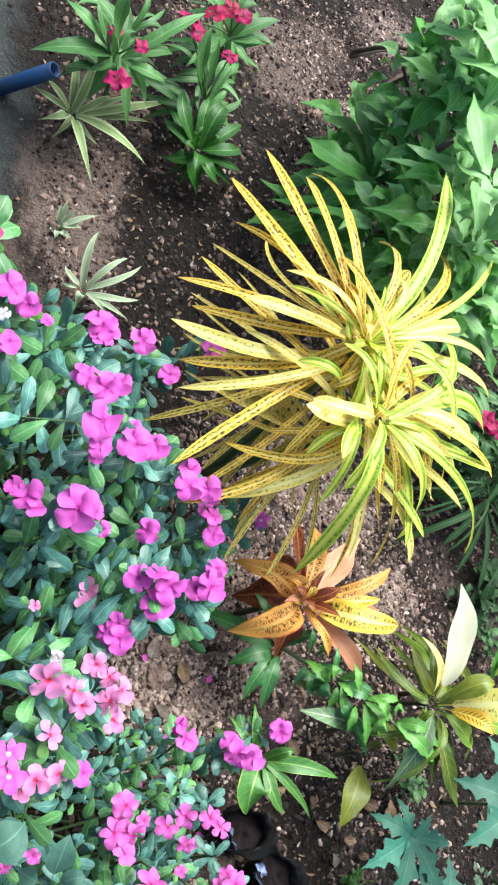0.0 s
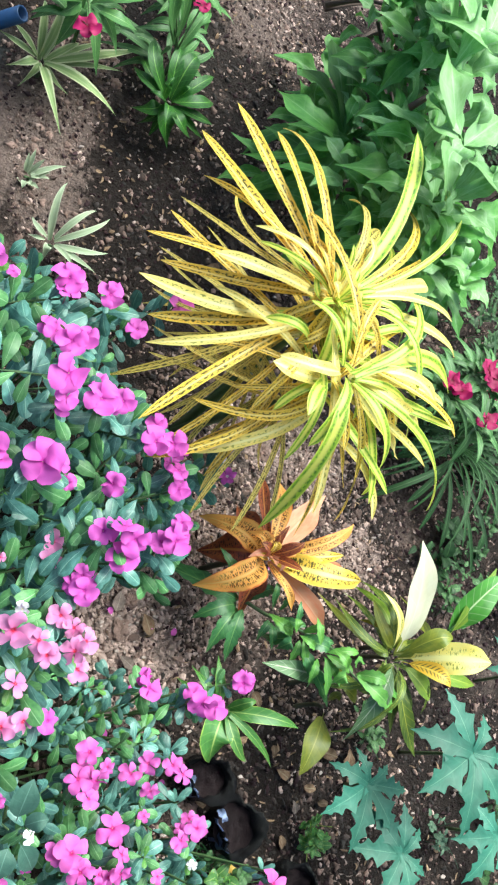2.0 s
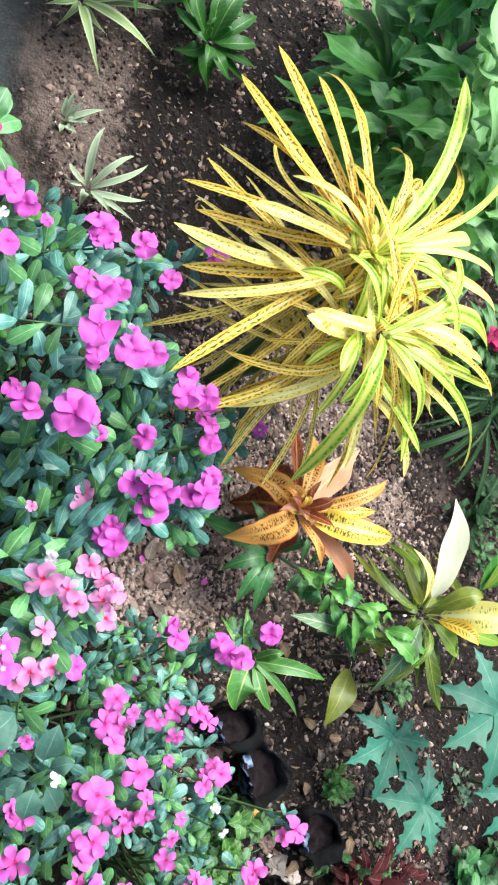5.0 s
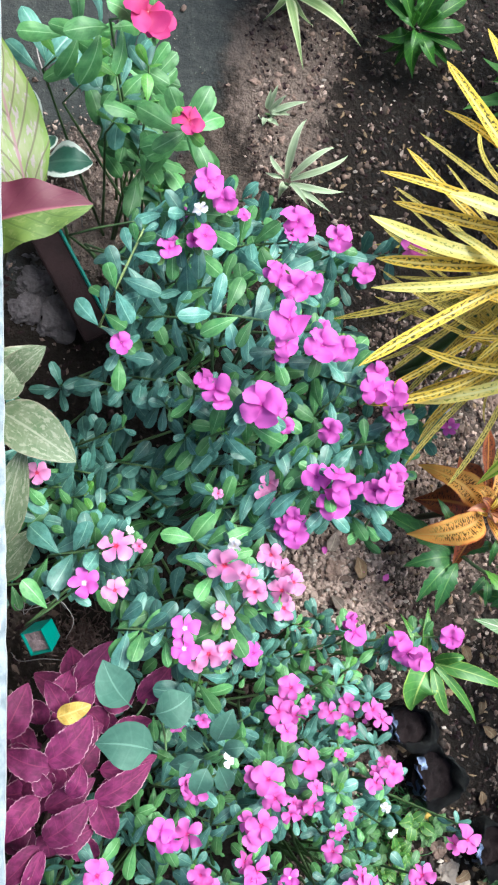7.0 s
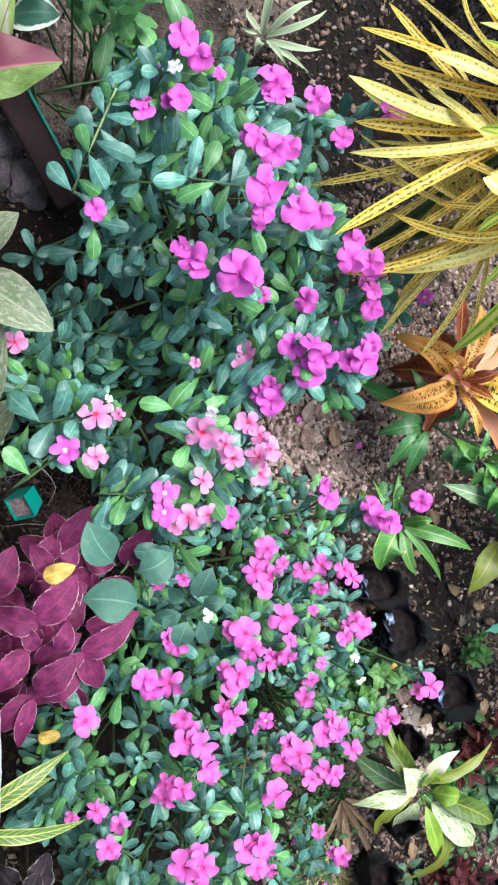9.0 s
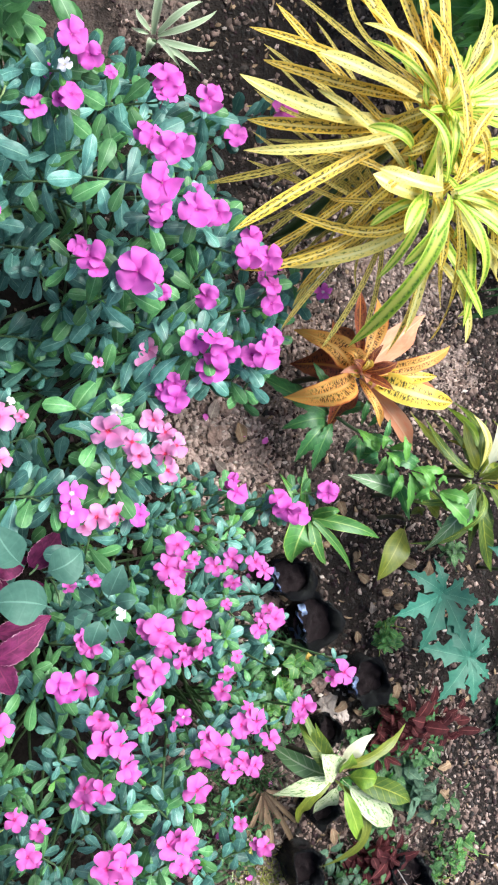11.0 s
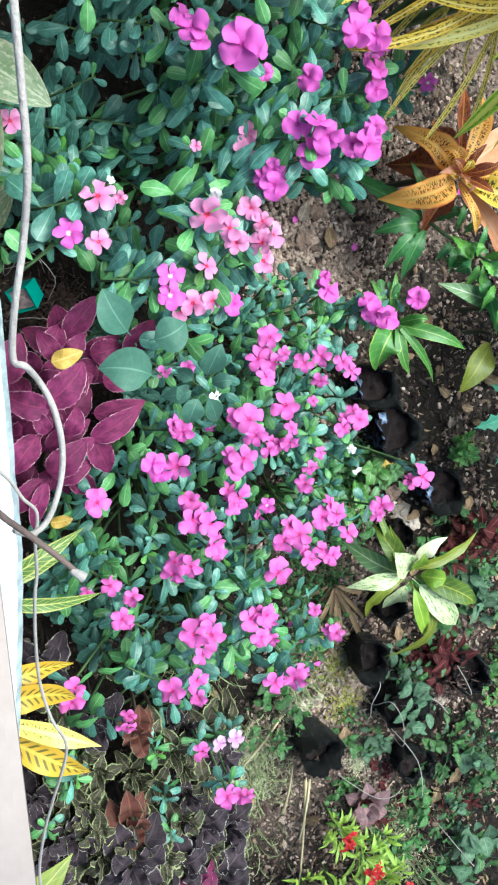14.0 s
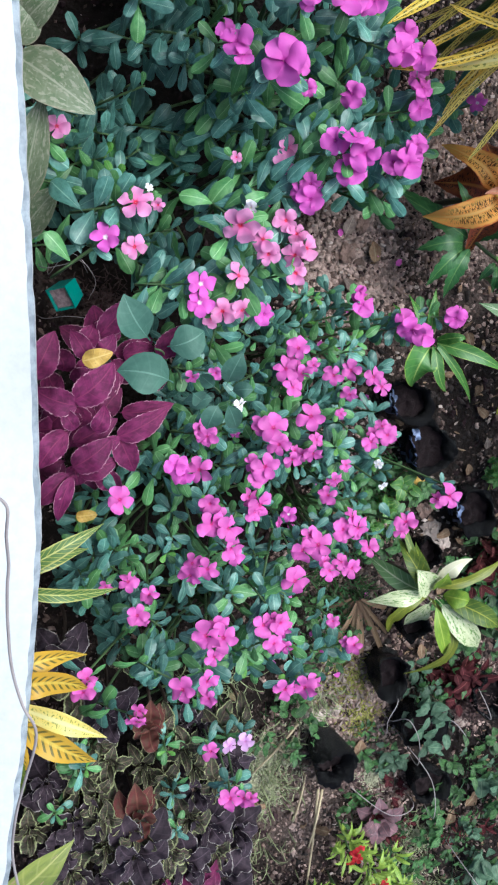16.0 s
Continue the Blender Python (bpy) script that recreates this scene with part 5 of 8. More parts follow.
broad_side_plan = [
    (1.064, 1.076, 0.2, 0.101), (1.083, 0.991, 0.24, 0.111), (1.155, 1.216, 0.18, 0.114), (1.086, 0.972, 0.34, 0.1), (1.025, 1.01, 0.12, 0.108),
    (1.076, 0.959, 0.12, 0.108), (1.032, 0.836, 0.36, 0.101), (1.038, 0.822, 0.24, 0.105), (1.059, 0.768, 0.4, 0.099), (1.121, 1.074, 0.36, 0.097),
    (1.136, 0.97, 0.42, 0.099), (1.115, 0.853, 0.46, 0.106), (1.092, 0.752, 0.46, 0.103), (1.164, 1.067, 0.44, 0.108), (1.145, 1.118, 0.44, 0.087),
    (1.133, 1.21, 0.42, 0.071), (1.175, 1.079, 0.52, 0.125), (1.12, 0.854, 0.54, 0.115), (1.092, 0.71, 0.54, 0.11), (1.107, 0.635, 0.46, 0.101),
    (1.103, 0.705, 0.36, 0.106), (1.07, 0.753, 0.28, 0.109)]
broad_side_plan += [
    (1.246, 1.246, 0.5, 0.121), (1.19, 0.612, 0.42, 0.105), (1.204, 1.006, 0.52, 0.124), (1.272, 1.169, 0.5, 0.133), (1.156, 0.619, 0.34, 0.095)]
canes_plan = [
    ((1.246, 1.507, 0.05), (1.406, 1.545, 0.07)), ((1.062, 0.911, 0.5), (1.155, 0.963, 0.52)), ((1.129, 0.922, 0.42), (1.288, 0.94, 0.44)), ((1.174, 1.269, 0.2), (1.287, 1.346, 0.22)),
    ((1.137, 1.378, 0.2), (1.184, 1.289, 0.34)), ((1.184, 1.273, 0.2), (1.184, 1.222, 0.34)), ((1.338, 1.151, 0.2), (1.354, 1.129, 0.34)),
    ((1.303, 1.292, 0.2), (1.328, 1.264, 0.34))]
def broad_plant():
    shoots = [(broad_1_plan), (broad_2_plan), (broad_3_plan), (broad_4_plan), (broad_5_plan), (broad_6_plan)]
    root = thing("broad_leaved_shrub", at_ground(1.45, 1.05), "dense shrub with broad wavy bright green leaves", "shrub")
    for i, (centre, leaves) in enumerate(shoots):
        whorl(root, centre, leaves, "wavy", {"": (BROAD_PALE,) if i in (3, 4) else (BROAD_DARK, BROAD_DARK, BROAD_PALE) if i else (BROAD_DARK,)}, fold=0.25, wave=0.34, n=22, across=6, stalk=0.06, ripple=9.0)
        stem_to(root, centre, (1.45, 1.05), 0.008, 0.005, CANE, "cane")
    # side shoots fill the crown between the main ones
    for x, y, z, r in broad_side_plan:
        # low shoots and bottom tiers take the dark tint, shade put into colour
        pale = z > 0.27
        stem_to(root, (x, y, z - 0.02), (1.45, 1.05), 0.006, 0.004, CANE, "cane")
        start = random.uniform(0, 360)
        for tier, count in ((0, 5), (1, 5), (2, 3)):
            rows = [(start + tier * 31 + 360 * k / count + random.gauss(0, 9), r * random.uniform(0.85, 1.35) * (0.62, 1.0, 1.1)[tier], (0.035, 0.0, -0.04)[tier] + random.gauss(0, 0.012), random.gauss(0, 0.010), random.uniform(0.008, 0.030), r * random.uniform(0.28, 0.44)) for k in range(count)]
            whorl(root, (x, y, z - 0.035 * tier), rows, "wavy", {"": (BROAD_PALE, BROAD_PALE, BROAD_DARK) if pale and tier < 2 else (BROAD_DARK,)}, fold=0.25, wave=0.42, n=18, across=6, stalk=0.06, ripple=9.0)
    for a, b in canes_plan:
        part("cane", tube(bend(Vector(a) - root.location, Vector(b) - root.location, 0.015, 5), 0.007, 0.004), CANE, root)


broad_plant()


caladium_1_plan = (-0.012, 0.558, 0.43), [
    (106, 0.250, 0.01, 0, 0.023, 0.100, "c")]
caladium_4_plan = (-0.058, 0.768, 0.40), [
    (-104, 0.16, -0.01, 0, 0.016, 0.0977, "c")]
caladium_2_plan = (-0.08, 0.493, 0.44), [
    (11, 0.164, 0.02, 0, 0.017, 0.1057, "k")]
caladium_3_plan = (-0.092, 0.276, 0.34), [
    (30, 0.128, 0.02, 0, 0.013, 0.0689, "p")]
def caladium():
    root = thing("caladium", at_ground(-0.075, 0.55), "caladium with large heart-shaped pale green and pink leaves", "plant")
    tints = {"c": (CALADIUM_LEAF,), "k": (CALADIUM_PINK,), "p": (AGLAONEMA_LEAF,)}
    for centre, leaves in [(caladium_1_plan), (caladium_2_plan), (caladium_3_plan), (caladium_4_plan)]:
        whorl(root, centre, leaves, "heart", tints, fold=0.14, wave=0.16, n=24, across=8, spread=0.0, ripple=15.0)
        stem_to(root, (centre[0] - 0.03, centre[1], centre[2]), (-0.075, 0.55), 0.0035, 0.002, DARK_STEM)


caladium()


# ---- flowers
def petal_mesh(material, width, bow):
    return mesh_of(blade((0, 0, 0), (0.52, bow, 0.07), (1.0, 0, -0.05), width, "petal", 0.16, 0.30, n=7, across=4, ripple=8.0), "petal", material)


PETAL_MESHES = {k: [petal_mesh(m, w, b) for w, b in (((1.02, 0.03), (1.14, 0.05), (0.94, 0.0)) if k in "mrk" else ((0.80, 0.05), (0.92, 0.03), (0.74, 0.06)))] for k, m in PETALS.items()}


def eye_mesh():
    bm = tube([(0, 0, -0.9), (0, 0, -0.2), (0, 0, 0.02)], 0.04, 0.05, 6)
    return mesh_of(bm, "eye", EYES)


EYE_MESH = eye_mesh()


def flower(parent, place, diameter, colour, lean=None):
    """A flat five-petalled bloom on a thin tube; the bloom is a part, its petals are sub-parts."""
    r = diameter / 2 * 1.12
    turn = Euler((random.gauss(0, 0.26), random.gauss(-0.14, 0.26), random.uniform(0, 6.28)))
    if lean:
        turn = Euler(lean)
    bloom = new("flower", EYE_MESH)
    bloom.parent = parent
    bloom.matrix_basis = Matrix.LocRotScale(Vector(place) - parent.location, turn, (r, r, r))
    for k in range(5):
        petal = new("petal", random.choice(PETAL_MESHES[colour]))
        petal.parent = bloom
        grow = random.uniform(0.88, 1.12)
        petal.matrix_basis = Matrix.LocRotScale((0, 0, 0.004 * k), Euler((random.gauss(0.14, 0.14), random.gauss(0.0, 0.17), k * 1.2566 + random.gauss(0, 0.11))), (grow, grow, grow))
    return bloom


# ---- the periwinkle bed
def unit_leaf(material, droop, width=0.42, fold=-0.20):
    return mesh_of(blade((0, 0, 0), (0.52, 0, 0.05), (1, 0, -droop), width, "oblong", fold, 0.10, n=12, across=4, stalk=0.08), "leaf", material)


UNIT_LEAVES = {
    "deep": [unit_leaf(LEAF_DEEP, d, w) for d, w in ((0.02, 0.38), (0.16, 0.43), (0.30, 0.37), (0.10, 0.45))],
    "mid": [unit_leaf(LEAF_MID, d, w) for d, w in ((0.02, 0.40), (0.18, 0.38), (0.28, 0.44))],
    "new": [unit_leaf(LEAF_NEW, d, w) for d, w in ((0.0, 0.44), (0.1, 0.42))],
}


def inside(p, ring):
    x, y = p
    hit = False
    for (x0, y0, *_), (x1, y1, *_) in zip(ring, ring[1:] + ring[:1]):
        if (y0 > y) != (y1 > y) and x < (x1 - x0) * (y - y0) / (y1 - y0) + x0:
            hit = not hit
    return hit


def rim_distance(p, ring):
    q = Vector(p)
    best = 9.0
    for a, b in zip(ring, ring[1:] + ring[:1]):
        a, b = Vector(a[:2]), Vector(b[:2])
        s = max(0.0, min(1.0, (q - a).dot(b - a) / max(1e-9, (b - a).length_squared)))
        best = min(best, (a + (b - a) * s - q).length)
    return best


def shoot_leaves(top, lean, pairs, size, gap, young, green=0.35):
    """Opposite leaf pairs down one shoot: matrices and tints."""
    out = []
    axis = Vector((math.sin(lean[0]) * math.cos(lean[1]), math.sin(lean[0]) * math.sin(lean[1]), math.cos(lean[0])))
    start = random.uniform(0, 6.28)
    for k in range(pairs):
        p = Vector(top) - axis * (gap * (k + 0.25 * (k > 0)))
        grow = size * (0.55, 0.85, 1.0, 1.05, 1.0, 0.95)[min(k, 5)]
        for side in (0, 1):
            azimuth = start + k * 1.5708 + side * 3.1416 + random.gauss(0, 0.22)
            rise = (0.75, 0.42, 0.20, 0.05, -0.08, -0.15)[min(k, 5)] + random.gauss(0, 0.16)
            turn = axis.to_track_quat("Z", "Y").to_matrix().to_4x4() @ Euler((random.gauss(0, 0.28), -rise, azimuth)).to_matrix().to_4x4()
            scale = grow * random.uniform(0.85, 1.15)
            tint = "new" if k == 0 and young else ("mid" if random.random() < green else "deep")
            out.append((Matrix.Translation(p) @ turn @ Matrix.Diagonal((scale, scale * random.uniform(0.9, 1.1), scale, 1)), tint, p.z))
    return out, axis


def lying_shoot(tip, heading, rise, pairs, size, gap, young, green=0.35):
    """A shoot that leans out over the bed: leaf pairs stand out to both sides of it, every other pair turned up."""
    out, nodes_at = [], []
    d = Vector((math.cos(heading) * math.cos(rise), math.sin(heading) * math.cos(rise), math.sin(rise)))
    side = Vector((-math.sin(heading), math.cos(heading), 0))
    up = d.cross(side)
    for k in range(pairs):
        s = gap * (k + 0.3)
        p = Vector(tip) - d * s - Vector((0, 0, 2.2 * s * s))
        nodes_at.append(p)
        grow = size * (0.5, 0.78, 0.96, 1.06, 1.08, 1.04, 1.0, 0.95)[min(k, 7)]
        for sign in (-1, 1):
            if k % 2 == 0:
                f = side * sign + d * random.gauss(0.20, 0.45) + up * random.gauss(0.05, 0.25)
            else:
                f = side * (sign * 0.45) + d * (random.gauss(0.55, 0.3) if sign > 0 else random.gauss(-0.35, 0.3)) + up * random.gauss(0.30, 0.25)
            if k < 2:
                f += d * 0.5 + up * 0.25
            x = f.normalized()
            n = up + Vector((random.gauss(-0.10, 0.36), random.gauss(0, 0.36), 0.35))
            z = (n - x * n.dot(x)).normalized()
            y = z.cross(x)
            scale = grow * random.uniform(0.86, 1.14)
            turn = Matrix((x, y, z)).transposed().to_4x4()
            tint = "new" if k == 0 and young else ("mid" if random.random() < green else "deep")
            out.append((Matrix.Translation(p) @ turn @ Matrix.Diagonal((scale, scale * random.uniform(0.9, 1.15), scale, 1)), tint, p.z))
    return out, nodes_at


flowers_1_plan = [
    (0.229, 0.528, 0.56, 0.04, "m"), (0.253, 0.509, 0.55, 0.035, "m"), (0.22, 0.493, 0.55, 0.02, "w"), (0.231, 0.467, 0.52, 0.035, "m"),
    (0.203, 0.505, 0.5, 0.018, "v"), (0.184, 0.453, 0.5, 0.032, "m"), (0.295, 0.519, 0.48, 0.017, "m"), (0.37, 0.507, 0.5, 0.044, "m"),
    (0.365, 0.483, 0.5, 0.037, "m"), (0.445, 0.503, 0.46, 0.04, "m"), (0.499, 0.464, 0.42, 0.032, "m"), (0.621, 0.541, 0.34, 0.055, "m"),
    (0.123, 0.326, 0.46, 0.03, "m")]
flowers_2_plan = [
    (0.333, 0.409, 0.54, 0.036, "m"), (0.351, 0.393, 0.55, 0.039, "m"), (0.378, 0.407, 0.53, 0.032, "m"), (0.327, 0.331, 0.6, 0.057, "m"),
    (0.331, 0.308, 0.57, 0.032, "m"), (0.397, 0.32, 0.52, 0.045, "m"), (0.432, 0.32, 0.51, 0.036, "m"), (0.403, 0.352, 0.5, 0.023, "m"),
    (0.251, 0.261, 0.48, 0.041, "m"), (0.261, 0.245, 0.48, 0.027, "m"), (0.313, 0.237, 0.5, 0.058, "m"), (0.337, 0.236, 0.49, 0.028, "m"),
    (0.37, 0.221, 0.42, 0.023, "m"), (0.43, 0.214, 0.44, 0.035, "m")]
flowers_3_plan = [
    (0.496, 0.272, 0.46, 0.044, "m"), (0.525, 0.268, 0.46, 0.039, "m"), (0.504, 0.3, 0.45, 0.031, "m"), (0.542, 0.233, 0.43, 0.033, "m"),
    (0.543, 0.206, 0.42, 0.033, "m"), (0.7, 0.25, 0.28, 0.03, "v"), (0.683, 0.279, 0.3, 0.02, "w"), (0.39, 0.138, 0.5, 0.039, "m"),
    (0.412, 0.14, 0.52, 0.042, "m"), (0.428, 0.121, 0.52, 0.042, "m"), (0.414, 0.099, 0.5, 0.043, "m"), (0.53, 0.126, 0.42, 0.047, "m"),
    (0.542, 0.154, 0.42, 0.029, "m"), (0.369, 0.062, 0.46, 0.039, "m"), (0.368, 0.083, 0.46, 0.029, "m")]
flowers_4_plan = [
    (0.119, 0.045, 0.46, 0.045, "p"), (0.152, 0.045, 0.44, 0.019, "p"), (0.137, 0.066, 0.46, 0.012, "w"), (0.078, -0.004, 0.46, 0.037, "v"),
    (0.119, -0.014, 0.44, 0.035, "p"), (0.012, 0.149, 0.4, 0.033, "p"), (0.27, 0.122, 0.4, 0.017, "p"), (0.341, 0.137, 0.42, 0.031, "p"),
    (0.335, 0.11, 0.42, 0.031, "p"), (0.323, 0.058, 0.38, 0.012, "r")]
flowers_5_plan = [
    (0.26, 0.019, 0.5, 0.049, "p"), (0.278, 0.044, 0.48, 0.019, "w"), (0.297, 0.002, 0.48, 0.033, "p"), (0.306, -0.019, 0.48, 0.036, "p"),
    (0.339, 0.032, 0.44, 0.034, "p"), (0.356, 0.014, 0.44, 0.029, "p"), (0.35, -0.018, 0.46, 0.037, "p"), (0.369, -0.007, 0.45, 0.034, "p"),
    (0.357, -0.043, 0.44, 0.033, "p"), (0.267, -0.05, 0.46, 0.035, "p"), (0.206, -0.063, 0.5, 0.036, "v"), (0.205, -0.089, 0.5, 0.035, "v"),
    (0.245, -0.101, 0.46, 0.036, "p"), (0.274, -0.098, 0.46, 0.035, "p"), (0.232, -0.113, 0.44, 0.027, "p"), (0.311, -0.104, 0.44, 0.032, "m")]
flowers_6_plan = [
    (0.503, -0.088, 0.32, 0.042, "m"), (0.617, -0.13, 0.26, 0.045, "m"), (0.64, -0.138, 0.26, 0.039, "m"), (0.707, -0.109, 0.24, 0.037, "m"),
    (0.371, -0.155, 0.42, 0.035, "l"), (0.352, -0.187, 0.42, 0.037, "l"), (0.378, -0.193, 0.42, 0.035, "l"), (0.364, -0.215, 0.42, 0.032, "l"),
    (0.407, -0.184, 0.38, 0.021, "l"), (0.448, -0.202, 0.36, 0.032, "l"), (0.476, -0.193, 0.36, 0.032, "l"), (0.483, -0.235, 0.34, 0.027, "l"),
    (0.53, -0.208, 0.32, 0.032, "l"), (0.545, -0.224, 0.32, 0.03, "l"), (0.209, -0.2, 0.42, 0.023, "l"), (0.244, -0.194, 0.42, 0.021, "l")]
flowers_7_plan = [
    (0.401, -0.263, 0.4, 0.043, "l"), (0.469, -0.267, 0.34, 0.018, "l"), (0.336, -0.278, 0.42, 0.042, "l"), (0.346, -0.304, 0.42, 0.037, "l"),
    (0.373, -0.331, 0.4, 0.031, "l"), (0.407, -0.322, 0.4, 0.033, "l"), (0.418, -0.304, 0.38, 0.025, "l"), (0.539, -0.322, 0.3, 0.033, "l"),
    (0.568, -0.31, 0.3, 0.035, "l"), (0.562, -0.366, 0.28, 0.016, "w"), (0.573, -0.405, 0.28, 0.016, "w"), (0.489, -0.359, 0.32, 0.021, "l"),
    (0.236, -0.295, 0.4, 0.03, "l"), (0.325, -0.339, 0.42, 0.041, "l"), (0.316, -0.356, 0.41, 0.031, "l"), (0.464, -0.379, 0.34, 0.03, "l"),
    (0.454, -0.406, 0.34, 0.032, "l"), (0.71, -0.431, 0.26, 0.048, "l"), (0.274, -0.238, 0.46, 0.026, "w")]
flowers_8_plan = [
    (0.103, -0.393, 0.4, 0.039, "l"), (0.185, -0.336, 0.42, 0.035, "m"), (0.197, -0.351, 0.42, 0.031, "m"), (0.223, -0.343, 0.42, 0.04, "l"),
    (0.24, -0.396, 0.42, 0.032, "l"), (0.241, -0.425, 0.43, 0.042, "l"), (0.268, -0.434, 0.43, 0.04, "l"), (0.274, -0.469, 0.42, 0.043, "l"),
    (0.215, -0.518, 0.4, 0.038, "l"), (0.242, -0.508, 0.4, 0.035, "l"), (0.118, -0.532, 0.38, 0.031, "l"), (0.152, -0.554, 0.38, 0.028, "l"),
    (0.133, -0.589, 0.38, 0.033, "l"), (0.084, -0.547, 0.36, 0.02, "l"), (0.237, -0.293, 0.4, 0.033, "l"), (0.288, -0.297, 0.36, 0.018, "v")]
flowers_9_plan = [
    (0.324, -0.405, 0.4, 0.045, "l"), (0.315, -0.416, 0.4, 0.031, "l"), (0.387, -0.438, 0.34, 0.027, "v"), (0.375, -0.457, 0.32, 0.021, "l"),
    (0.483, -0.466, 0.34, 0.035, "l"), (0.509, -0.464, 0.34, 0.045, "l"), (0.498, -0.444, 0.34, 0.029, "l"), (0.539, -0.506, 0.32, 0.032, "l"),
    (0.621, -0.473, 0.28, 0.037, "l"), (0.614, -0.489, 0.28, 0.027, "l"), (0.402, -0.488, 0.38, 0.041, "l"), (0.429, -0.48, 0.38, 0.043, "l"),
    (0.463, -0.539, 0.34, 0.035, "l"), (0.483, -0.524, 0.34, 0.029, "l"), (0.502, -0.535, 0.34, 0.032, "l"), (0.391, -0.541, 0.38, 0.045, "l")]
flowers_10_plan = [
    (0.239, -0.612, 0.42, 0.046, "l"), (0.267, -0.617, 0.42, 0.044, "l"), (0.254, -0.653, 0.41, 0.034, "l"), (0.336, -0.607, 0.4, 0.04, "l"),
    (0.364, -0.604, 0.4, 0.04, "l"), (0.357, -0.644, 0.39, 0.033, "l"), (0.381, -0.655, 0.38, 0.025, "l"), (0.206, -0.711, 0.4, 0.042, "l"),
    (0.245, -0.699, 0.4, 0.038, "l"), (0.251, -0.734, 0.39, 0.031, "l"), (0.377, -0.721, 0.4, 0.041, "l"), (0.411, -0.721, 0.4, 0.041, "l"),
    (0.047, -0.695, 0.42, 0.041, "l"), (0.133, -0.772, 0.38, 0.033, "l"), (0.506, -0.671, 0.24, 0.026, "l"), (0.557, -0.729, 0.22, 0.033, "l")]
flowers_11_plan = [
    (0.272, -0.88, 0.3, 0.032, "l"), (0.31, -0.883, 0.28, 0.028, "x"), (0.339, -0.877, 0.28, 0.03, "x"), (0.29, -0.912, 0.4, 0.037, "l"),
    (0.314, -0.913, 0.4, 0.039, "l")]
flowers_red_plan = [
    (0.148, 0.776, 0.54, 0.063, "r"), (0.165, 0.768, 0.53, 0.047, "r"), (0.206, 0.623, 0.54, 0.041, "r")]
canopy_a_plan = [
    (0.109, 0.51, 0.4), (0.187, 0.601, 0.45), (0.301, 0.612, 0.45), (0.423, 0.564, 0.42), (0.53, 0.522, 0.38), (0.545, 0.332, 0.4),
    (0.663, 0.243, 0.3), (0.592, 0.123, 0.36), (0.413, 0.075, 0.42), (0.399, -0.056, 0.4), (0.542, -0.073, 0.3), (0.674, -0.136, 0.24),
    (0.596, -0.199, 0.3), (0.573, -0.284, 0.3), (0.596, -0.381, 0.26), (0.583, -0.484, 0.26), (0.23, -0.422, 0.36), (0.166, -0.319, 0.36),
    (0.2, -0.199, 0.4), (0.113, -0.081, 0.4), (0.012, -0.049, 0.38), (-0.028, 0.022, 0.38), (-0.038, 0.132, 0.38), (-0.012, 0.304, 0.38),
    (0.058, 0.378, 0.4)]
canopy_b_plan = [
    (0.172, -0.256, 0.38), (0.282, -0.2, 0.4), (0.539, -0.205, 0.32), (0.614, -0.352, 0.26), (0.602, -0.478, 0.26), (0.547, -0.577, 0.28),
    (0.455, -0.644, 0.32), (0.456, -0.774, 0.34), (0.324, -0.787, 0.34), (0.218, -0.801, 0.32), (0.101, -0.751, 0.32), (0.017, -0.617, 0.34),
    (-0.009, -0.495, 0.36), (0.07, -0.404, 0.36), (0.149, -0.368, 0.36)]
canopy_c_plan = [
    (0.015, 0.89, 0.45), (0.177, 0.843, 0.55), (0.2, 0.745, 0.55), (0.239, 0.624, 0.55), (0.2, 0.57, 0.5), (0.157, 0.659, 0.45), (0.06, 0.747, 0.4),
    (0.017, 0.815, 0.4)]
green_among_plan = [(0.053, -0.877, 0.33), (0.032, -0.907, 0.30), (0.196, -0.890, 0.27), (0.209, -0.985, 0.27), (0.217, -1.058, 0.26), (0.001, -0.991, 0.28)]
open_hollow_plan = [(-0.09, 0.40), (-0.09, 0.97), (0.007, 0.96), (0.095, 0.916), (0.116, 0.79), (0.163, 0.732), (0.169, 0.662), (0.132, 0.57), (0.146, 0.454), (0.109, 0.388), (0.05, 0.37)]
bare_corner_plan = [(-0.054, 0.488), (0.03, 0.503), (0.068, 0.406), (0.11, 0.323), (0.086, 0.263), (0.005, 0.277), (-0.05, 0.259)]
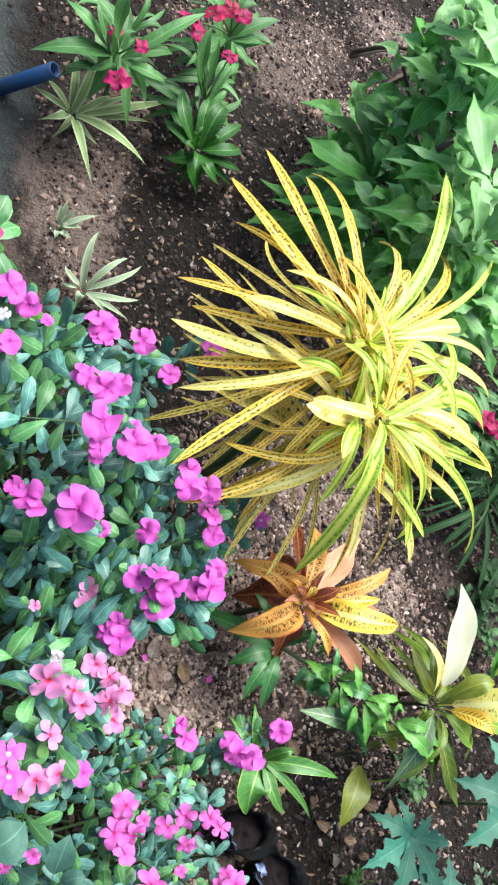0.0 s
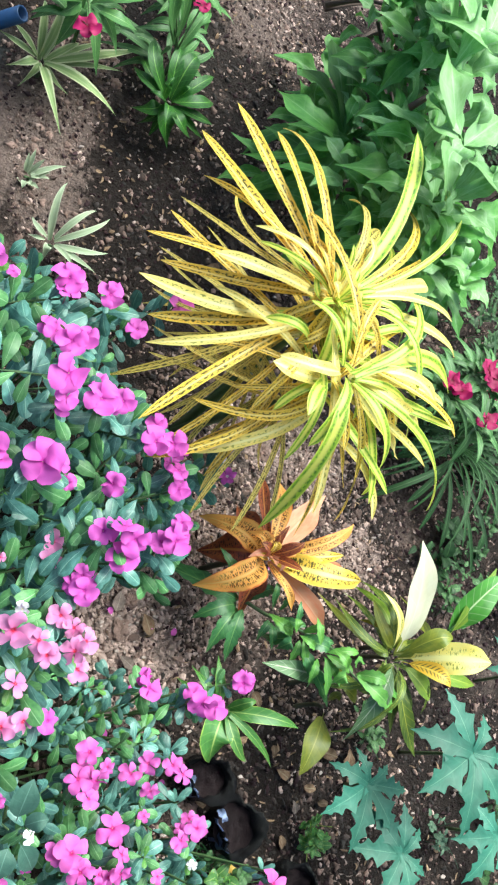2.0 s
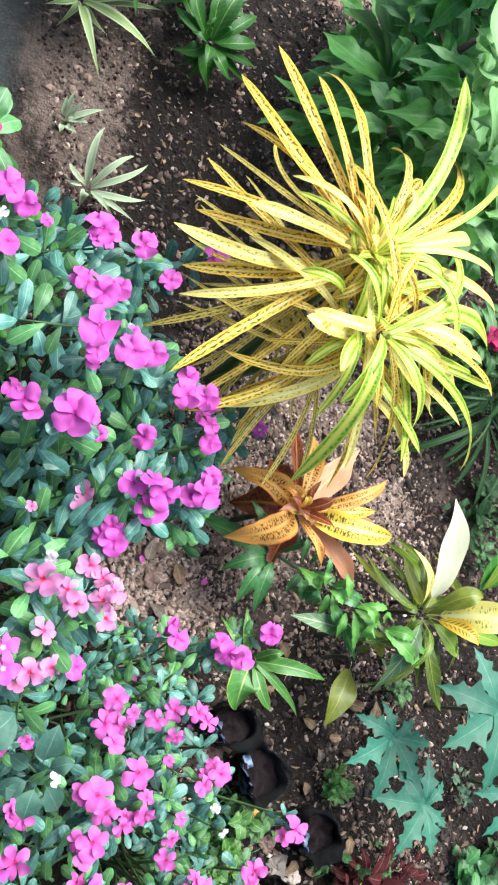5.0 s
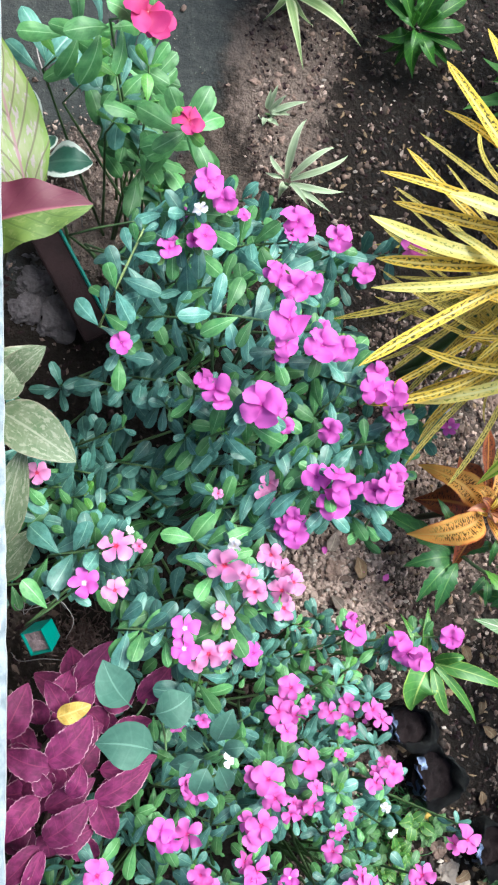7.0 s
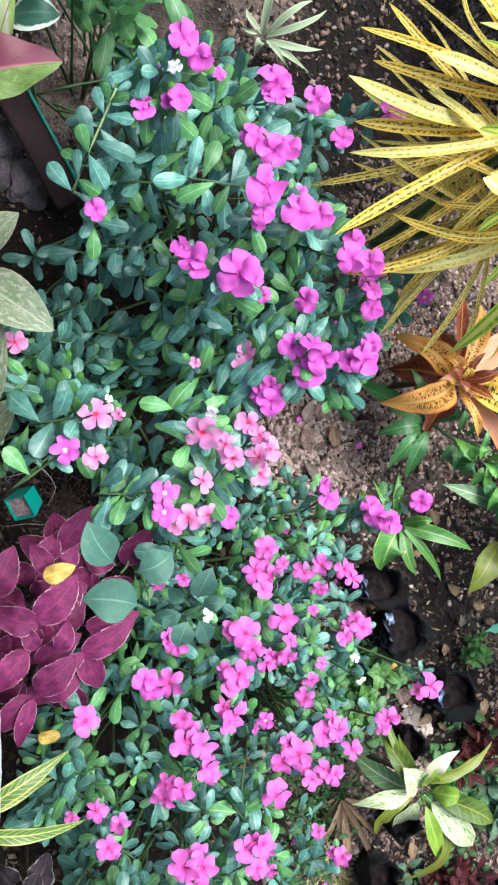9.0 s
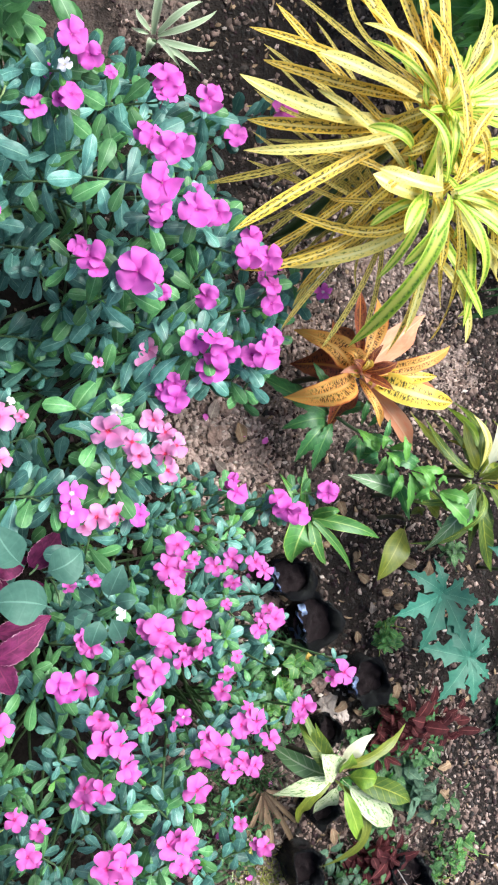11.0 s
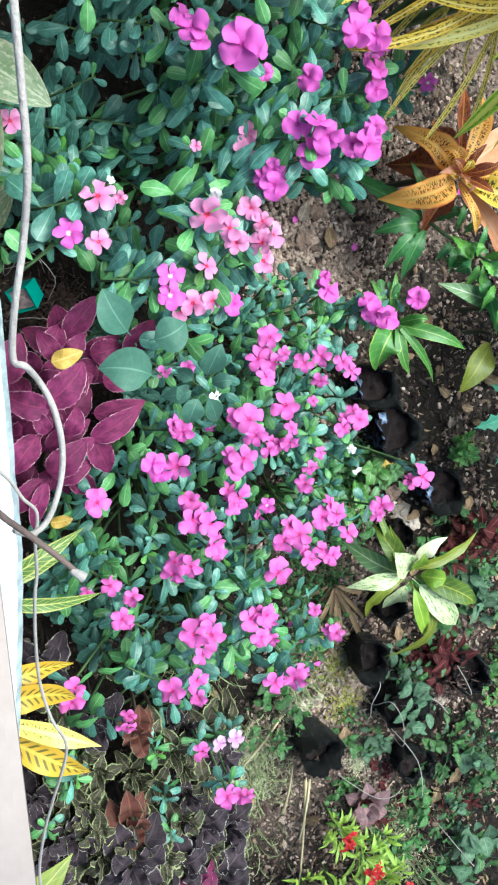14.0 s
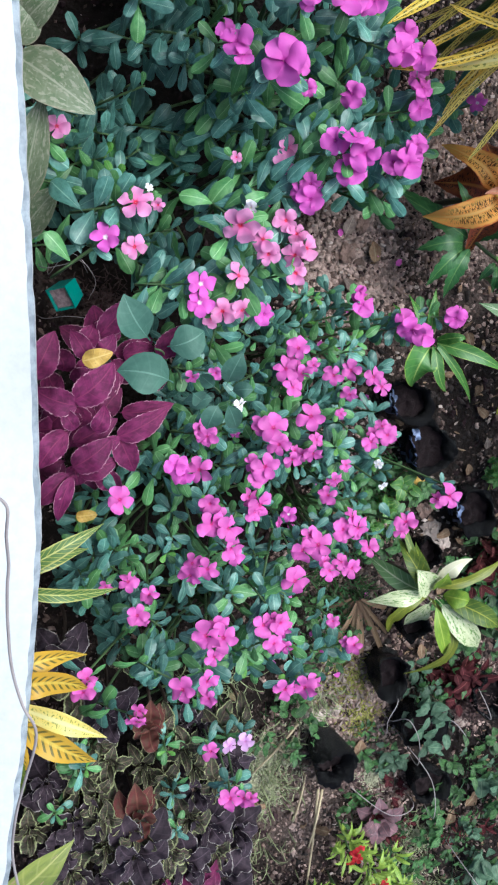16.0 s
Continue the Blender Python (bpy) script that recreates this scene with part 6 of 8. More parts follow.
def periwinkles():
    beds = [
        ("magenta-flowered periwinkle with dark glossy leaves", 0.050, flowers_1_plan),
        ("periwinkle with large magenta flowers and blue-green leaves", 0.054, flowers_2_plan),
        ("magenta periwinkle spreading towards the yellow croton", 0.050, flowers_3_plan),
        ("periwinkle with few pink flowers and dense dark leaves", 0.054, flowers_4_plan),
        ("periwinkle with a cluster of red-eyed pink flowers", 0.050, flowers_5_plan),
        ("low periwinkle with small magenta flowers over bare soil", 0.038, flowers_6_plan),
        ("periwinkle with many small lilac-pink flowers", 0.038, flowers_7_plan),
        ("lilac-pink periwinkle beside the burgundy coleus", 0.042, flowers_8_plan),
        ("small-leaved lilac-pink periwinkle at the soil edge", 0.036, flowers_9_plan),
        ("lilac-pink periwinkle at the end of the bed", 0.044, flowers_10_plan),
        ("straggling periwinkle with pale lilac flowers among coleus", 0.038, flowers_11_plan),
        ("rose-red periwinkle with light green leaves by the mud", 0.060, flowers_red_plan),
    ]
    rings = [canopy_a_plan, canopy_b_plan, canopy_c_plan]

    def kept_clear(p):
        """The stony corner by the parapet and the hollow round the seedling box."""
        return inside(p, bare_corner_plan) or rim_distance(p, bare_corner_plan) < 0.025 or (p[0] - 0.035) ** 2 + (p[1] + 0.085) ** 2 < 0.075 ** 2

    def in_sight_line(m):
        """Leaves on the sight line from near the camera to the stony corner or box hollow."""
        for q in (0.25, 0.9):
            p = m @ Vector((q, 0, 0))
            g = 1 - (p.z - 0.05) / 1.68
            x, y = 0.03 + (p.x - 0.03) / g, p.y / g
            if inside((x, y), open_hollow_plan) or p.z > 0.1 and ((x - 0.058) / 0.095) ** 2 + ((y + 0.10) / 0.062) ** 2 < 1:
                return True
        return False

    blooms = [f for _, _, flowers in beds for f in flowers]

    def canopy(x, y):
        w = [(1.0 / ((x - f[0]) ** 2 + (y - f[1]) ** 2 + 0.0009), f[2]) for f in blooms]
        return sum(a * b for a, b in w) / sum(a for a, _ in w)

    plants, store = [], []
    for label, size, flowers in beds:
        cx, cy = sum(f[0] for f in flowers) / len(flowers), sum(f[1] for f in flowers) / len(flowers)
        plants.append((thing("periwinkle", at_ground(cx * 0.95, cy * 0.97), label, "flowering plant", "periwinkles in the bed"), size * (0.92 if len(plants) < 5 else 0.9 if len(plants) < 11 else 1.22)))
        store.append([])
    tops = []
    for i, (_, size, flowers) in enumerate(beds):
        for x, y, z, d, colour in flowers:
            flower(plants[i][0], (x, y, z), d, colour)
            if colour in "lm" and 0.030 < d < 0.052 and random.random() < 0.5:
                turn = random.uniform(0, 6.28)
                flower(plants[i][0], (x + d * 0.42 * math.cos(turn), y + d * 0.42 * math.sin(turn), z - 0.012), d * random.uniform(0.6, 0.85), colour)
            if all((x - q[1]) ** 2 + (y - q[2]) ** 2 > 0.022 ** 2 for q in tops):
                tops.append((i, x, y, z - 0.022, True))
    step = 0.0475
    for ring in rings:
        xs, ys = [p[0] for p in ring], [p[1] for p in ring]
        y = min(ys)
        while y < max(ys):
            x = min(xs)
            while x < max(xs):
                p = (x + random.uniform(-0.017, 0.017), y + random.uniform(-0.017, 0.017))
                x += step
                if not inside(p, ring) or kept_clear(p) or any((p[0] - q[1]) ** 2 + (p[1] - q[2]) ** 2 < 0.027 ** 2 for q in tops):
                    continue
                rim = min(1.0, rim_distance(p, ring) / 0.10)
                z = canopy(*p) * (0.62 + 0.30 * rim) * random.choice((1.0, 1.0, 0.9, 0.72)) + random.gauss(0, 0.026) - 0.012
                if p[0] < 0.30 and -0.12 < p[1] < 0.36:
                    z *= 0.72 + 0.28 * max(0.0, (p[0] - 0.14) / 0.16)
                near = min(range(len(beds)), key=lambda k: min((p[0] - f[0]) ** 2 + (p[1] - f[1]) ** 2 for f in beds[k][2]))
                tops.append((near, *p, max(0.07, z), False))
            y += step * 0.87
    under = []
    for ring in rings:
        xs, ys = [p[0] for p in ring], [p[1] for p in ring]
        for _ in range(int((max(xs) - min(xs)) * (max(ys) - min(ys)) / 0.011)):
            p = (random.uniform(min(xs), max(xs)), random.uniform(min(ys), max(ys)))
            if inside(p, ring) and rim_distance(p, ring) > 0.02 and not kept_clear(p):
                near = min(range(len(beds)), key=lambda k: min((p[0] - f[0]) ** 2 + (p[1] - f[1]) ** 2 for f in beds[k][2]))
                under.append((near, *p, canopy(*p) * random.uniform(0.20, 0.45)))
    for i, x, y, z in under:
        store[i] += shoot_leaves((x, y, z), (random.uniform(0, 0.5), random.uniform(0, 6.28)), 3, plants[i][1] * 1.05, 0.02, False)[0]
    tops += [(0, 0.149, 0.479, 0.50, "arc"), (0, 0.045, 0.305, 0.24, "tuft"), (0, 0.100, 0.300, 0.20, "tuft")] + [(10, x, y, z, False) for x, y, z in green_among_plan]
    for i, x, y, z, bloom in tops:
        root, size = plants[i]
        if bloom is False and in_sight_line(Matrix.Translation((x, y, z)) @ Matrix.Diagonal((0.01, 0.01, 0.01, 1))):
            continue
        leans = bloom != "tuft" and random.random() < (0.0 if i in (10, 11) else 0.66 if i < 5 else 0.4)
        if leans or bloom == "arc":
            heading, rise, pairs = random.gauss(0.05, 0.55), random.uniform(0.10, 0.85), 6 if bloom else 7
            if bloom == "arc":
                heading, rise, pairs = 1.15, 0.2, 9
            leaves, line = lying_shoot((x, y, z), heading, rise, pairs, size * random.uniform(0.92, 1.15), size * 0.36, random.random() < 0.25, 0.30 if i < 5 else 0.45)
            store[i] += [(*q, "arc") for q in leaves] if bloom == "arc" else leaves
            foot = root.location + Vector((random.uniform(-0.05, 0.05), random.uniform(-0.05, 0.05), 0))
            trail = [foot, (foot + line[-1]) / 2 - Vector((0, 0, 0.02)), line[-1], line[len(line) // 2], line[0], Vector((x, y, z + (0.02 if bloom is True else 0.0)))]
            part("stem", tube([q - root.location for q in trail], 0.0030, 0.0014, 5), PALE_STEM if bloom == "arc" else GREEN_STEM, root)
            continue
        lean = (abs(random.gauss(0.28, 0.2)), random.uniform(0, 6.28))
        leaves, axis = shoot_leaves((x, y, z), lean, 8 if i == 11 else 4 if bloom else 6, size * random.uniform(0.85, 1.12), size * 0.30, random.random() < (0.8 if i == 11 else 0.22), 0.9 if i == 11 and x > 0.12 else 0.35)
        store[i] += [(*q, "kept") for q in leaves] if bloom == "tuft" else leaves
        foot = root.location + Vector((random.uniform(-0.05, 0.05), random.uniform(-0.05, 0.05), 0))
        top = Vector((x, y, z + (0.02 if bloom else 0)))
        mid = (foot * 0.45 + top * 0.55) - Vector((0, 0, 0.05)) - axis * 0.02
        part("stem", tube([foot - root.location, mid - root.location, top - axis * size - root.location, top - root.location], 0.0032, 0.0016, 5), GREEN_STEM, root)
    for (root, _), leaves in zip(plants, store):
        leaves = [q for q in leaves if len(q) > 3 or not in_sight_line(q[0])]
        leaves.sort(key=lambda q: -q[2])
        shift = Matrix.Translation(-root.location)
        for m, tint, *_ in leaves[:300]:
            ob = new("leaf", random.choice(UNIT_LEAVES[tint]))
            ob.parent, ob.matrix_basis = root, shift @ m
        if len(leaves) > 300:
            verts, faces, uvs = [], [], []
            for m, tint, *_ in leaves[300:]:
                src = UNIT_LEAVES["deep"][len(verts) % 4]
                mm, first = shift @ m, len(verts)
                verts += [mm @ v.co for v in src.vertices]
                faces += [[first + k for k in f.vertices] for f in src.polygons]
                uvs += [tuple(q.uv) for q in src.uv_layers[0].data]
            me = bpy.data.meshes.new("lower_leaves")
            me.from_pydata(verts, [], faces)
            layer = me.uv_layers.new(name="UVMap")
            layer.data.foreach_set("uv", [c for q in uvs for c in q])
            me.materials.append(LEAF_DEEP)
            me.polygons.foreach_set("use_smooth", [True] * len(me.polygons))
            tagged(part("lower_leaves", me, None, root), kind="stuff")


periwinkles()


# ---- coleus
coleus_plan = [
    (-0.027, -0.208, 0.42, 64, 0.078, -0.02, 0.053), (0.031, -0.237, 0.43, 43, 0.083, -0.01, 0.054), (0.042, -0.244, 0.44, 161, 0.069, -0.03, 0.046),
    (0.095, -0.295, 0.41, 29, 0.092, -0.01, 0.042), (0.103, -0.261, 0.39, 9, 0.085, -0.02, 0.038), (0.032, -0.307, 0.4, 31, 0.078, 0, 0.04),
    (0.03, -0.34, 0.42, 38, 0.077, 0, 0.05), (0.041, -0.354, 0.4, 20, 0.063, -0.01, 0.043), (0.1, -0.291, 0.4, -67, 0.069, -0.03, 0.044),
    (0.026, -0.288, 0.41, -128, 0.073, -0.02, 0.045), (0.028, -0.356, 0.38, -134, 0.074, -0.02, 0.041),
    (0.033, -0.358, 0.39, -107, 0.081, -0.03, 0.029)]
coleus_plan += [
    (0.072, -0.148, 0.37, 48, 0.079, -0.02, 0.043), (0.16, -0.176, 0.35, 43, 0.071, -0.02, 0.044), (0.056, -0.179, 0.41, 121, 0.051, -0.01, 0.033),
    (0.046, -0.162, 0.37, 60, 0.039, -0.02, 0.038), (0.063, -0.167, 0.42, 44, 0.04, -0.01, 0.031), (0.037, -0.281, 0.42, 118, 0.04, 0, 0.028),
    (0.061, -0.282, 0.43, 66, 0.042, -0.01, 0.031), (0.077, -0.309, 0.42, 30, 0.03, -0.01, 0.025), (0.018, -0.203, 0.36, 116, 0.034, -0.02, 0.043),
    (0.033, -0.275, 0.37, -165, 0.066, -0.02, 0.047), (0.125, -0.22, 0.34, 9, 0.063, -0.02, 0.045), (0.109, -0.177, 0.34, 13, 0.054, -0.02, 0.044)]
coleus_plan += [
    (0.074, -0.272, 0.36, 52, 0.056, -0.02, 0.044), (0.001, -0.316, 0.36, 167, 0.041, -0.01, 0.044), (0.065, -0.368, 0.34, -37, 0.055, -0.04, 0.041),
    (0.034, -0.22, 0.36, 22, 0.035, -0.01, 0.043)]
coleus_tips_plan = [
    (0.033, -0.241, 0.42), (0.095, -0.289, 0.4), (0.032, -0.337, 0.4), (0.082, -0.178, 0.38), (-0.03, -0.285, 0.38)]
def burgundy_coleus():
    root = thing("coleus", at_ground(0.05, -0.28), "burgundy coleus with large toothed leaves", "plant")
    for x, y, z, head, reach, drop, width in coleus_plan:
        whorl(root, (x, y, z), [(head, reach, drop, random.gauss(0, 0.004), 0.014, width * 0.92)], "ovate", {"": (COLEUS_LEAF,)}, fold=0.22, wave=0.10, teeth=0.07, n=28, across=4, stalk=0.04, spread=0.0)
    for x, y, z in coleus_tips_plan:
        rows = [(random.uniform(0, 360), random.uniform(0.05, 0.09), random.uniform(-0.06, -0.02), random.gauss(0, 0.006), random.uniform(0.005, 0.02), random.uniform(0.038, 0.05)) for _ in range(8)]
        whorl(root, (x, y, z - 0.05), rows, "ovate", {"": (COLEUS_LEAF,)}, fold=0.16, wave=0.05, teeth=0.06, n=22, stalk=0.08)
        stem_to(root, (x, y, z - 0.01), root.location.xy, 0.005, 0.004, CANE)


burgundy_coleus()


def toothed_coleus(centre, size, tint, label):
    """A coleus shoot seen from above: crossed pairs of toothed leaves, small at the top."""
    x, y, z = centre
    root = thing("coleus", at_ground(x, y), label, "plant", "dark coleus")
    rows = []
    start = random.uniform(0, 90)
    for k in range(5):
        for side in range(2):
            reach = size * (0.42, 0.7, 0.92, 1.1, 1.2)[k]
            rows.append((start + 90 * k + 180 * side + random.gauss(0, 9), reach, (0.035, 0.02, 0.0, -0.03, -0.06)[k] + random.gauss(0, 0.008), random.gauss(0, 0.004), 0.010, reach * 0.68))
    if tint is COLEUS_BRONZE:
        # the bronze shoots stand half closed, their leaves lapping over one another
        rows = [(h + random.gauss(0, 6), size * r, up, random.gauss(0, 0.004), 0.014, size * w) for h, r, up, w in ((98, 1.75, 0.03, 0.95), (122, 1.35, 0.0, 0.85), (66, 1.2, -0.01, 0.8), (84, 0.9, 0.055, 0.9), (-75, 0.8, 0.02, 0.85), (-120, 0.9, -0.03, 0.8), (20, 0.9, -0.04, 0.8), (170, 0.9, -0.04, 0.8))]
        whorl(root, centre, rows, "ovate", {"": (tint,)}, fold=0.30, wave=0.2, teeth=0.05, n=28, across=6, spread=0.004)
    elif tint is COLEUS_DARK:
        rows = [(h, r * 1.12, d, b, a, w * 1.28) for h, r, d, b, a, w in rows]
        whorl(root, centre, rows, "scallop", {"": (tint,)}, fold=0.14, wave=0.30, n=40, across=6, spread=0.006, ripple=13.0)
    else:
        whorl(root, centre, rows, "ovate", {"": (tint,)}, fold=0.30, wave=0.2, teeth=0.08, n=24, across=4, spread=0.006)
    stem_to(root, centre, (x, y), 0.004, 0.003, CANE)


dark_coleus_plan = [
    (0.147, -1.020, 0.26, 0.060), (0.14, -1.082, 0.3, 0.079), (0.066, -1.161, 0.26, 0.071), (0.045, -1.026, 0.26, 0.068), (0.162, -0.831, 0.3, 0.05),
    (0.231, -0.911, 0.24, 0.051), (0.236, -1.146, 0.24, 0.071), (0.301, -0.903, 0.2, 0.057), (0.085, -0.823, 0.26, 0.064),
    (0.007, -0.711, 0.26, 0.057), (-0.015, -0.959, 0.24, 0.061), (0.285, -1.093, 0.2, 0.072), (0.005, -1.073, 0.26, 0.057),
    (0.16, -0.951, 0.22, 0.047), (-0.006, -1.168, 0.24, 0.065), (0.128, -0.744, 0.2, 0.043)]
for i, (x, y, z, r) in enumerate(dark_coleus_plan):
    tint, label = ((COLEUS_BRONZE, "bronze-red coleus with olive leaf margins") if i in (0, 4) else (COLEUS_MIXED, "small coleus with cream-margined maroon leaves") if i in (5, 7, 13, 15)
                   else (COLEUS_DARK, "dark purple coleus with pale scalloped margins"))
    toothed_coleus((x, y, z), r * 0.80, tint, label)
small_coleus_plan = [
    (0.045, -0.936, 0.25, 0.046), (0.147, -1.046, 0.27, 0.05), (0.201, -1.105, 0.26, 0.049), (0.085, -1.017, 0.27, 0.049),
    (0.248, -1.065, 0.22, 0.047), (0.127, -1.137, 0.27, 0.051), (-0.045, -1.041, 0.25, 0.05), (0.025, -1.121, 0.26, 0.051),
    (0.304, -1.01, 0.2, 0.044), (0.026, -0.764, 0.24, 0.042), (0.066, -0.887, 0.24, 0.044), (0.298, -1.156, 0.2, 0.049),
    (-0.047, -1.211, 0.24, 0.053), (0.056, -1.239, 0.25, 0.053), (-0.017, -1.298, 0.24, 0.057), (0.201, -0.885, 0.22, 0.038),
    (0.257, -0.888, 0.2, 0.036), (0.34, -0.977, 0.18, 0.04), (0.203, -0.978, 0.22, 0.041), (0.349, -0.893, 0.18, 0.034), (0.26, -1.019, 0.2, 0.04),
    (0.205, -1.073, 0.22, 0.042)]
small_coleus_plan += [
    (0.35, -1.138, 0.16, 0.049), (0.096, -0.923, 0.24, 0.042), (0.026, -0.83, 0.26, 0.042), (0.075, -0.977, 0.26, 0.044),
    (0.015, -1.007, 0.24, 0.045), (0.322, -1.221, 0.2, 0.057), (0.095, -1.068, 0.28, 0.045), (0.19, -1.155, 0.27, 0.054),
    (0.259, -0.971, 0.2, 0.034)]
for x, y, z, r in small_coleus_plan:
    toothed_coleus((x, y, z), r, random.choice((COLEUS_MIXED, COLEUS_MIXED, COLEUS_DARK)), "small mixed coleus shoot with pale-margined leaves")
pink_coleus_plan = [
    (0.181, -1.191, 0.27, 0.055), (0.267, -1.209, 0.25, 0.051), (0.106, -1.266, 0.27, 0.058), (0.09, -1.342, 0.27, 0.057),
    (0.163, -1.346, 0.26, 0.055), (0.2, -1.278, 0.26, 0.044), (0.053, -1.425, 0.26, 0.064), (0.142, -1.451, 0.26, 0.065)]
for x, y, z, r in pink_coleus_plan:
    toothed_coleus((x, y, z), r, COLEUS_LEAF, "burgundy-pink coleus at the end of the bed")


# ---- flowering plants with crimson blooms
lance_1_plan = (0.541, 1.223, 0.22), [
    (165, 0.126, 0.08, 0.027, 0.04, 0.0328), (-166, 0.186, 0.02, 0.017, 0.04, 0.0423), (156, 0.073, 0.1, 0.024, 0.03, 0.0285),
    (98, 0.044, 0.12, 0.014, 0.03, 0.0315), (-171, 0.074, 0.12, 0.016, 0.03, 0.0209), (-6, 0.117, -0.04, -0.032, 0.04, 0.0304),
    (-73, 0.114, -0.08, -0.009, 0.04, 0.0266), (14, 0.125, 0, -0.012, 0.03, 0.0319), (-29, 0.102, -0.1, -0.01, 0.04, 0.0382),
    (30, 0.153, 0.04, -0.014, 0.03, 0.0304), (-134, 0.059, -0.1, 0.006, 0.03, 0.0376), (172, 0.058, -0.08, 0.028, 0.03, 0.0333),
    (28, 0.203, 0.06, -0.01, 0.03, 0.0276)]
lance_2_plan = (0.756, 1.203, 0.16), [
    (118, 0.076, 0.14, 0.024, 0.02, 0.033), (118, 0.082, 0.06, 0, 0.01, 0.0278), (51, 0.086, 0.04, 0, 0.009, 0.0205),
    (149, 0.026, -0.06, 0, 0.007, 0.0317), (123, 0.044, 0.14, 0, 0.015, 0.0223)]
lance_3_plan = (0.824, 1.366, 0.18), [
    (-138, 0.156, 0, 0, 0.016, 0.0264), (53, 0.058, 0.04, 0, 0.007, 0.0329), (155, 0.07, 0.06, 0, 0.009, 0.0288),
    (-29, 0.071, -0.04, 0, 0.008, 0.0249), (-148, 0.061, -0.02, 0, 0.006, 0.0242), (-61, 0.073, -0.08, 0, 0.011, 0.0215),
    (12, 0.097, -0.02, 0, 0.01, 0.0303), (98, 0.071, 0.06, 0, 0.009, 0.0245), (25, 0.137, 0.02, 0, 0.014, 0.0287)]
crimson_far_plan = [
    (0.514, 1.115, 0.28, 0.045, "k"), (0.576, 1.216, 0.26, 0.032, "k"), (0.709, 1.283, 0.26, 0.041, "k"), (0.684, 1.314, 0.26, 0.031, "k"),
    (0.784, 1.258, 0.24, 0.031, "k"), (0.821, 1.351, 0.26, 0.04, "k"), (0.743, 1.322, 0.28, 0.045, "o"), (0.531, 1.26, 0.24, 0.033, "k"),
    (0.732, 1.364, 0.2, 0.024, "k"), (0.782, 1.346, 0.28, 0.035, "o")]
crimson_near_plan = [
    (1.283, 0.451, 0.25, 0.043, "k"), (1.304, 0.429, 0.25, 0.043, "k"), (1.381, 0.473, 0.26, 0.052, "k"), (1.406, 0.451, 0.26, 0.052, "k"),
    (1.392, 0.374, 0.22, 0.047, "k"), (1.449, 0.44, 0.2, 0.035, "k")]
def lance_plants():
    shoots = [(lance_1_plan), (lance_2_plan), (lance_3_plan)]
    far = crimson_far_plan
    for k, (centre, leaves) in enumerate(shoots):
        root = simple_plant("balsam", "upright plant with lance leaves and crimson flowers", "flowering plant", [(centre, leaves), ((centre[0], centre[1], centre[2] - 0.05), [(random.uniform(-10, 190), random.uniform(0.08, 0.17), random.uniform(-0.08, 0.06), random.gauss(0, 0.015), random.uniform(0.01, 0.03), random.uniform(0.014, 0.026)) for _ in range(14)]), ((centre[0] + 0.03, centre[1] + 0.07, centre[2] - 0.02), [(random.uniform(-10, 190), random.uniform(0.07, 0.14), random.uniform(-0.06, 0.06), random.gauss(0, 0.012), random.uniform(0.01, 0.03), random.uniform(0.012, 0.022)) for _ in range(12)])], "lance", LANCE_LEAF, group="crimson-flowered plants", fold=0.2, wave=0.06, n=12)
        for f in far:
            if min(range(3), key=lambda j: (f[0] - shoots[j][0][0]) ** 2 + (f[1] - shoots[j][0][1]) ** 2) == k:
                flower(root, f[:3], f[3], f[4])
                foot = Vector(centre) - root.location
                part("stalk", tube(bend(foot, Vector(f[:3]) - root.location, 0.01, 4), 0.0025, 0.0015, 5), GREEN_STEM, root)
    near = crimson_near_plan
    cx, cy = near[0][0], near[0][1]
    root = thing("balsam", at_ground(cx, cy), "bushy plant with crimson flowers beyond the croton", "flowering plant", "crimson-flowered plants")
    for f in near:
        flower(root, f[:3], f[3], f[4])
        part("stalk", tube(bend((0, 0, 0), Vector(f[:3]) - root.location, 0.02, 4), 0.003, 0.0015, 5), GREEN_STEM, root)
        whorl(root, (f[0], f[1], f[2] - 0.03), [(random.uniform(0, 360), random.uniform(0.05, 0.11), random.uniform(-0.06, 0.01), 0.0, 0.015, random.uniform(0.012, 0.02)) for _ in range(22)], "lance", {"": (LANCE_LEAF,)}, n=6)


lance_plants()


def red_flowered(x, y, z, r):
    root = thing("celosia", at_ground(x, y), "light green narrow-leaved plant with small red flowers", "flowering plant", "small red-flowered plants")
    for _ in range(4):
        a, q = random.uniform(0, 6.28), r * random.uniform(0.0, 0.8)
        c = (x + q * math.cos(a), y + q * math.sin(a), z * random.uniform(0.6, 1.1))
        whorl(root, c, [(random.uniform(0, 360), random.uniform(0.03, 0.06), random.uniform(-0.02, 0.025), random.gauss(0, 0.004), 0.008, random.uniform(0.007, 0.011)) for _ in range(10)], "lance", {"": (CELOSIA_LEAF,)}, n=6, across=2)
        part("stem", tube(bend((0, 0, 0), Vector(c) - root.location, 0.005, 3), 0.002, 0.0015, 5), GREEN_STEM, root)
    for k in range(4):
        flower(root, (x + random.gauss(0, 0.008), y + 0.010 * (k - 1.5), z * 1.1 + 0.03), 0.022, "s")


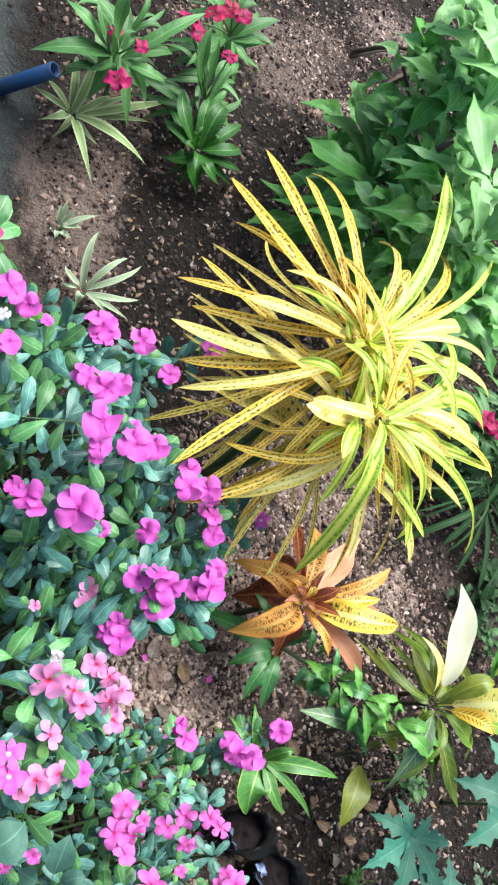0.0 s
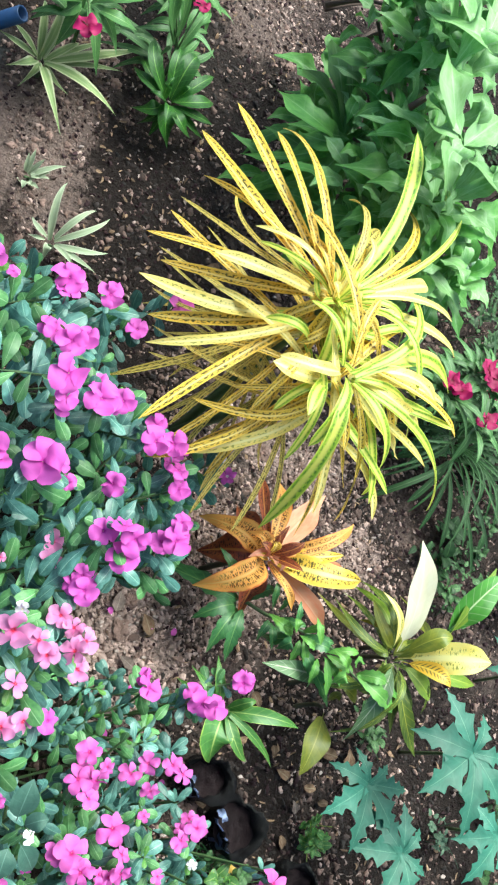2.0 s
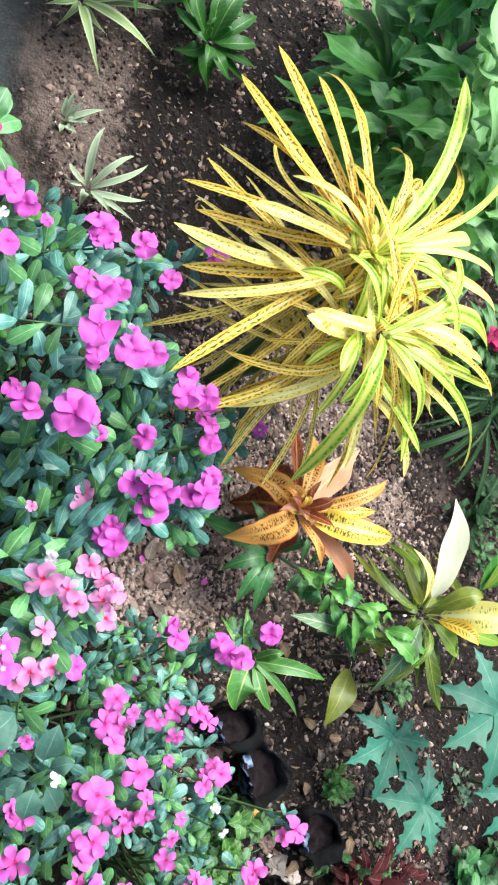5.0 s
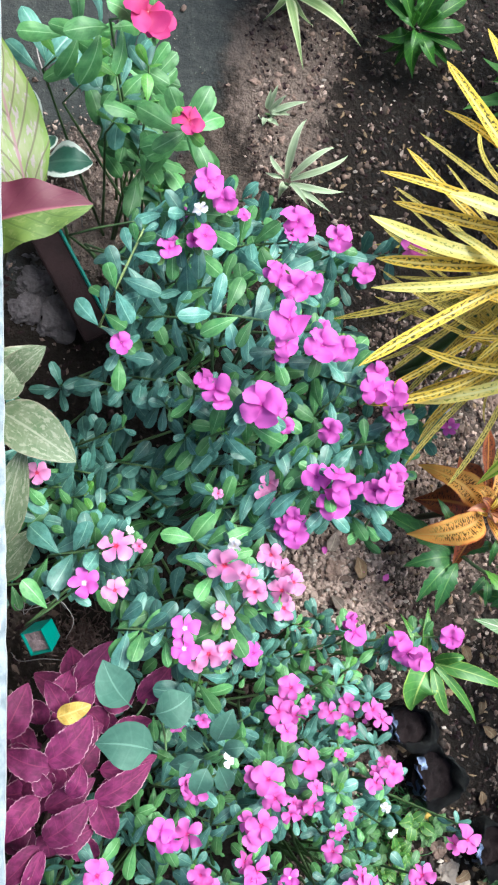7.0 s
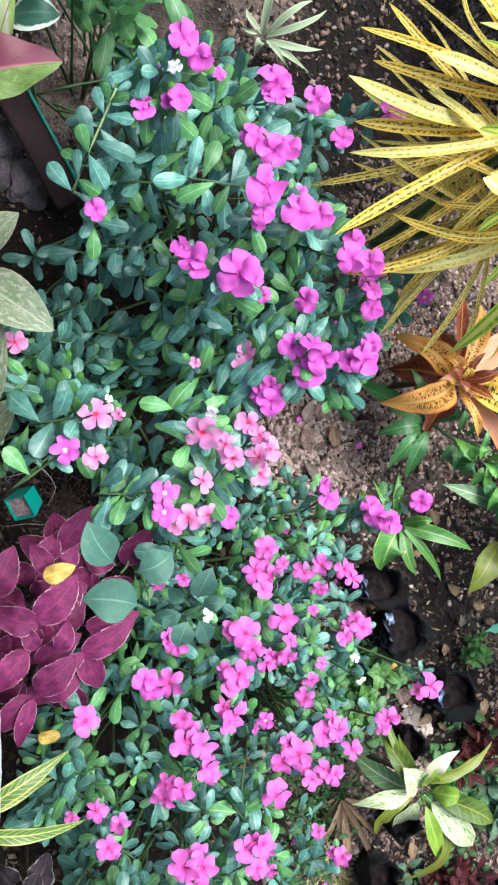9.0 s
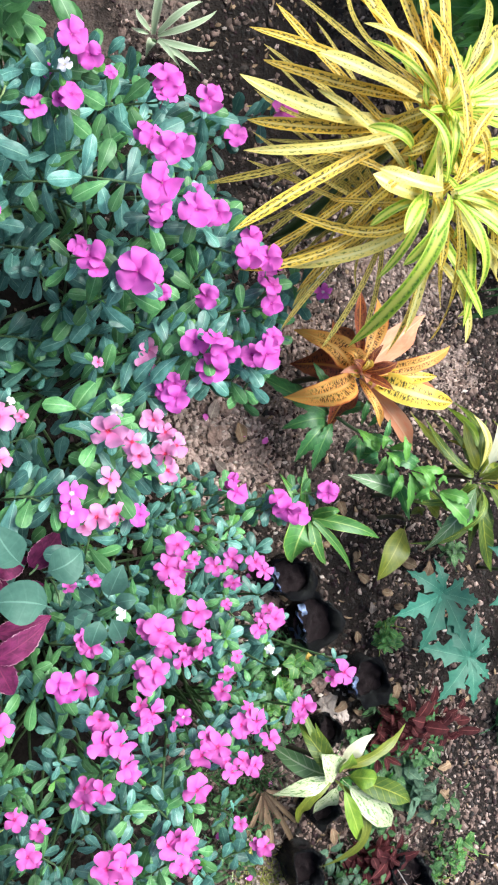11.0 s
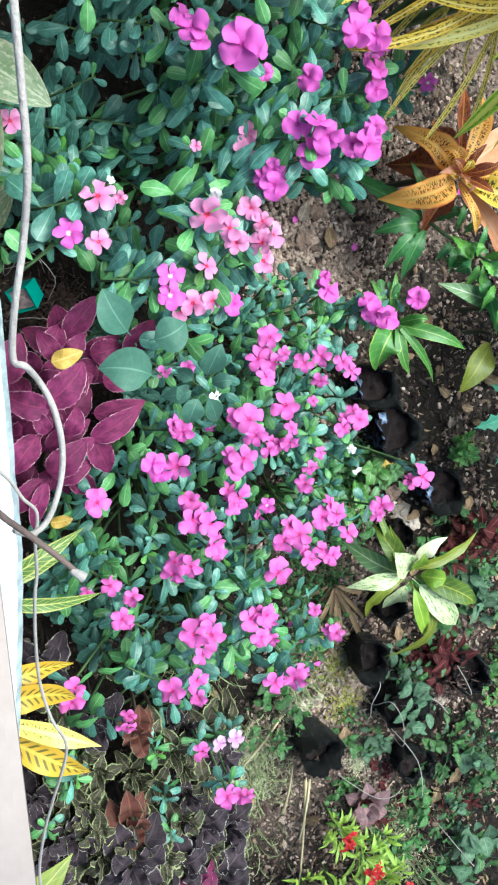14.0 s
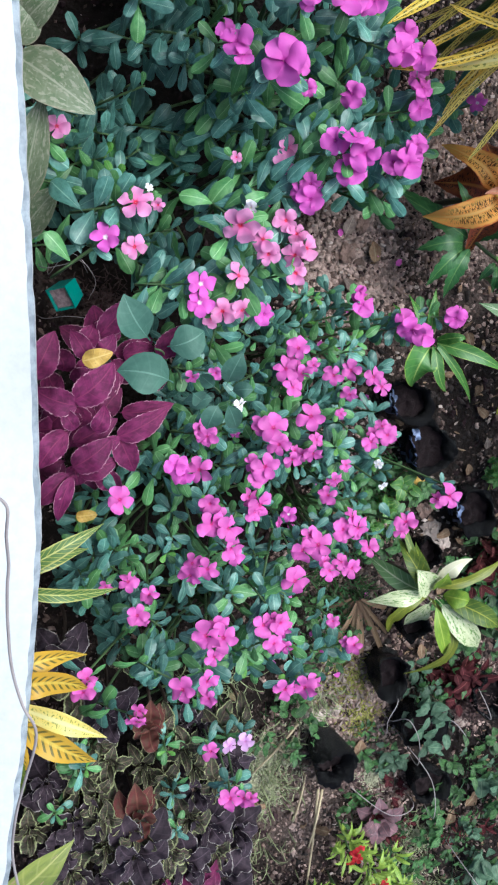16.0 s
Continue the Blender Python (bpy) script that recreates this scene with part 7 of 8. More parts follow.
red_plant_plan = [
    (0.606, -1.22, 0.12, 0.061), (0.661, -1.297, 0.13, 0.068), (0.597, -1.363, 0.14, 0.068), (0.69, -1.41, 0.13, 0.07), (0.551, -1.381, 0.1, 0.061),
    (0.636, -1.479, 0.13, 0.074), (0.747, -1.387, 0.1, 0.057), (0.538, -1.492, 0.1, 0.066), (0.707, -1.566, 0.12, 0.074),
    (0.61, -1.631, 0.12, 0.075)]
for spot in red_plant_plan:
    red_flowered(*spot)


# ---- papaya seedlings
def papaya_leaf(r):
    """A palmate leaf: seven lobes, each cut into smaller ones."""
    bm = bmesh.new()
    for az, length in ((-142, 0.55), (-95, 0.80), (-47, 0.95), (0, 1.0), (47, 0.95), (95, 0.80), (142, 0.55)):
        a = radians(az + random.gauss(0, 4))
        d = Vector((math.cos(a), math.sin(a), 0)) * (r * length * random.uniform(0.92, 1.06))
        blade((0, 0, 0.0004 * az / 50), d * 0.5 + Vector((0, 0, 0.05 * r)), d + Vector((0, 0, random.uniform(-0.12, 0.0) * r)), r * length * 0.50, "papaya", 0.15, 0.06, n=44, across=4, bm=bm)
    return bm


def papaya(x, y, z, r, heading):
    root = thing("papaya_seedling", at_ground(x + 0.06, y - 0.03), "papaya seedling with deeply lobed blue-green leaves", "plant", "papaya seedlings")
    leaf = part("leaf", papaya_leaf(r * 1.12), PAPAYA_LEAF, root)
    leaf.matrix_basis = Matrix.LocRotScale(Vector((x, y, z)) - root.location, Euler((random.gauss(0, 0.12), random.gauss(0.05, 0.1), radians(heading))), None)
    part("stalk", tube(bend((0, 0, -0.01), Vector((x, y, z)) - root.location, 0.02, 5), 0.004, 0.0025), GREEN_STEM, root)


papaya_plan = [
    (1.137, -0.293, 0.3, 0.138), (0.989, -0.334, 0.16, 0.108), (1.044, -0.472, 0.16, 0.106), (1.232, -0.469, 0.22, 0.102),
    (1.378, -0.173, 0.2, 0.077)]
for (x, y, z, r), heading in zip(papaya_plan, (200, 240, 170, 215, 120)):
    papaya(x, y, z, r, heading)


# ---- nursery bags
def nursery_bag(x, y, z, r, lean, printed):
    """A black film grow bag: a crumpled tapering tube with a pinched, folded mouth, half full of dark soil."""
    root = thing("nursery_bag", at_ground(x, y), "crumpled black plastic nursery bag with dark soil", "grow bag", "nursery bags")
    root.rotation_euler = lean
    bm = bmesh.new()
    sides, rings = 44, []
    h = max(0.07, z)
    pinch, axis = random.uniform(0.62, 0.88), random.uniform(0, 3.14)
    for s, q, inner in ((0.0, 0.72, 0), (0.03, 0.82, 0), (0.25, 0.92, 0), (0.5, 0.96, 0), (0.72, 1.0, 0), (0.88, 1.06, 0), (0.96, 1.10, 0), (1.0, 1.08, 0), (0.96, 0.98, 1), (0.80, 0.88, 1), (0.60, 0.84, 1)):
        ring = []
        for k in range(sides):
            a = 6.2832 * k / sides
            fold = 0.30 * noise.noise(Vector((1.5 * math.cos(a), 1.5 * math.sin(a), s * 2 + x * 9))) + (0.05 + 0.13 * s) * noise.noise(Vector((4.5 * math.cos(a), 4.5 * math.sin(a), s * 2.2 + y * 9)))
            squash = 1 - (1 - pinch) * s * math.cos(a - axis) ** 2
            dip = 0.30 * s * s * noise.noise(Vector((1.7 * math.cos(a), 1.7 * math.sin(a), x * 21))) + 0.12 * s * noise.noise(Vector((4 * math.cos(a), 4 * math.sin(a), y * 21)))
            ring.append(bm.verts.new((r * q * (1 + fold) * squash * math.cos(a), r * q * (1 + fold) * squash * math.sin(a), h * (s + dip))))
        rings.append(ring)
    bm.faces.new(rings[0][::-1])
    for q0, q1 in zip(rings, rings[1:]):
        for k in range(sides):
            f = bm.faces.new((q0[k], q0[(k + 1) % sides], q1[(k + 1) % sides], q1[k]))
            # blue print and its glints, put into the colour of some faces
            f.material_index = int(printed and 17 < k < 27 and noise.noise(Vector((k * 0.45, q0[k].co.z * 60, x * 5))) > 0.12)
    part("bag", bm, [BLACK_PLASTIC, LABEL_BLUE_GLINT], root)
    bm = bmesh.new()
    disc = [[bm.verts.new((r * 0.86 * q * math.cos(6.2832 * k / 24), r * 0.86 * q * math.sin(6.2832 * k / 24), h * 0.60 + 0.016 * noise.noise(Vector((q * 3 * math.cos(0.2618 * k), q * 3 * math.sin(0.2618 * k), x * 7))))) for k in range(24)] for q in (1.0, 0.8, 0.6, 0.4, 0.2, 0.06)]
    for q0, q1 in zip(disc, disc[1:]):
        for k in range(24):
            bm.faces.new((q0[k], q0[(k + 1) % 24], q1[(k + 1) % 24], q1[k]))
    bm.faces.new(disc[-1])
    part("soil", bm, BAG_SOIL, root)
    if printed:
        # a torn strip of the printed film sticks up from the mouth
        a = 2.9 + random.gauss(0, 0.3)
        p = Vector((r * 0.95 * math.cos(a), r * 0.95 * math.sin(a), h * 0.9))
        d = Vector((random.gauss(0, 0.3), -1, 0.25)).normalized() * random.uniform(0.022, 0.036)
        part("label_scrap", blade(p - d / 2, p + Vector((0.004, 0, 0.008)), p + d / 2, 0.014, "ovate", 0.5, 0.9, n=12, across=4, ripple=14.0), LABEL_PALE, root, "torn pale blue film strip")
    return root


bags_plan = [
    (0.697, -0.282, 0.1, 0.046), (0.748, -0.38, 0.11, 0.051), (0.863, -0.515, 0.1, 0.046), (0.767, -0.607, 0.09, 0.036), (0.74, -0.759, 0.1, 0.037),
    (0.692, -0.863, 0.11, 0.049), (0.771, -0.991, 0.11, 0.054), (0.928, -0.929, 0.11, 0.047), (0.806, -1.138, 0.08, 0.041),
    (0.563, -1.028, 0.12, 0.043)]
for i, (x, y, z, r) in enumerate(bags_plan):
    nursery_bag(x, y, z * 0.8, r * (0.88 if i in (3, 4, 5, 6) else 1.02), (0.0, 0.0, 0.0) if i < 9 else (0.25, 0.1, 0), i < 3)


# ---- weeds, moss, stones and clods
def weeds(x, y, z, r, tint, name="weed_patch", label="patch of low green weeds on soil", count=None, size=0.016):
    bm = bmesh.new()
    for _ in range(count or int(8 + 150 * r)):
        a, q = random.uniform(0, 6.28), r * math.sqrt(random.random())
        p = Vector((x + q * math.cos(a), y + q * math.sin(a), 0))
        p.z = ground_height(p.x, p.y) + z * random.uniform(0.2, 1.3) + 0.004
        length, slim, turn = size * random.uniform(0.4, 1.7), random.uniform(0.35, 0.85), random.uniform(0, 6.28)
        count_here = random.randint(2, 6)
        for k in range(count_here):
            h = turn + 6.2832 * k / count_here + random.gauss(0, 0.7)
            d = Vector((math.cos(h), math.sin(h), random.uniform(-0.15, 0.6)))
            s = length * random.uniform(0.7, 1.2)
            o = p + Vector((random.gauss(0, 0.3), random.gauss(0, 0.3), random.gauss(0, 0.2))) * length
            blade(o, o + d * s * 0.5 + Vector((0, 0, s * 0.12)), o + d * s, s * slim, "ovate", 0.2, n=5, across=2, bm=bm)
    for _ in range(int(4 + 60 * r)):
        a, q = random.uniform(0, 6.28), r * random.random()
        p = at_ground(x + q * math.cos(a), y + q * math.sin(a))
        tube(bend(p, p + Vector((random.gauss(0, 0.03), random.gauss(0, 0.03), z)), 0.006, 4), 0.0012, 0.0008, 4, bm=bm)
    ob = new(name, mesh_of(bm, name, tint))
    tagged(ob, label, "weeds", kind="stuff")


weeds_plan = [
    (0.925, -1.122, 0.03, 0.099), (0.882, -1.262, 0.03, 0.115), (0.964, -1.387, 0.03, 0.121), (0.776, -1.324, 0.03, 0.086),
    (0.814, -0.934, 0.06, 0.052), (0.897, -0.832, 0.06, 0.078), (0.663, -1.205, 0.02, 0.069), (0.562, -0.744, 0.05, 0.073),
    (0.58, -0.485, 0.06, 0.07), (0.68, -0.477, 0.05, 0.059), (0.474, -0.97, 0.05, 0.075), (0.529, -0.818, 0.05, 0.061), (0.68, -1.054, 0.02, 0.053),
    (0.667, -0.589, 0.04, 0.048)]
weeds_up_plan = [
    (1.533, 0.212, 0.05, 0.086), (1.435, 0.056, 0.04, 0.083), (1.551, 0.662, 0.1, 0.088), (1.562, 0.544, 0.1, 0.087), (1.120, -0.251, 0.03, 0.040)]
for spot in weeds_plan + weeds_up_plan:
    weeds(*spot, WEED_LEAF)


for _ in range(30):
    x, y = random.uniform(0.72, 1.5), random.uniform(-1.75, -0.35)
    if x > 0.72 + 0.28 * max(0.0, (y + 1.2)):
        weeds(x, y, random.uniform(0.02, 0.07), random.uniform(0.03, 0.08), random.choice((WEED_LEAF, WEED_LEAF, GRASS_LEAF, GREY_WEED, NARROW_LEAF, ROSETTE_LEAF)), count=random.randint(6, 20), size=random.choice((0.009, 0.013, 0.019, 0.030)))
for _ in range(34):
    weeds(random.uniform(1.30, 1.9), random.uniform(0.0, 1.2), random.uniform(0.02, 0.07), random.uniform(0.05, 0.1), random.choice((WEED_LEAF, GRASS_LEAF, NARROW_LEAF)), size=random.uniform(0.014, 0.026))


red_weeds_plan = [
    (0.852, -0.891, 0.07, 0.047), (0.73, -1.247, 0.03, 0.056), (0.9, -0.674, 0.05, 0.051), (0.74, -1.156, 0.02, 0.041), (0.92, -1.273, 0.04, 0.058)]
for spot in red_weeds_plan:
    weeds(*spot, RED_WEED, label="patch of dark red leafy weeds", count=6, size=0.018)
grey_weeds_plan = [
    (0.765, -0.912, 0.11, 0.043), (0.735, -0.883, 0.1, 0.038), (0.813, -1.03, 0.08, 0.053), (0.875, -0.801, 0.1, 0.076),
    (0.722, -1.084, 0.02, 0.041), (0.857, -1.127, 0.06, 0.069), (0.937, -1.304, 0.04, 0.073), (0.859, -1.311, 0.06, 0.063),
    (0.97, -1.403, 0.05, 0.075), (0.734, -0.961, 0.1, 0.033), (0.973, -1.143, 0.05, 0.071)]
for spot in grey_weeds_plan[::2]:
    weeds(*spot, GREY_WEED, label="patch of grey-green weeds round nursery bags", count=9, size=random.uniform(0.014, 0.030))


def crumbs(name, label, category, spots, material, low, high, flat=0.7):
    """Loose lumps as one object: jittered octahedra pressed into the ground."""
    verts, faces = [], []
    for x, y in spots:
        s = random.uniform(low, high) * (1.0 if random.random() < 0.85 else 1.7)
        z = ground_height(x, y)
        turn = Euler((random.uniform(0, 3), random.uniform(0, 3), random.uniform(0, 3))).to_matrix()
        first = len(verts)
        for v in ((1, 0, 0), (-1, 0, 0), (0, 1, 0), (0, -1, 0), (0, 0, 1), (0, 0, -1)):
            q = turn @ Vector([c * g * random.uniform(0.5, 1.35) for c, g in zip(v, (1.4, 0.9, 0.65))]) * s
            verts.append((x + q.x, y + q.y, z + s * 0.3 + q.z * flat))
        faces += [[first + k for k in f] for f in ((0, 2, 4), (2, 1, 4), (1, 3, 4), (3, 0, 4), (2, 0, 5), (1, 2, 5), (3, 1, 5), (0, 3, 5))]
    me = bpy.data.meshes.new(name)
    me.from_pydata(verts, [], faces)
    me.materials.append(material)
    tagged(new(name, me), label, category, kind="stuff")


DAMP_SHADE_SPOTS = damp_plan + damp_shade_2_plan + damp_dark_3_plan


def scatter(count, x0, x1, y0, y1, pale=False):
    out = []
    while len(out) < count:
        x, y = random.uniform(x0, x1), random.uniform(y0, y1)
        if random.random() > min(x1 - x, y - y0, y1 - y) / 0.45:
            continue
        if pale and random.random() < 0.88 and any((x - q[0]) ** 2 + (y - q[1]) ** 2 < (0.8 * q[2]) ** 2 for q in DAMP_SHADE_SPOTS):
            continue
        if (x > 0.42 or y < 0.6 or random.random() < 0.06) and noise.noise(Vector((x * 6, y * 6, 5))) > random.uniform(-0.9, 0.4):
            out.append((x, y))
    return out


crumbs("soil_clods", "loose brown clods of garden soil", "soil", scatter(15000, -0.1, 2.1, -1.8, 2.1, True), CLOD, 0.002, 0.006)
crumbs("pale_gravel", "pale pinkish gravel bits strewn over soil", "gravel", scatter(6500, -0.1, 2.1, -1.8, 2.1, True), CLOD_PALE, 0.0016, 0.0042)
LUMPS = []


def lump_forms():
    for k in range(5):
        bm = bmesh.new()
        bmesh.ops.create_icosphere(bm, subdivisions=2, radius=1)
        for v in bm.verts:
            v.co *= 1 + 0.8 * noise.noise(v.co * 1.3 + Vector((k * 7, 0, 0))) + 0.55 * noise.noise(v.co * 3.3 + Vector((k * 7, 3, 0)))
        bm.verts.index_update()
        LUMPS.append((np.array([v.co[:] for v in bm.verts]), [[v.index for v in f.verts] for f in bm.faces]))
        bm.free()


lump_forms()


def lumps(name, label, spots, material, low, high):
    """Rough lumps of earth as one object, each turned and flattened its own way."""
    verts, faces, first = [], [], 0
    for x, y in spots:
        form, sides = random.choice(LUMPS)
        s = low + (high - low) * random.random() ** 2.2
        turn = np.array(Euler((random.uniform(0, 6), random.uniform(0, 6), random.uniform(0, 6))).to_matrix())
        p = ((form * (1.35, 0.95, 0.75)) @ turn.T) * (s, s, s * 0.62)
        verts.append(p + (x, y, ground_height(x, y) - s * 0.05))
        faces += [[first + k for k in f] for f in sides]
        first += len(form)
    me = bpy.data.meshes.new(name)
    me.from_pydata(np.concatenate(verts).tolist(), [], faces)
    me.materials.append(material)
    me.polygons.foreach_set("use_smooth", [True] * len(me.polygons))
    tagged(new(name, me), label, "soil", kind="stuff")


lumps("earth_lumps", "rough lumps of dry brown earth", scatter(3000, 0.2, 1.7, -1.6, 1.7, True), CLOD, 0.003, 0.010)
lumps("pale_lumps", "pale pinkish lumps of dry earth", scatter(1750, 0.2, 1.7, -1.6, 1.7, True), CLOD_PALE, 0.002, 0.007)
def open_ground(count, x0, x1, y0, y1, dry=0.0, wet=0.0):
    """Spots on soil that no canopy of the bed covers."""
    rings = (canopy_a_plan, canopy_b_plan, canopy_c_plan)
    out = []
    while len(out) < count:
        p = (random.uniform(x0, x1), random.uniform(y0, y1))
        if random.random() < dry and any((p[0] - q[0]) ** 2 + (p[1] - q[1]) ** 2 < q[2] ** 2 for q in DAMP_SHADE_SPOTS):
            continue
        if random.random() < wet and any((p[0] - q[0]) ** 2 + (p[1] - q[1]) ** 2 < q[2] ** 2 for q in dry_plan):
            continue
        if random.random() < 0.8 and (p[0] - 0.49) ** 2 + ((p[1] - 0.99) * 0.7) ** 2 < 0.11 ** 2:
            continue
        if random.random() < min(1.0, min(x1 - p[0], p[1] - y0, y1 - p[1], p[0] - x0 + 0.03) / 0.12) and not any(inside(p, r) and rim_distance(p, r) > 0.08 for r in rings):
            out.append(p)
    return out


FINE_LUMPS, COARSE_LUMPS = [], LUMPS[:]
for k in range(6):
    bm = bmesh.new()
    bmesh.ops.create_icosphere(bm, subdivisions=1, radius=1)
    for v in bm.verts:
        v.co *= 1 + 1.5 * noise.noise(v.co * 1.9 + Vector((k * 9, 2, 0)))
    bm.verts.index_update()
    FINE_LUMPS.append((np.array([v.co[:] for v in bm.verts]), [[v.index for v in f.verts] for f in bm.faces]))
    bm.free()
LUMPS[:] = FINE_LUMPS
for label, x0, x1, y0, y1, dark, pale in (("crumbly brown topsoil at the far end", 0.44, 1.35, 0.55, 1.75, 1900, 620), ("crumbly soil round the crotons", 0.50, 1.30, -0.12, 0.62, 1700, 2300), ("crumbly soil between grow bags", 0.46, 1.35, -1.65, -0.10, 3600, 1900)):
    lumps("soil_crumbs", label, open_ground(dark, x0, x1, y0, y1, 0.65, 0.85), CLOD, 0.0025, 0.0085)
    lumps("soil_crumbs", "pale " + label, open_ground(pale, x0, x1, y0, y1, 0.8), CLOD_PALE, 0.002, 0.0075)
    lumps("soil_crumbs", "damp dark " + label, open_ground(dark, x0, x1, y0, y1, 0.0, 0.85), DAMP_CLOD, 0.003, 0.009)
LUMPS[:] = COARSE_LUMPS


def leaf_litter(label, spots, tint, low, high):
    """Curled flakes of dry leaves lying every way, as one object."""
    bm = bmesh.new()
    for x, y in spots:
        p = at_ground(x, y) + Vector((0, 0, random.uniform(0.003, 0.012)))
        h, size = random.uniform(0, 6.28), random.uniform(low, high)
        d = Vector((math.cos(h), math.sin(h), random.gauss(0, 0.35))) * size
        blade(p - d / 2, p + Vector((random.gauss(0, 0.12), random.gauss(0, 0.12), random.gauss(0, 0.2))) * size, p + d / 2, size * random.uniform(0.15, 0.6), "ovate", random.choice((0.5, -0.5)), 0.3, n=4, across=2, bm=bm)
    tagged(new("leaf_litter", mesh_of(bm, "leaf_litter", tint)), label, "leaf litter", kind="stuff")


leaf_litter("brown flakes of dry leaves over soil", open_ground(560, 0.52, 1.35, -1.6, 0.05), DEAD_LEAF, 0.007, 0.021)
leaf_litter("pale pinkish flakes of dry leaves over soil", open_ground(520, 0.52, 1.35, -1.6, 0.05), PALE_LITTER, 0.005, 0.017)
leaf_litter("pale crumbled leaves on dry soil by the grow bags", [(random.gauss(0.60, 0.06), random.gauss(-0.90, 0.10)) for _ in range(420)], PALE_LITTER, 0.005, 0.016)
leaf_litter("thin flakes of dry leaves round the crotons", open_ground(500, 0.50, 1.35, 0.0, 1.7), DEAD_LEAF, 0.006, 0.018)
leaf_litter("thin pale flakes of dry leaves round the crotons", open_ground(420, 0.50, 1.35, 0.0, 1.7), PALE_LITTER, 0.005, 0.015)


def stone_chips(label, spots, tint):
    """Flat broken chips of stone, as one object."""
    verts, faces = [], []
    for x, y in spots:
        n, r, first = random.randint(4, 6), random.uniform(0.002, 0.006), len(verts)
        turn, tilt = random.uniform(0, 6.28), Euler((random.gauss(0, 0.4), random.gauss(0, 0.4), 0)).to_matrix()
        base = at_ground(x, y) + Vector((0, 0, 0.005))
        for lift, grow in ((0, 1.0), (r * 0.45, 0.85)):
            for k in range(n):
                a = turn + 6.2832 * k / n
                q = tilt @ Vector((r * grow * math.cos(a) * 1.3, r * grow * math.sin(a) * (0.7 + 0.3 * math.sin(k * 2.3 + x * 50)), lift))
                verts.append(base + q)
        faces.append([first + n + k for k in range(n)])
        faces.append([first + k for k in range(n)][::-1])
        faces += [[first + k, first + (k + 1) % n, first + n + (k + 1) % n, first + n + k] for k in range(n)]
    me = bpy.data.meshes.new("stone_chips")
    me.from_pydata(verts, [], faces)
    me.materials.append(tint)
    tagged(new("stone_chips", me), label, "gravel", kind="stuff")


stone_chips("pale pinkish stone chips in the bare patch", [(random.gauss(0.57, 0.055), random.gauss(0.0, 0.075)) for _ in range(50)] + [(random.gauss(0.66, 0.05), random.gauss(-0.36, 0.05)) for _ in range(40)] + [(random.gauss(0.76, 0.05), random.gauss(-0.56, 0.05)) for _ in range(40)], CHIP)
crumbs("soil_crumbs", "pale crumbs of dry soil by the parapet", "soil", [(random.gauss(0.11, 0.05), random.gauss(0.72, 0.09)) for _ in range(900)], CLOD_PALE, 0.0012, 0.0035)
crumbs("soil_crumbs", "grey stony crumbs beside the plank", "soil", [(random.gauss(0.0, 0.028), random.gauss(0.545, 0.035)) for _ in range(300)], STONE_DARK, 0.002, 0.006)
lumps("crusted_soil", "crusted pale pinkish earth in the bare patch", [(random.gauss(0.57, 0.05), random.gauss(0.0, 0.07)) for _ in range(900)], CLOD_PALE, 0.0015, 0.009)
stone_chips("pale stone chips strewn over soil", open_ground(260, 0.55, 1.35, -1.5, 1.6, 0.8), CHIP)


def grass_tuft(x, y, r, tint, label, count, high):
    bm = bmesh.new()
    for _ in range(count):
        p = at_ground(x + random.gauss(0, r * 0.5), y + random.gauss(0, r * 0.5))
        h = random.uniform(0, 6.28)
        d = Vector((math.cos(h), math.sin(h), 0)) * random.uniform(0.3, 1.0) * high
        top = Vector((0, 0, random.uniform(0.3, 1.0) * high))
        blade(p, p + d * 0.4 + top * 0.75, p + d + top * 0.6, random.uniform(0.0016, 0.0034), "sword", 0.3, n=5, across=2, bm=bm)
    tagged(new("grass_tuft", mesh_of(bm, "grass_tuft", tint)), label, "grass", kind="stuff")


for x, y, r in ((0.65, -0.50, 0.06), (0.61, -0.54, 0.06), (0.575, -0.745, 0.06), (0.62, -0.70, 0.05), (0.68, -0.44, 0.05), (0.55, -0.66, 0.05)):
    grass_tuft(x, y, r, random.choice((WEED_LEAF, NARROW_LEAF)), "fine green grass blades at the bed's edge", 90, 0.05)
for x, y, r in ((0.45, -1.06, 0.08), (0.46, -1.15, 0.06), (0.41, -1.30, 0.08), (0.38, -1.45, 0.07), (0.79, -1.30, 0.08), (0.82, -1.42, 0.08), (0.55, -0.93, 0.05), (0.36, -0.90, 0.06), (0.30, -0.86, 0.05)):
    grass_tuft(x, y, r, DRY_GRASS, "pale dry grass blades on soil", 90, 0.05)
dry_spots = [(x + random.gauss(0, r * 0.5), y + random.gauss(0, r * 0.5)) for x, y, r, _ in dry_plan[12:] for _ in range(int(2400 * r))]
crumbs("dry_crumbs", "pale pinkish crumbs on dry patches of soil", "soil", dry_spots, CLOD_PALE, 0.0016, 0.0055)
crumbs("dark_clods", "damp dark crumbs of soil", "soil", scatter(13500, -0.1, 2.1, -1.8, 2.1), BROWN_BOARD, 0.002, 0.006)


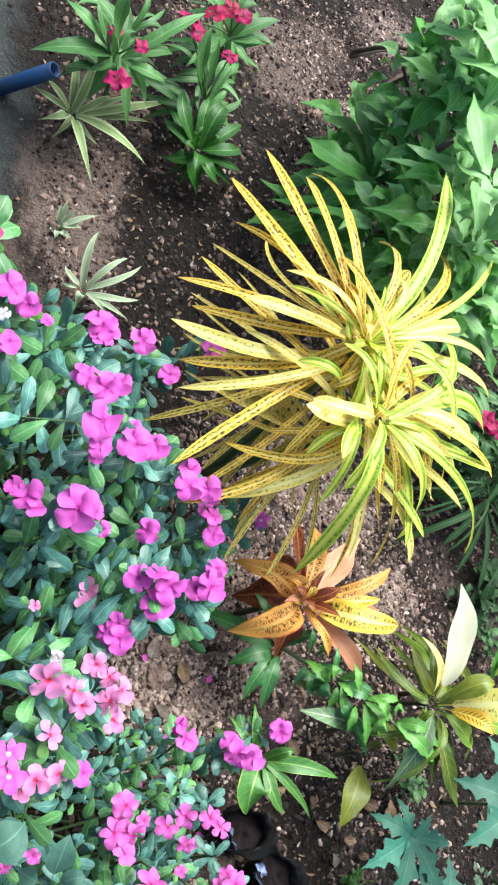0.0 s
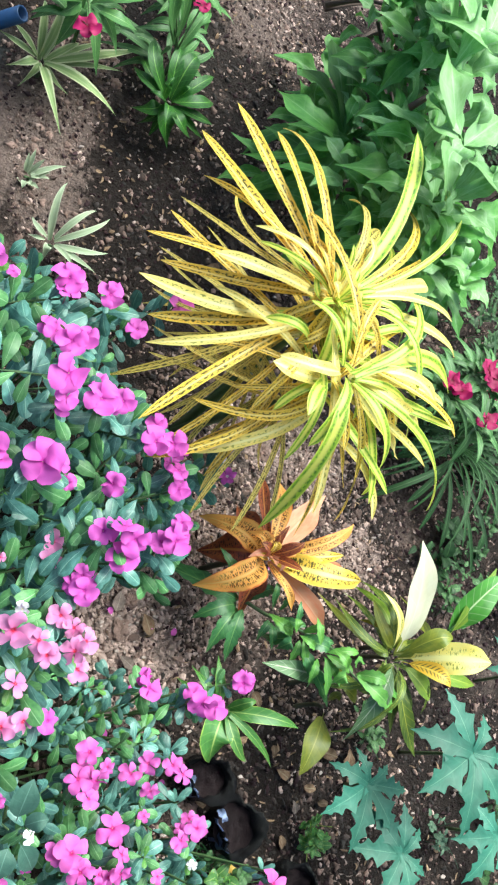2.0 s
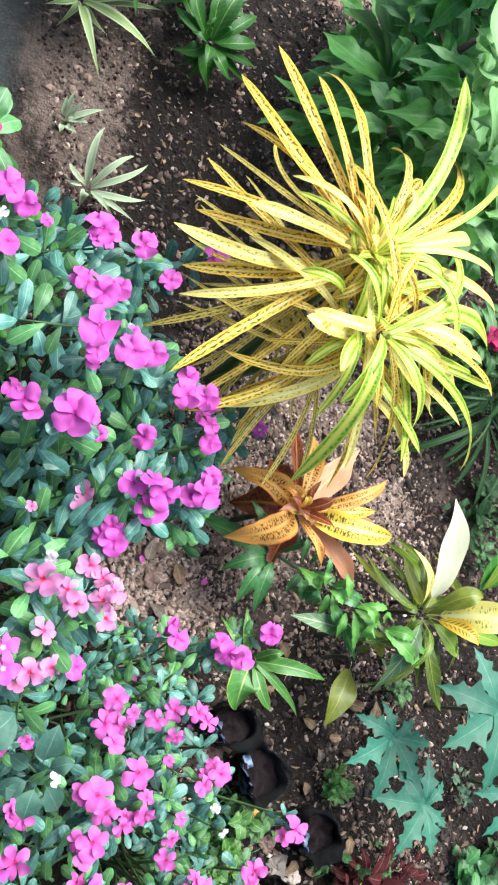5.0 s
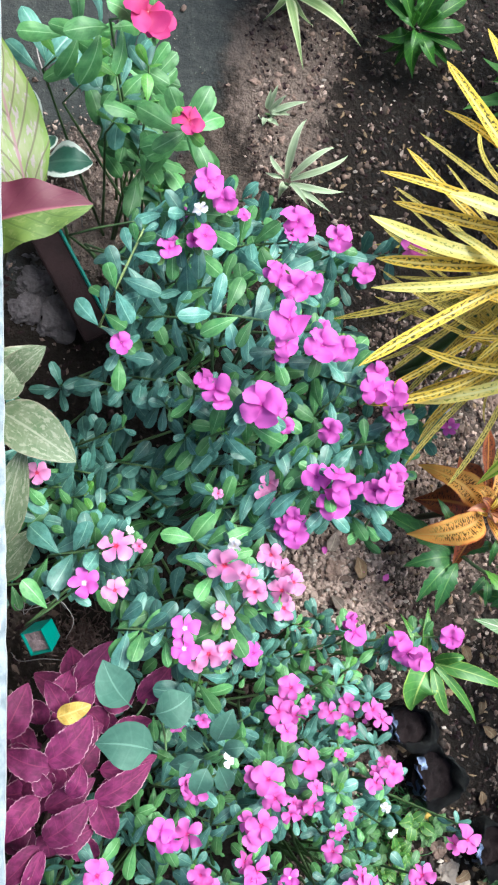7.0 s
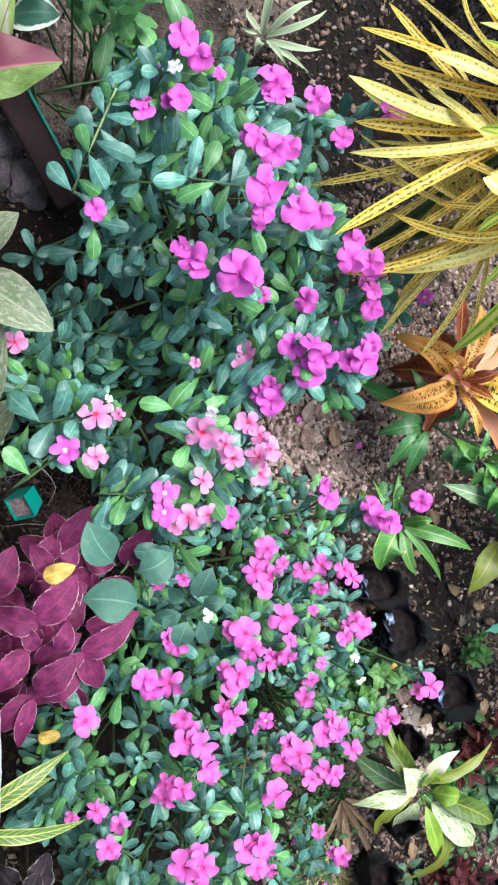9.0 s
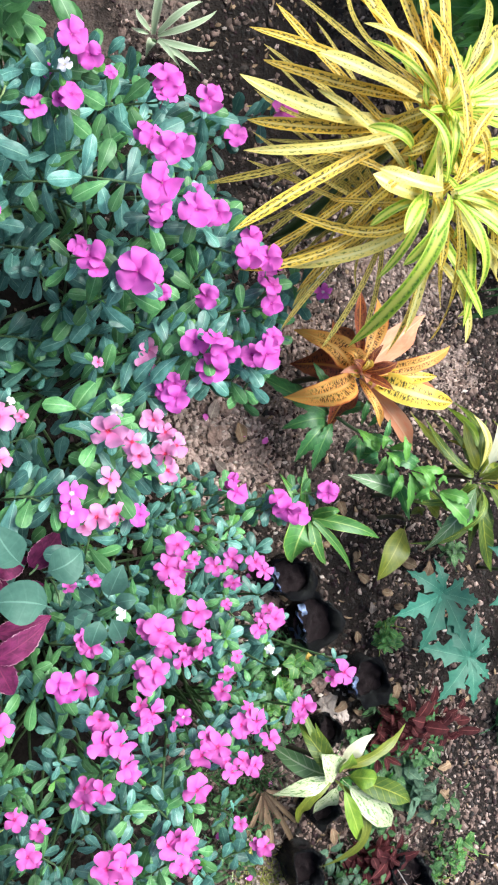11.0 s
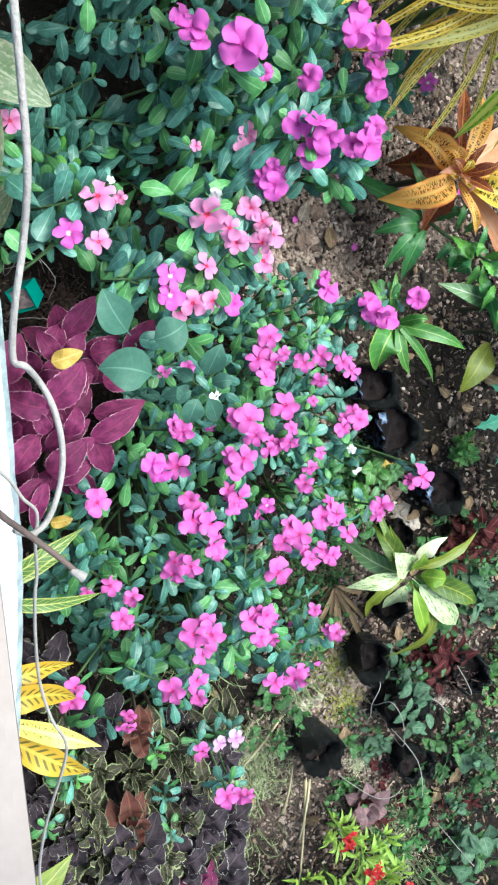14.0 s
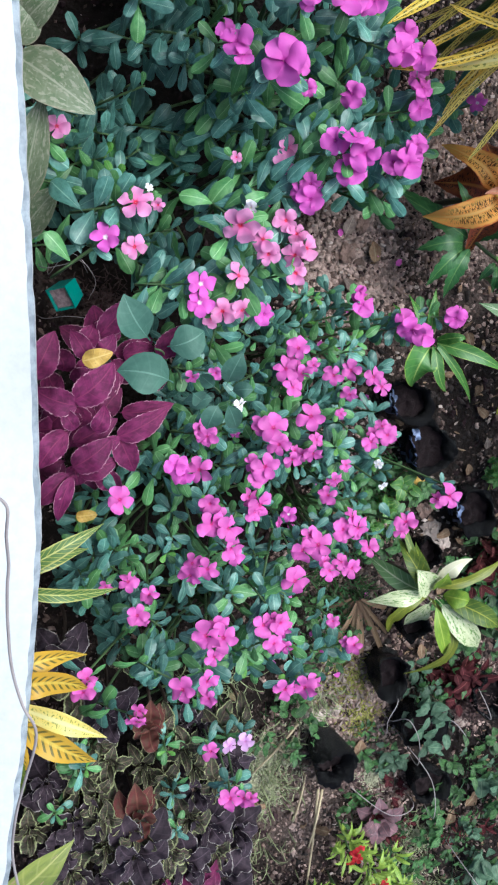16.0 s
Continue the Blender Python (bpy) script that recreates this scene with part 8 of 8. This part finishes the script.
def moss(x, y, z, r, tint, label):
    bm = bmesh.new()
    for _ in range(int(4200 * r + 120)):
        a, q = random.uniform(0, 6.28), r * abs(random.gauss(0, 0.5))
        p = at_ground(x + q * math.cos(a), y + q * math.sin(a))
        d = Vector((random.gauss(0, 1), random.gauss(0, 1), random.uniform(0, 0.6))).normalized() * random.uniform(0.006, 0.016)
        tube([p, p + d * 0.5 + Vector((0, 0, 0.003)), p + d], 0.0016, 0.0008, 4, bm=bm)
    tagged(new("moss", mesh_of(bm, "moss", tint)), label, "moss", kind="stuff")


moss_plan = [
    (0.625, -0.911, 0, 0.078), (0.656, -0.994, 0, 0.059), (0.449, -1.077, 0.02, 0.078), (0.417, -1.141, 0, 0.066), (0.594, -0.83, 0, 0.051)]
for i, (x, y, z, r) in enumerate(moss_plan):
    moss(x, y, z, r, FIBRE if i in (2, 3) else MOSS, "pale tangle of dry fibres on soil" if i in (2, 3) else "yellow-green crumbly moss on soil")


maroon_plan = [
    (0.963, -0.648, 0.07, 0.043), (0.929, -0.628, 0.06, 0.038), (1.04, -0.637, 0.06, 0.034), (0.855, -0.908, 0.06, 0.039),
    (0.892, -0.903, 0.05, 0.029)]
for x, y, z, r in maroon_plan:
    weeds(x, y, z, r, RED_WEED, label="dark maroon leafy weeds by the grow bags", count=7, size=0.030)
sprigs_plan = [
    (1.024, -0.933, 0.05, 0.046), (1.06, -0.822, 0.06, 0.048), (0.937, -0.437, 0.05, 0.027), (1.068, -0.916, 0.05, 0.047),
    (1.036, -1.004, 0.04, 0.047), (0.702, -0.489, 0.05, 0.04), (0.664, -0.514, 0.05, 0.04), (0.746, -0.478, 0.04, 0.029),
    (1.01, -0.701, 0.06, 0.034), (0.971, -0.528, 0.04, 0.038), (1.069, -0.577, 0.04, 0.047), (0.798, -0.316, 0.05, 0.028),
    (0.97, -1.055, 0.04, 0.047)]
for x, y, z, r in sprigs_plan[:9]:
    weeds(x, y, z, r, MARGIN_LEAF if random.random() < 0.4 else WEED_LEAF, label="sprigs of fresh green weeds on soil", count=14, size=0.015)
fibres_plan = [
    (0.367, -1.438, 0.02, 0.071), (0.358, -1.56, 0.02, 0.074), (0.417, -1.664, 0.02, 0.076), (0.454, -1.066, 0.02, 0.057),
    (0.459, -1.151, 0.02, 0.053), (0.691, -1.137, 0, 0.05), (0.794, -1.421, 0.02, 0.059), (0.811, -1.299, 0.02, 0.052), (0.54, -0.988, 0.02, 0.039)]
for x, y, z, r in fibres_plan:
    moss(x, y, z, r, FIBRE, "pale tangle of dry fibres on soil")


slab_plan = (0.252, -1.513)
def slab():
    """A broken grey slab of concrete, half sunk in the soil."""
    bm = bmesh.new()
    bmesh.ops.create_cube(bm, size=1)
    bmesh.ops.subdivide_edges(bm, edges=bm.edges[:], cuts=7, use_grid_fill=True)
    for v in bm.verts:
        v.co = Vector((v.co.x * 0.085, v.co.y * 0.20, v.co.z * 0.05))
        v.co += Vector([noise.noise(v.co * 26 + Vector((k * 5, 0, 0))) * 0.007 for k in range(3)])
    ob = new("concrete_slab", mesh_of(bm, "concrete_slab", CONCRETE, smooth=False))
    ob.location = at_ground(*slab_plan) + Vector((0, 0, 0.035))
    ob.rotation_euler = (0.05, -0.08, -0.12)
    tagged(ob, "pale grey broken concrete slab at the bed's end", "slab")


slab()


def stone(x, y, r, tint, label):
    bm = bmesh.new()
    bmesh.ops.create_icosphere(bm, subdivisions=4, radius=r)
    for v in bm.verts:
        q = v.co / r
        v.co *= 1 + 0.6 * noise.noise(q * 1.3 + Vector((x * 9, y * 9, 0))) + 0.22 * noise.noise(q * 4 + Vector((x * 9, y * 9, 4))) + 0.10 * noise.noise(q * 10)
        v.co.z *= 0.45
    ob = new("stone", mesh_of(bm, "stone", tint, smooth=False))
    ob.location = at_ground(x, y) + Vector((0, 0, r * 0.1))
    tagged(ob, label, "stone", "loose stones")


stones_plan = [
    (-0.002, 0.556, 0.04, 0.036), (0.040, 0.482, 0.04, 0.044), (-0.020, 0.500, 0.04, 0.032), (0.572, 0.007, 0.01, 0.038), (0.599, 0.061, 0.02, 0.029),
    (0.544, -0.078, 0.02, 0.027), (0.63, 0.007, 0.01, 0.02), (0.606, -0.048, 0.01, 0.018), (0.67, -0.343, 0.03, 0.039), (0.682, -0.313, 0.03, 0.028),
    (0.776, -0.527, 0.02, 0.031)]
stones_2_plan = [
    (0.767, 0.413, 0.02, 0.029), (0.95, 0.355, 0.02, 0.032), (1.173, 0.208, 0.01, 0.021), (1.152, 1.356, 0, 0.019), (0.673, 1.209, 0, 0.022)]
for i, (x, y, z, r) in enumerate(stones_plan + stones_2_plan):
    stone(x, y, r * (0.9 if i < 3 else 0.55), STONE_DARK if i < 3 else CLOD, "dark rough stone beside the parapet" if i < 3 else "rough brown stone half sunk in soil")


for x, y, r in ((0.797, -0.574, 0.022), (0.794, -0.619, 0.018), (0.549, -0.975, 0.020), (0.592, -0.968, 0.013), (0.83, -0.60, 0.014), (0.56, -0.93, 0.012)):
    stone(x, y, r, CHIP, "pale pinkish stone lying on soil")


# ---- odds and ends
pipe_plan = ((0.359, 1.258, 0.02), (0.435, 1.232, 0.13))
def pipe():
    a, b = (Vector(q) for q in (pipe_plan))
    root = thing("pipe", a, "short blue plastic pipe sticking out of mud", "pipe")
    d = (b - a).normalized()
    x = d.cross(Vector((0, 0, 1))).normalized()
    y = d.cross(x)
    bm = bmesh.new()
    rings = []
    for p, r in ((a - d * 0.05, 0.0165), (a, 0.0165), (b, 0.0165), (b, 0.0125), (b - d * 0.06, 0.0125)):
        rings.append([bm.verts.new(p - a + x * (r * math.cos(6.2832 * k / 20)) + y * (r * math.sin(6.2832 * k / 20))) for k in range(20)])
    for q0, q1 in zip(rings, rings[1:]):
        for k in range(20):
            bm.faces.new((q0[k], q0[(k + 1) % 20], q1[(k + 1) % 20], q1[k]))
    part("tube", bm, BLUE_PIPE, root)


pipe()


plank_plan = ((0.000, 0.648), (0.113, 0.440))
def board():
    (x0, y0), (x1, y1) = plank_plan
    root = thing("plank", ((x0 + x1) / 2, (y0 + y1) / 2, 0.05), "dark brown weathered plank lying by the parapet", "plank")
    root.rotation_euler = (0.06, 0.02, math.atan2(y1 - y0, x1 - x0))
    length = math.hypot(x1 - x0, y1 - y0)
    bm = bmesh.new()
    bmesh.ops.create_cube(bm, size=1)
    for v in bm.verts:
        v.co = Vector((v.co.x * length, v.co.y * 0.052, v.co.z * 0.022))
    bmesh.ops.bevel(bm, geom=bm.edges[:], offset=0.003, segments=2, affect="EDGES")
    part("board", bm, BROWN_BOARD, root, smooth=False)
    bm = bmesh.new()
    bmesh.ops.create_cube(bm, size=1)
    for v in bm.verts:
        v.co = Vector((v.co.x * length * 1.05, 0.0295 + v.co.y * 0.006, v.co.z * 0.018 + 0.004))
    bmesh.ops.bevel(bm, geom=bm.edges[:], offset=0.002, segments=1, affect="EDGES")
    part("edging", bm, TEAL, root, "thin teal edging strip", smooth=False)


board()


box_plan = [
    (0.032, -0.076, 0.3, 0.03)]
def seedling_box():
    x, y, z, r = box_plan[0]
    root = thing("seedling_box", (x, y, z - 0.045), "small teal plastic seedling box tipped on its side", "plant pot")
    root.rotation_euler = (0.35, -0.62, 0.25)
    w, h, t = 0.0195, 0.038, 0.0020
    bm = bmesh.new()
    loops = [[bm.verts.new((sx * q, sy * q, zz)) for sx, sy in ((-1, -1), (1, -1), (1, 1), (-1, 1))] for q, zz in ((w * 0.8, 0.0), (w, h), (w - t, h), (w * 0.8 - t, 0.006))]
    bm.faces.new(loops[0][::-1])
    for q0, q1 in zip(loops, loops[1:]):
        for k in range(4):
            bm.faces.new((q0[k], q0[(k + 1) % 4], q1[(k + 1) % 4], q1[k]))
    bm.faces.new(loops[3])
    part("box", bm, TEAL, root, smooth=False)
    bm = bmesh.new()
    q = w - t - 0.0015
    grid = [[bm.verts.new((q * (2 * i / 6 - 1), q * (2 * j / 6 - 1), h * 0.90 + 0.004 * noise.noise(Vector((i, j, 3.3))))) for i in range(7)] for j in range(7)]
    for r0, r1 in zip(grid, grid[1:]):
        for i in range(6):
            bm.faces.new((r0[i], r0[i + 1], r1[i + 1], r1[i]))
    part("soil", bm, BOX_SOIL, root, "pinkish grey dried soil")
    tagged(root, category="plant pot")
    post = thing("stake", at_ground(x, y), "thin dark stake under the seedling box", "stake")
    part("rod", tube([(0, 0, -0.02), (0, 0, z - 0.05 - post.location.z)], 0.006, 0.005), CANE, post)


seedling_box()

# dry roots and bent wires round the seedling box
def root_tangle(x, y, lift, r, label):
    root = thing("root_tangle", at_ground(x, y), label, "roots", kind="stuff")
    bm = bmesh.new()
    for _ in range(420):
        a, q = random.uniform(0, 6.28), r * abs(random.gauss(0, 0.6))
        p = Vector((q * math.cos(a) * 1.3, q * math.sin(a), lift + random.uniform(-0.03, 0.03)))
        d = Vector((random.gauss(0, 1), random.gauss(0, 1), random.uniform(-0.3, 0.6))).normalized() * random.uniform(0.006, 0.022)
        tube([p, p + d * 0.5 + Vector((0, 0, 0.003)), p + d], 0.0013, 0.0006, 4, bm=bm)
    for _ in range(14):
        a = random.uniform(0, 6.28)
        tube([(0.03 * math.cos(a), 0.025 * math.sin(a), -0.01), (0.012 * math.cos(a), 0.012 * math.sin(a), lift * 0.5), (0.02 * math.cos(a + 1), 0.02 * math.sin(a + 1), lift)], 0.004, 0.002, 5, bm=bm)
    part("roots", bm, DRY_ROOT, root)


root_tangle(0.086, -0.100, 0.12, 0.040, "tangle of dry brown roots beside the seedling box")
root_tangle(0.900, -0.972, 0.045, 0.040, "ball of dry brown roots among grow bags")
root_tangle(0.605, -1.10, 0.03, 0.025, "tangle of dry brown roots under a grow bag")
mauve_plan = (0.695, -1.215, 0.05), [
    (20, 0.062, 0.0, 0.0, 0.012, 0.036), (95, 0.058, 0.01, 0.0, 0.012, 0.034), (150, 0.060, 0.0, 0.0, 0.012, 0.036), (215, 0.056, 0.0, 0.0, 0.012, 0.034), (265, 0.065, 0.0, 0.0, 0.012, 0.038),
    (320, 0.060, 0.0, 0.0, 0.012, 0.034), (60, 0.040, 0.02, 0.0, 0.012, 0.026), (180, 0.038, 0.02, 0.0, 0.012, 0.026), (300, 0.038, 0.02, 0.0, 0.012, 0.025)]
simple_plant("mauve_rosette", "low rosette of dusty mauve-pink rounded leaves", "plant", [mauve_plan], "elliptic", MAUVE_LEAF, fold=0.15, wave=0.15, n=12)
bent_wires_plan = [
    [(-0.03, -0.02, 0.02), (-0.015, -0.045, 0.25), (0.02, -0.040, 0.29), (0.045, -0.032, 0.27), (0.06, -0.05, 0.16)],
    [(-0.03, -0.13, 0.02), (-0.01, -0.128, 0.20), (0.03, -0.122, 0.24), (0.085, -0.130, 0.25), (0.13, -0.15, 0.21)],
    [(0.0, -0.01, 0.02), (-0.005, -0.055, 0.22), (0.03, -0.02, 0.27), (0.07, -0.06, 0.25), (0.06, -0.095, 0.22)]]
for line in bent_wires_plan:
    bit = thing("wire", at_ground(*line[0][:2]), "thin bent grey wire by the seedling box", "wire")
    part("strand", tube([p - bit.location for p in smooth_line(line)], 0.0007, 0.0006, 6), VINE, bit)

vine = thing("dry_vine", (-0.02, -0.2, 0.70), "dry grey vine hanging beside the parapet", "vine")
vine_plan = [
    (-0.0481, -0.1512, 1.21), (-0.0402, -0.1644, 1.2), (-0.0324, -0.1745, 1.19), (-0.0248, -0.1847, 1.18), (-0.0187, -0.1953, 1.18), (-0.0129, -0.2012, 1.18), (-0.0113, -0.2074, 1.18), (-0.0131, -0.2253, 1.17), (-0.0129, -0.2488, 1.155), (-0.0148, -0.2683, 1.145), (-0.0158, -0.301, 1.13), (-0.0145, -0.3395, 1.115), (-0.0079, -0.373, 1.105), (0.0014, -0.3997, 1.1), (-0.0097, -0.4564, 1.07), (-0.0175, -0.496, 1.05), (-0.0227, -0.5524, 1.02), (-0.0175, -0.6166, 0.99), (-0.008, -0.6862, 0.96), (0.0058, -0.7614, 0.93), (0.0268, -0.9035, 0.88), (0.04, -1.10, 0.80), (0.0, -1.32, 0.68), (-0.13, -1.55, 0.545), (-0.16, -1.62, 0.532)]
part("stem", tube([p - vine.location for p in smooth_line(vine_plan)], 0.0010, 0.0013, 8), VINE, vine)
vine_loop_plan = [
    (-0.0173, 0.0362, 1.46), (-0.0175, 0.0181, 1.455), (-0.0178, -0.0014, 1.45), (-0.017, -0.0196, 1.445), (-0.0165, -0.0416, 1.44), (-0.0185, -0.0613, 1.43), (-0.0221, -0.0806, 1.425),
    (-0.0233, -0.0955, 1.419), (-0.0197, -0.0981, 1.419), (-0.0154, -0.1042, 1.409), (-0.0118, -0.112, 1.409), (-0.0097, -0.1227, 1.409), (-0.01, -0.1329, 1.409), (-0.0126, -0.1432, 1.409), (-0.0166, -0.1508, 1.409), (-0.0214, -0.1523, 1.414), (-0.0263, -0.148, 1.424)]
part("tendril", tube([p - vine.location for p in smooth_line(vine_loop_plan)], 0.0012, 0.0010, 8), VINE, vine)
twig_plan = [
    (-0.0382, -0.131, 1.429), (-0.0303, -0.1399, 1.434), (-0.0223, -0.1459, 1.439), (-0.0141, -0.1536, 1.439), (-0.0089, -0.1592, 1.439)]
part("twig", tube([p - vine.location for p in smooth_line(twig_plan, 4)], 0.0011, 0.0009, 8), TWIG, vine, "broken brown twig")
part("stub", tube([p - vine.location for p in (Vector(twig_plan[-1]) + Vector(q) for q in ((-0.0022, 0.0016, 0), (0, 0, 0), (0.0016, -0.0014, 0)))], 0.0011, 0.0017, 8), VINE, vine, "pale broken end")


wire_plan = [(-0.02, 1.029, 0.1), (-0.008, 0.953, 0.11), (0.015, 0.88, 0.12), (0.037, 0.818, 0.12), (0.051, 0.755, 0.11), (0.072, 0.704, 0.06)]
wire = thing("wire", (*wire_plan[0][:2], 0.0), "thin pale grey wire sagging over mud", "wire")
part("strand", tube([p - wire.location for p in smooth_line([(wire_plan[0][0] - 0.02, wire_plan[0][1] + 0.05, -0.01)] + wire_plan + [(wire_plan[-1][0] + 0.01, wire_plan[-1][1] - 0.03, -0.01)])], 0.0013, 0.0013, 6), VINE, wire)


def fallen_leaf(place, size, tint, label, heading):
    root = thing("fallen_leaf", place, label, "leaf", "fallen leaves")
    d = Vector((math.cos(heading), math.sin(heading), 0))
    part("leaf", blade(-d * size / 2, Vector((0, 0, 0.004)), d * size / 2, size * 0.6, "ovate", 0.25, 0.35, n=12, ripple=9.0), tint, root)


litter_plan = [
    (0.952, -0.352, 0.034), (0.82, -0.579, 0.04), (0.853, -0.561, 0.03), (0.911, -0.717, 0.03), (0.97, -0.604, 0.036), (1.01, -0.295, 0.05),
    (1.055, -0.311, 0.045), (0.936, -0.985, 0.05), (0.901, -1.023, 0.045), (1.026, -0.86, 0.03), (0.984, -0.802, 0.034), (0.789, -0.848, 0.04),
    (1.072, -0.752, 0.04), (0.862, -0.826, 0.03), (0.862, -0.596, 0.028), (0.7, -0.331, 0.03), (0.718, -0.374, 0.028), (0.944, -0.632, 0.03),
    (0.902, -0.651, 0.028), (1.068, -0.815, 0.035), (0.867, -0.437, 0.03), (0.91, -0.38, 0.03), (0.979, -0.386, 0.03), (0.873, -0.267, 0.03)]
for x, y, size in litter_plan:
    fallen_leaf(at_ground(x, y) + Vector((0, 0, 0.010)), size * 0.85, random.choice((DEAD_LEAF, DEAD_LEAF, DEAD_LEAF, PALE_LITTER)), "dry curled leaf littering the soil", random.uniform(0, 6.28))
yleaf_plan = (0.068, -0.171, 0.44)
fallen_leaf(yleaf_plan, 0.046, FALLEN_YELLOW, "yellow fallen leaf lying on burgundy coleus", 0.3)
for k in range(26):
    x, y = random.uniform(0.35, 1.2), random.uniform(-1.3, 0.9)
    fallen_leaf(at_ground(x, y) + Vector((0, 0, 0.008)), random.uniform(0.02, 0.045), DEAD_LEAF, "curled brown dead leaf on soil", random.uniform(0, 6.28))
def fallen_petals():
    bm = bmesh.new()
    for _ in range(46):
        x, y = random.gauss(0.58, 0.10), random.uniform(-0.9, 0.25)
        p = at_ground(x, y) + Vector((0, 0, 0.010))
        h = random.uniform(0, 6.28)
        d = Vector((math.cos(h), math.sin(h), random.uniform(-0.2, 0.3))) * random.uniform(0.010, 0.020)
        blade(p, p + d * 0.5 + Vector((0, 0, 0.003)), p + d, d.length * 0.7, "petal", 0.2, 0.2, n=4, across=2, bm=bm)
    tagged(new("fallen_petals", mesh_of(bm, "fallen_petals", PETALS["v"])), "scattered fallen violet petals on soil", "petals", kind="stuff")


fallen_petals()
fallen_leaf(at_ground(0.623, 0.012) + Vector((0, 0, 0.012)), 0.042, DEAD_LEAF, "folded brown dead leaf on the bare patch", 1.75)
fallen_leaf(at_ground(0.571, 0.062) + Vector((0, 0, 0.012)), 0.040, PALE_LITTER, "pale pinkish strip of dry leaf on the bare patch", 1.2)
fallen_leaf(at_ground(0.578, -0.054) + Vector((0, 0, 0.012)), 0.034, PALE_LITTER, "pale pinkish strip of dry leaf on the bare patch", 2.3)
arching_plan = [
    ((0.837, -1.394, 0.05), (0.885, -1.431, 0.16), (1.066, -1.606, 0.06)),
    ((0.832, -1.434, 0.05), (0.847, -1.457, 0.16), (0.947, -1.646, 0.06)),
    ((0.853, -1.484, 0.05), (0.885, -1.492, 0.16), (1.028, -1.693, 0.06)),
    ((0.828, -1.449, 0.05), (0.806, -1.467, 0.16), (0.885, -1.691, 0.06)),
    ((0.872, -1.454, 0.05), (0.861, -1.398, 0.16), (0.965, -1.602, 0.06)),
    ((0.843, -1.531, 0.05), (0.841, -1.533, 0.16), (0.923, -1.764, 0.06))]
arching = thing("dry_strap_plant", arching_plan[0][0][:2] + (0.0,), "withered grey-green arching strap leaves on soil", "dead plant")
for a, v, b in arching_plan:
    part("leaf", blade(Vector(a) - arching.location, Vector(v) - arching.location, Vector(b) - arching.location, 0.011, "strap", 0.3, 0.1, n=12), DRY_GRASS, arching)
fallen_leaf(at_ground(0.745, -0.456) + Vector((0, 0, 0.03)), 0.042, FALLEN_YELLOW, "yellow fallen leaf among low weeds", 0.9)
fallen_leaf((0.056, -0.445, 0.29), 0.036, FALLEN_YELLOW, "yellow-green fallen leaf under the coleus", 0.1)
strands_plan = [
    [(0.707, -0.981), (0.727, -0.954), (0.754, -1.003), (0.754, -1.06)], [(0.777, -0.995), (0.82, -0.96), (0.861, -1.001)], [(0.699, -1.009), (0.682, -0.951), (0.701, -0.906)],
    [(0.889, -0.889), (0.902, -0.93), (0.915, -0.967)], [(0.621, -1.126), (0.697, -1.171), (0.752, -1.157)], [(0.868, -1.297), (0.90, -1.34), (0.935, -1.386)], [(0.74, -1.03), (0.79, -1.10), (0.80, -1.19)]]
for line in strands_plan:
    bit = thing("dry_strand", at_ground(*line[0]), "thin dry grey stem curling over grow bags", "stalk", "dry strands")
    rise = [0.0] + [0.085] * (len(line) - 1)
    part("strand", tube([p - bit.location for p in smooth_line([(*line[0], bit.location.z)] + [(x, y, 0.055 + z * 0.6) for (x, y), z in zip(line, rise)] + [(line[-1][0] + 0.012, line[-1][1] - 0.012, 0.0)])], 0.0011, 0.0008, 6), VINE, bit)
straws_plan = [
    ((0.561, -1.147, 0.02), (0.536, -1.406, 0.04)), ((0.57, -1.148, 0.02), (0.54, -1.279, 0.04)), ((0.506, -1.219, 0.02), (0.527, -1.099, 0.04)),
    ((0.508, -0.988, 0.02), (0.407, -1.089, 0.04)), ((0.446, -1.023, 0.02), (0.507, -1.07, 0.04))]
for a, b in straws_plan:
    root = thing("straw", a, "dry straw-coloured stalk lying on soil", "stalk", "dry stalks")
    part("stalk", tube(bend((0, 0, 0.006), Vector(b) - Vector(a), 0.008, 6), 0.0035, 0.0018, 6), STRAW, root)
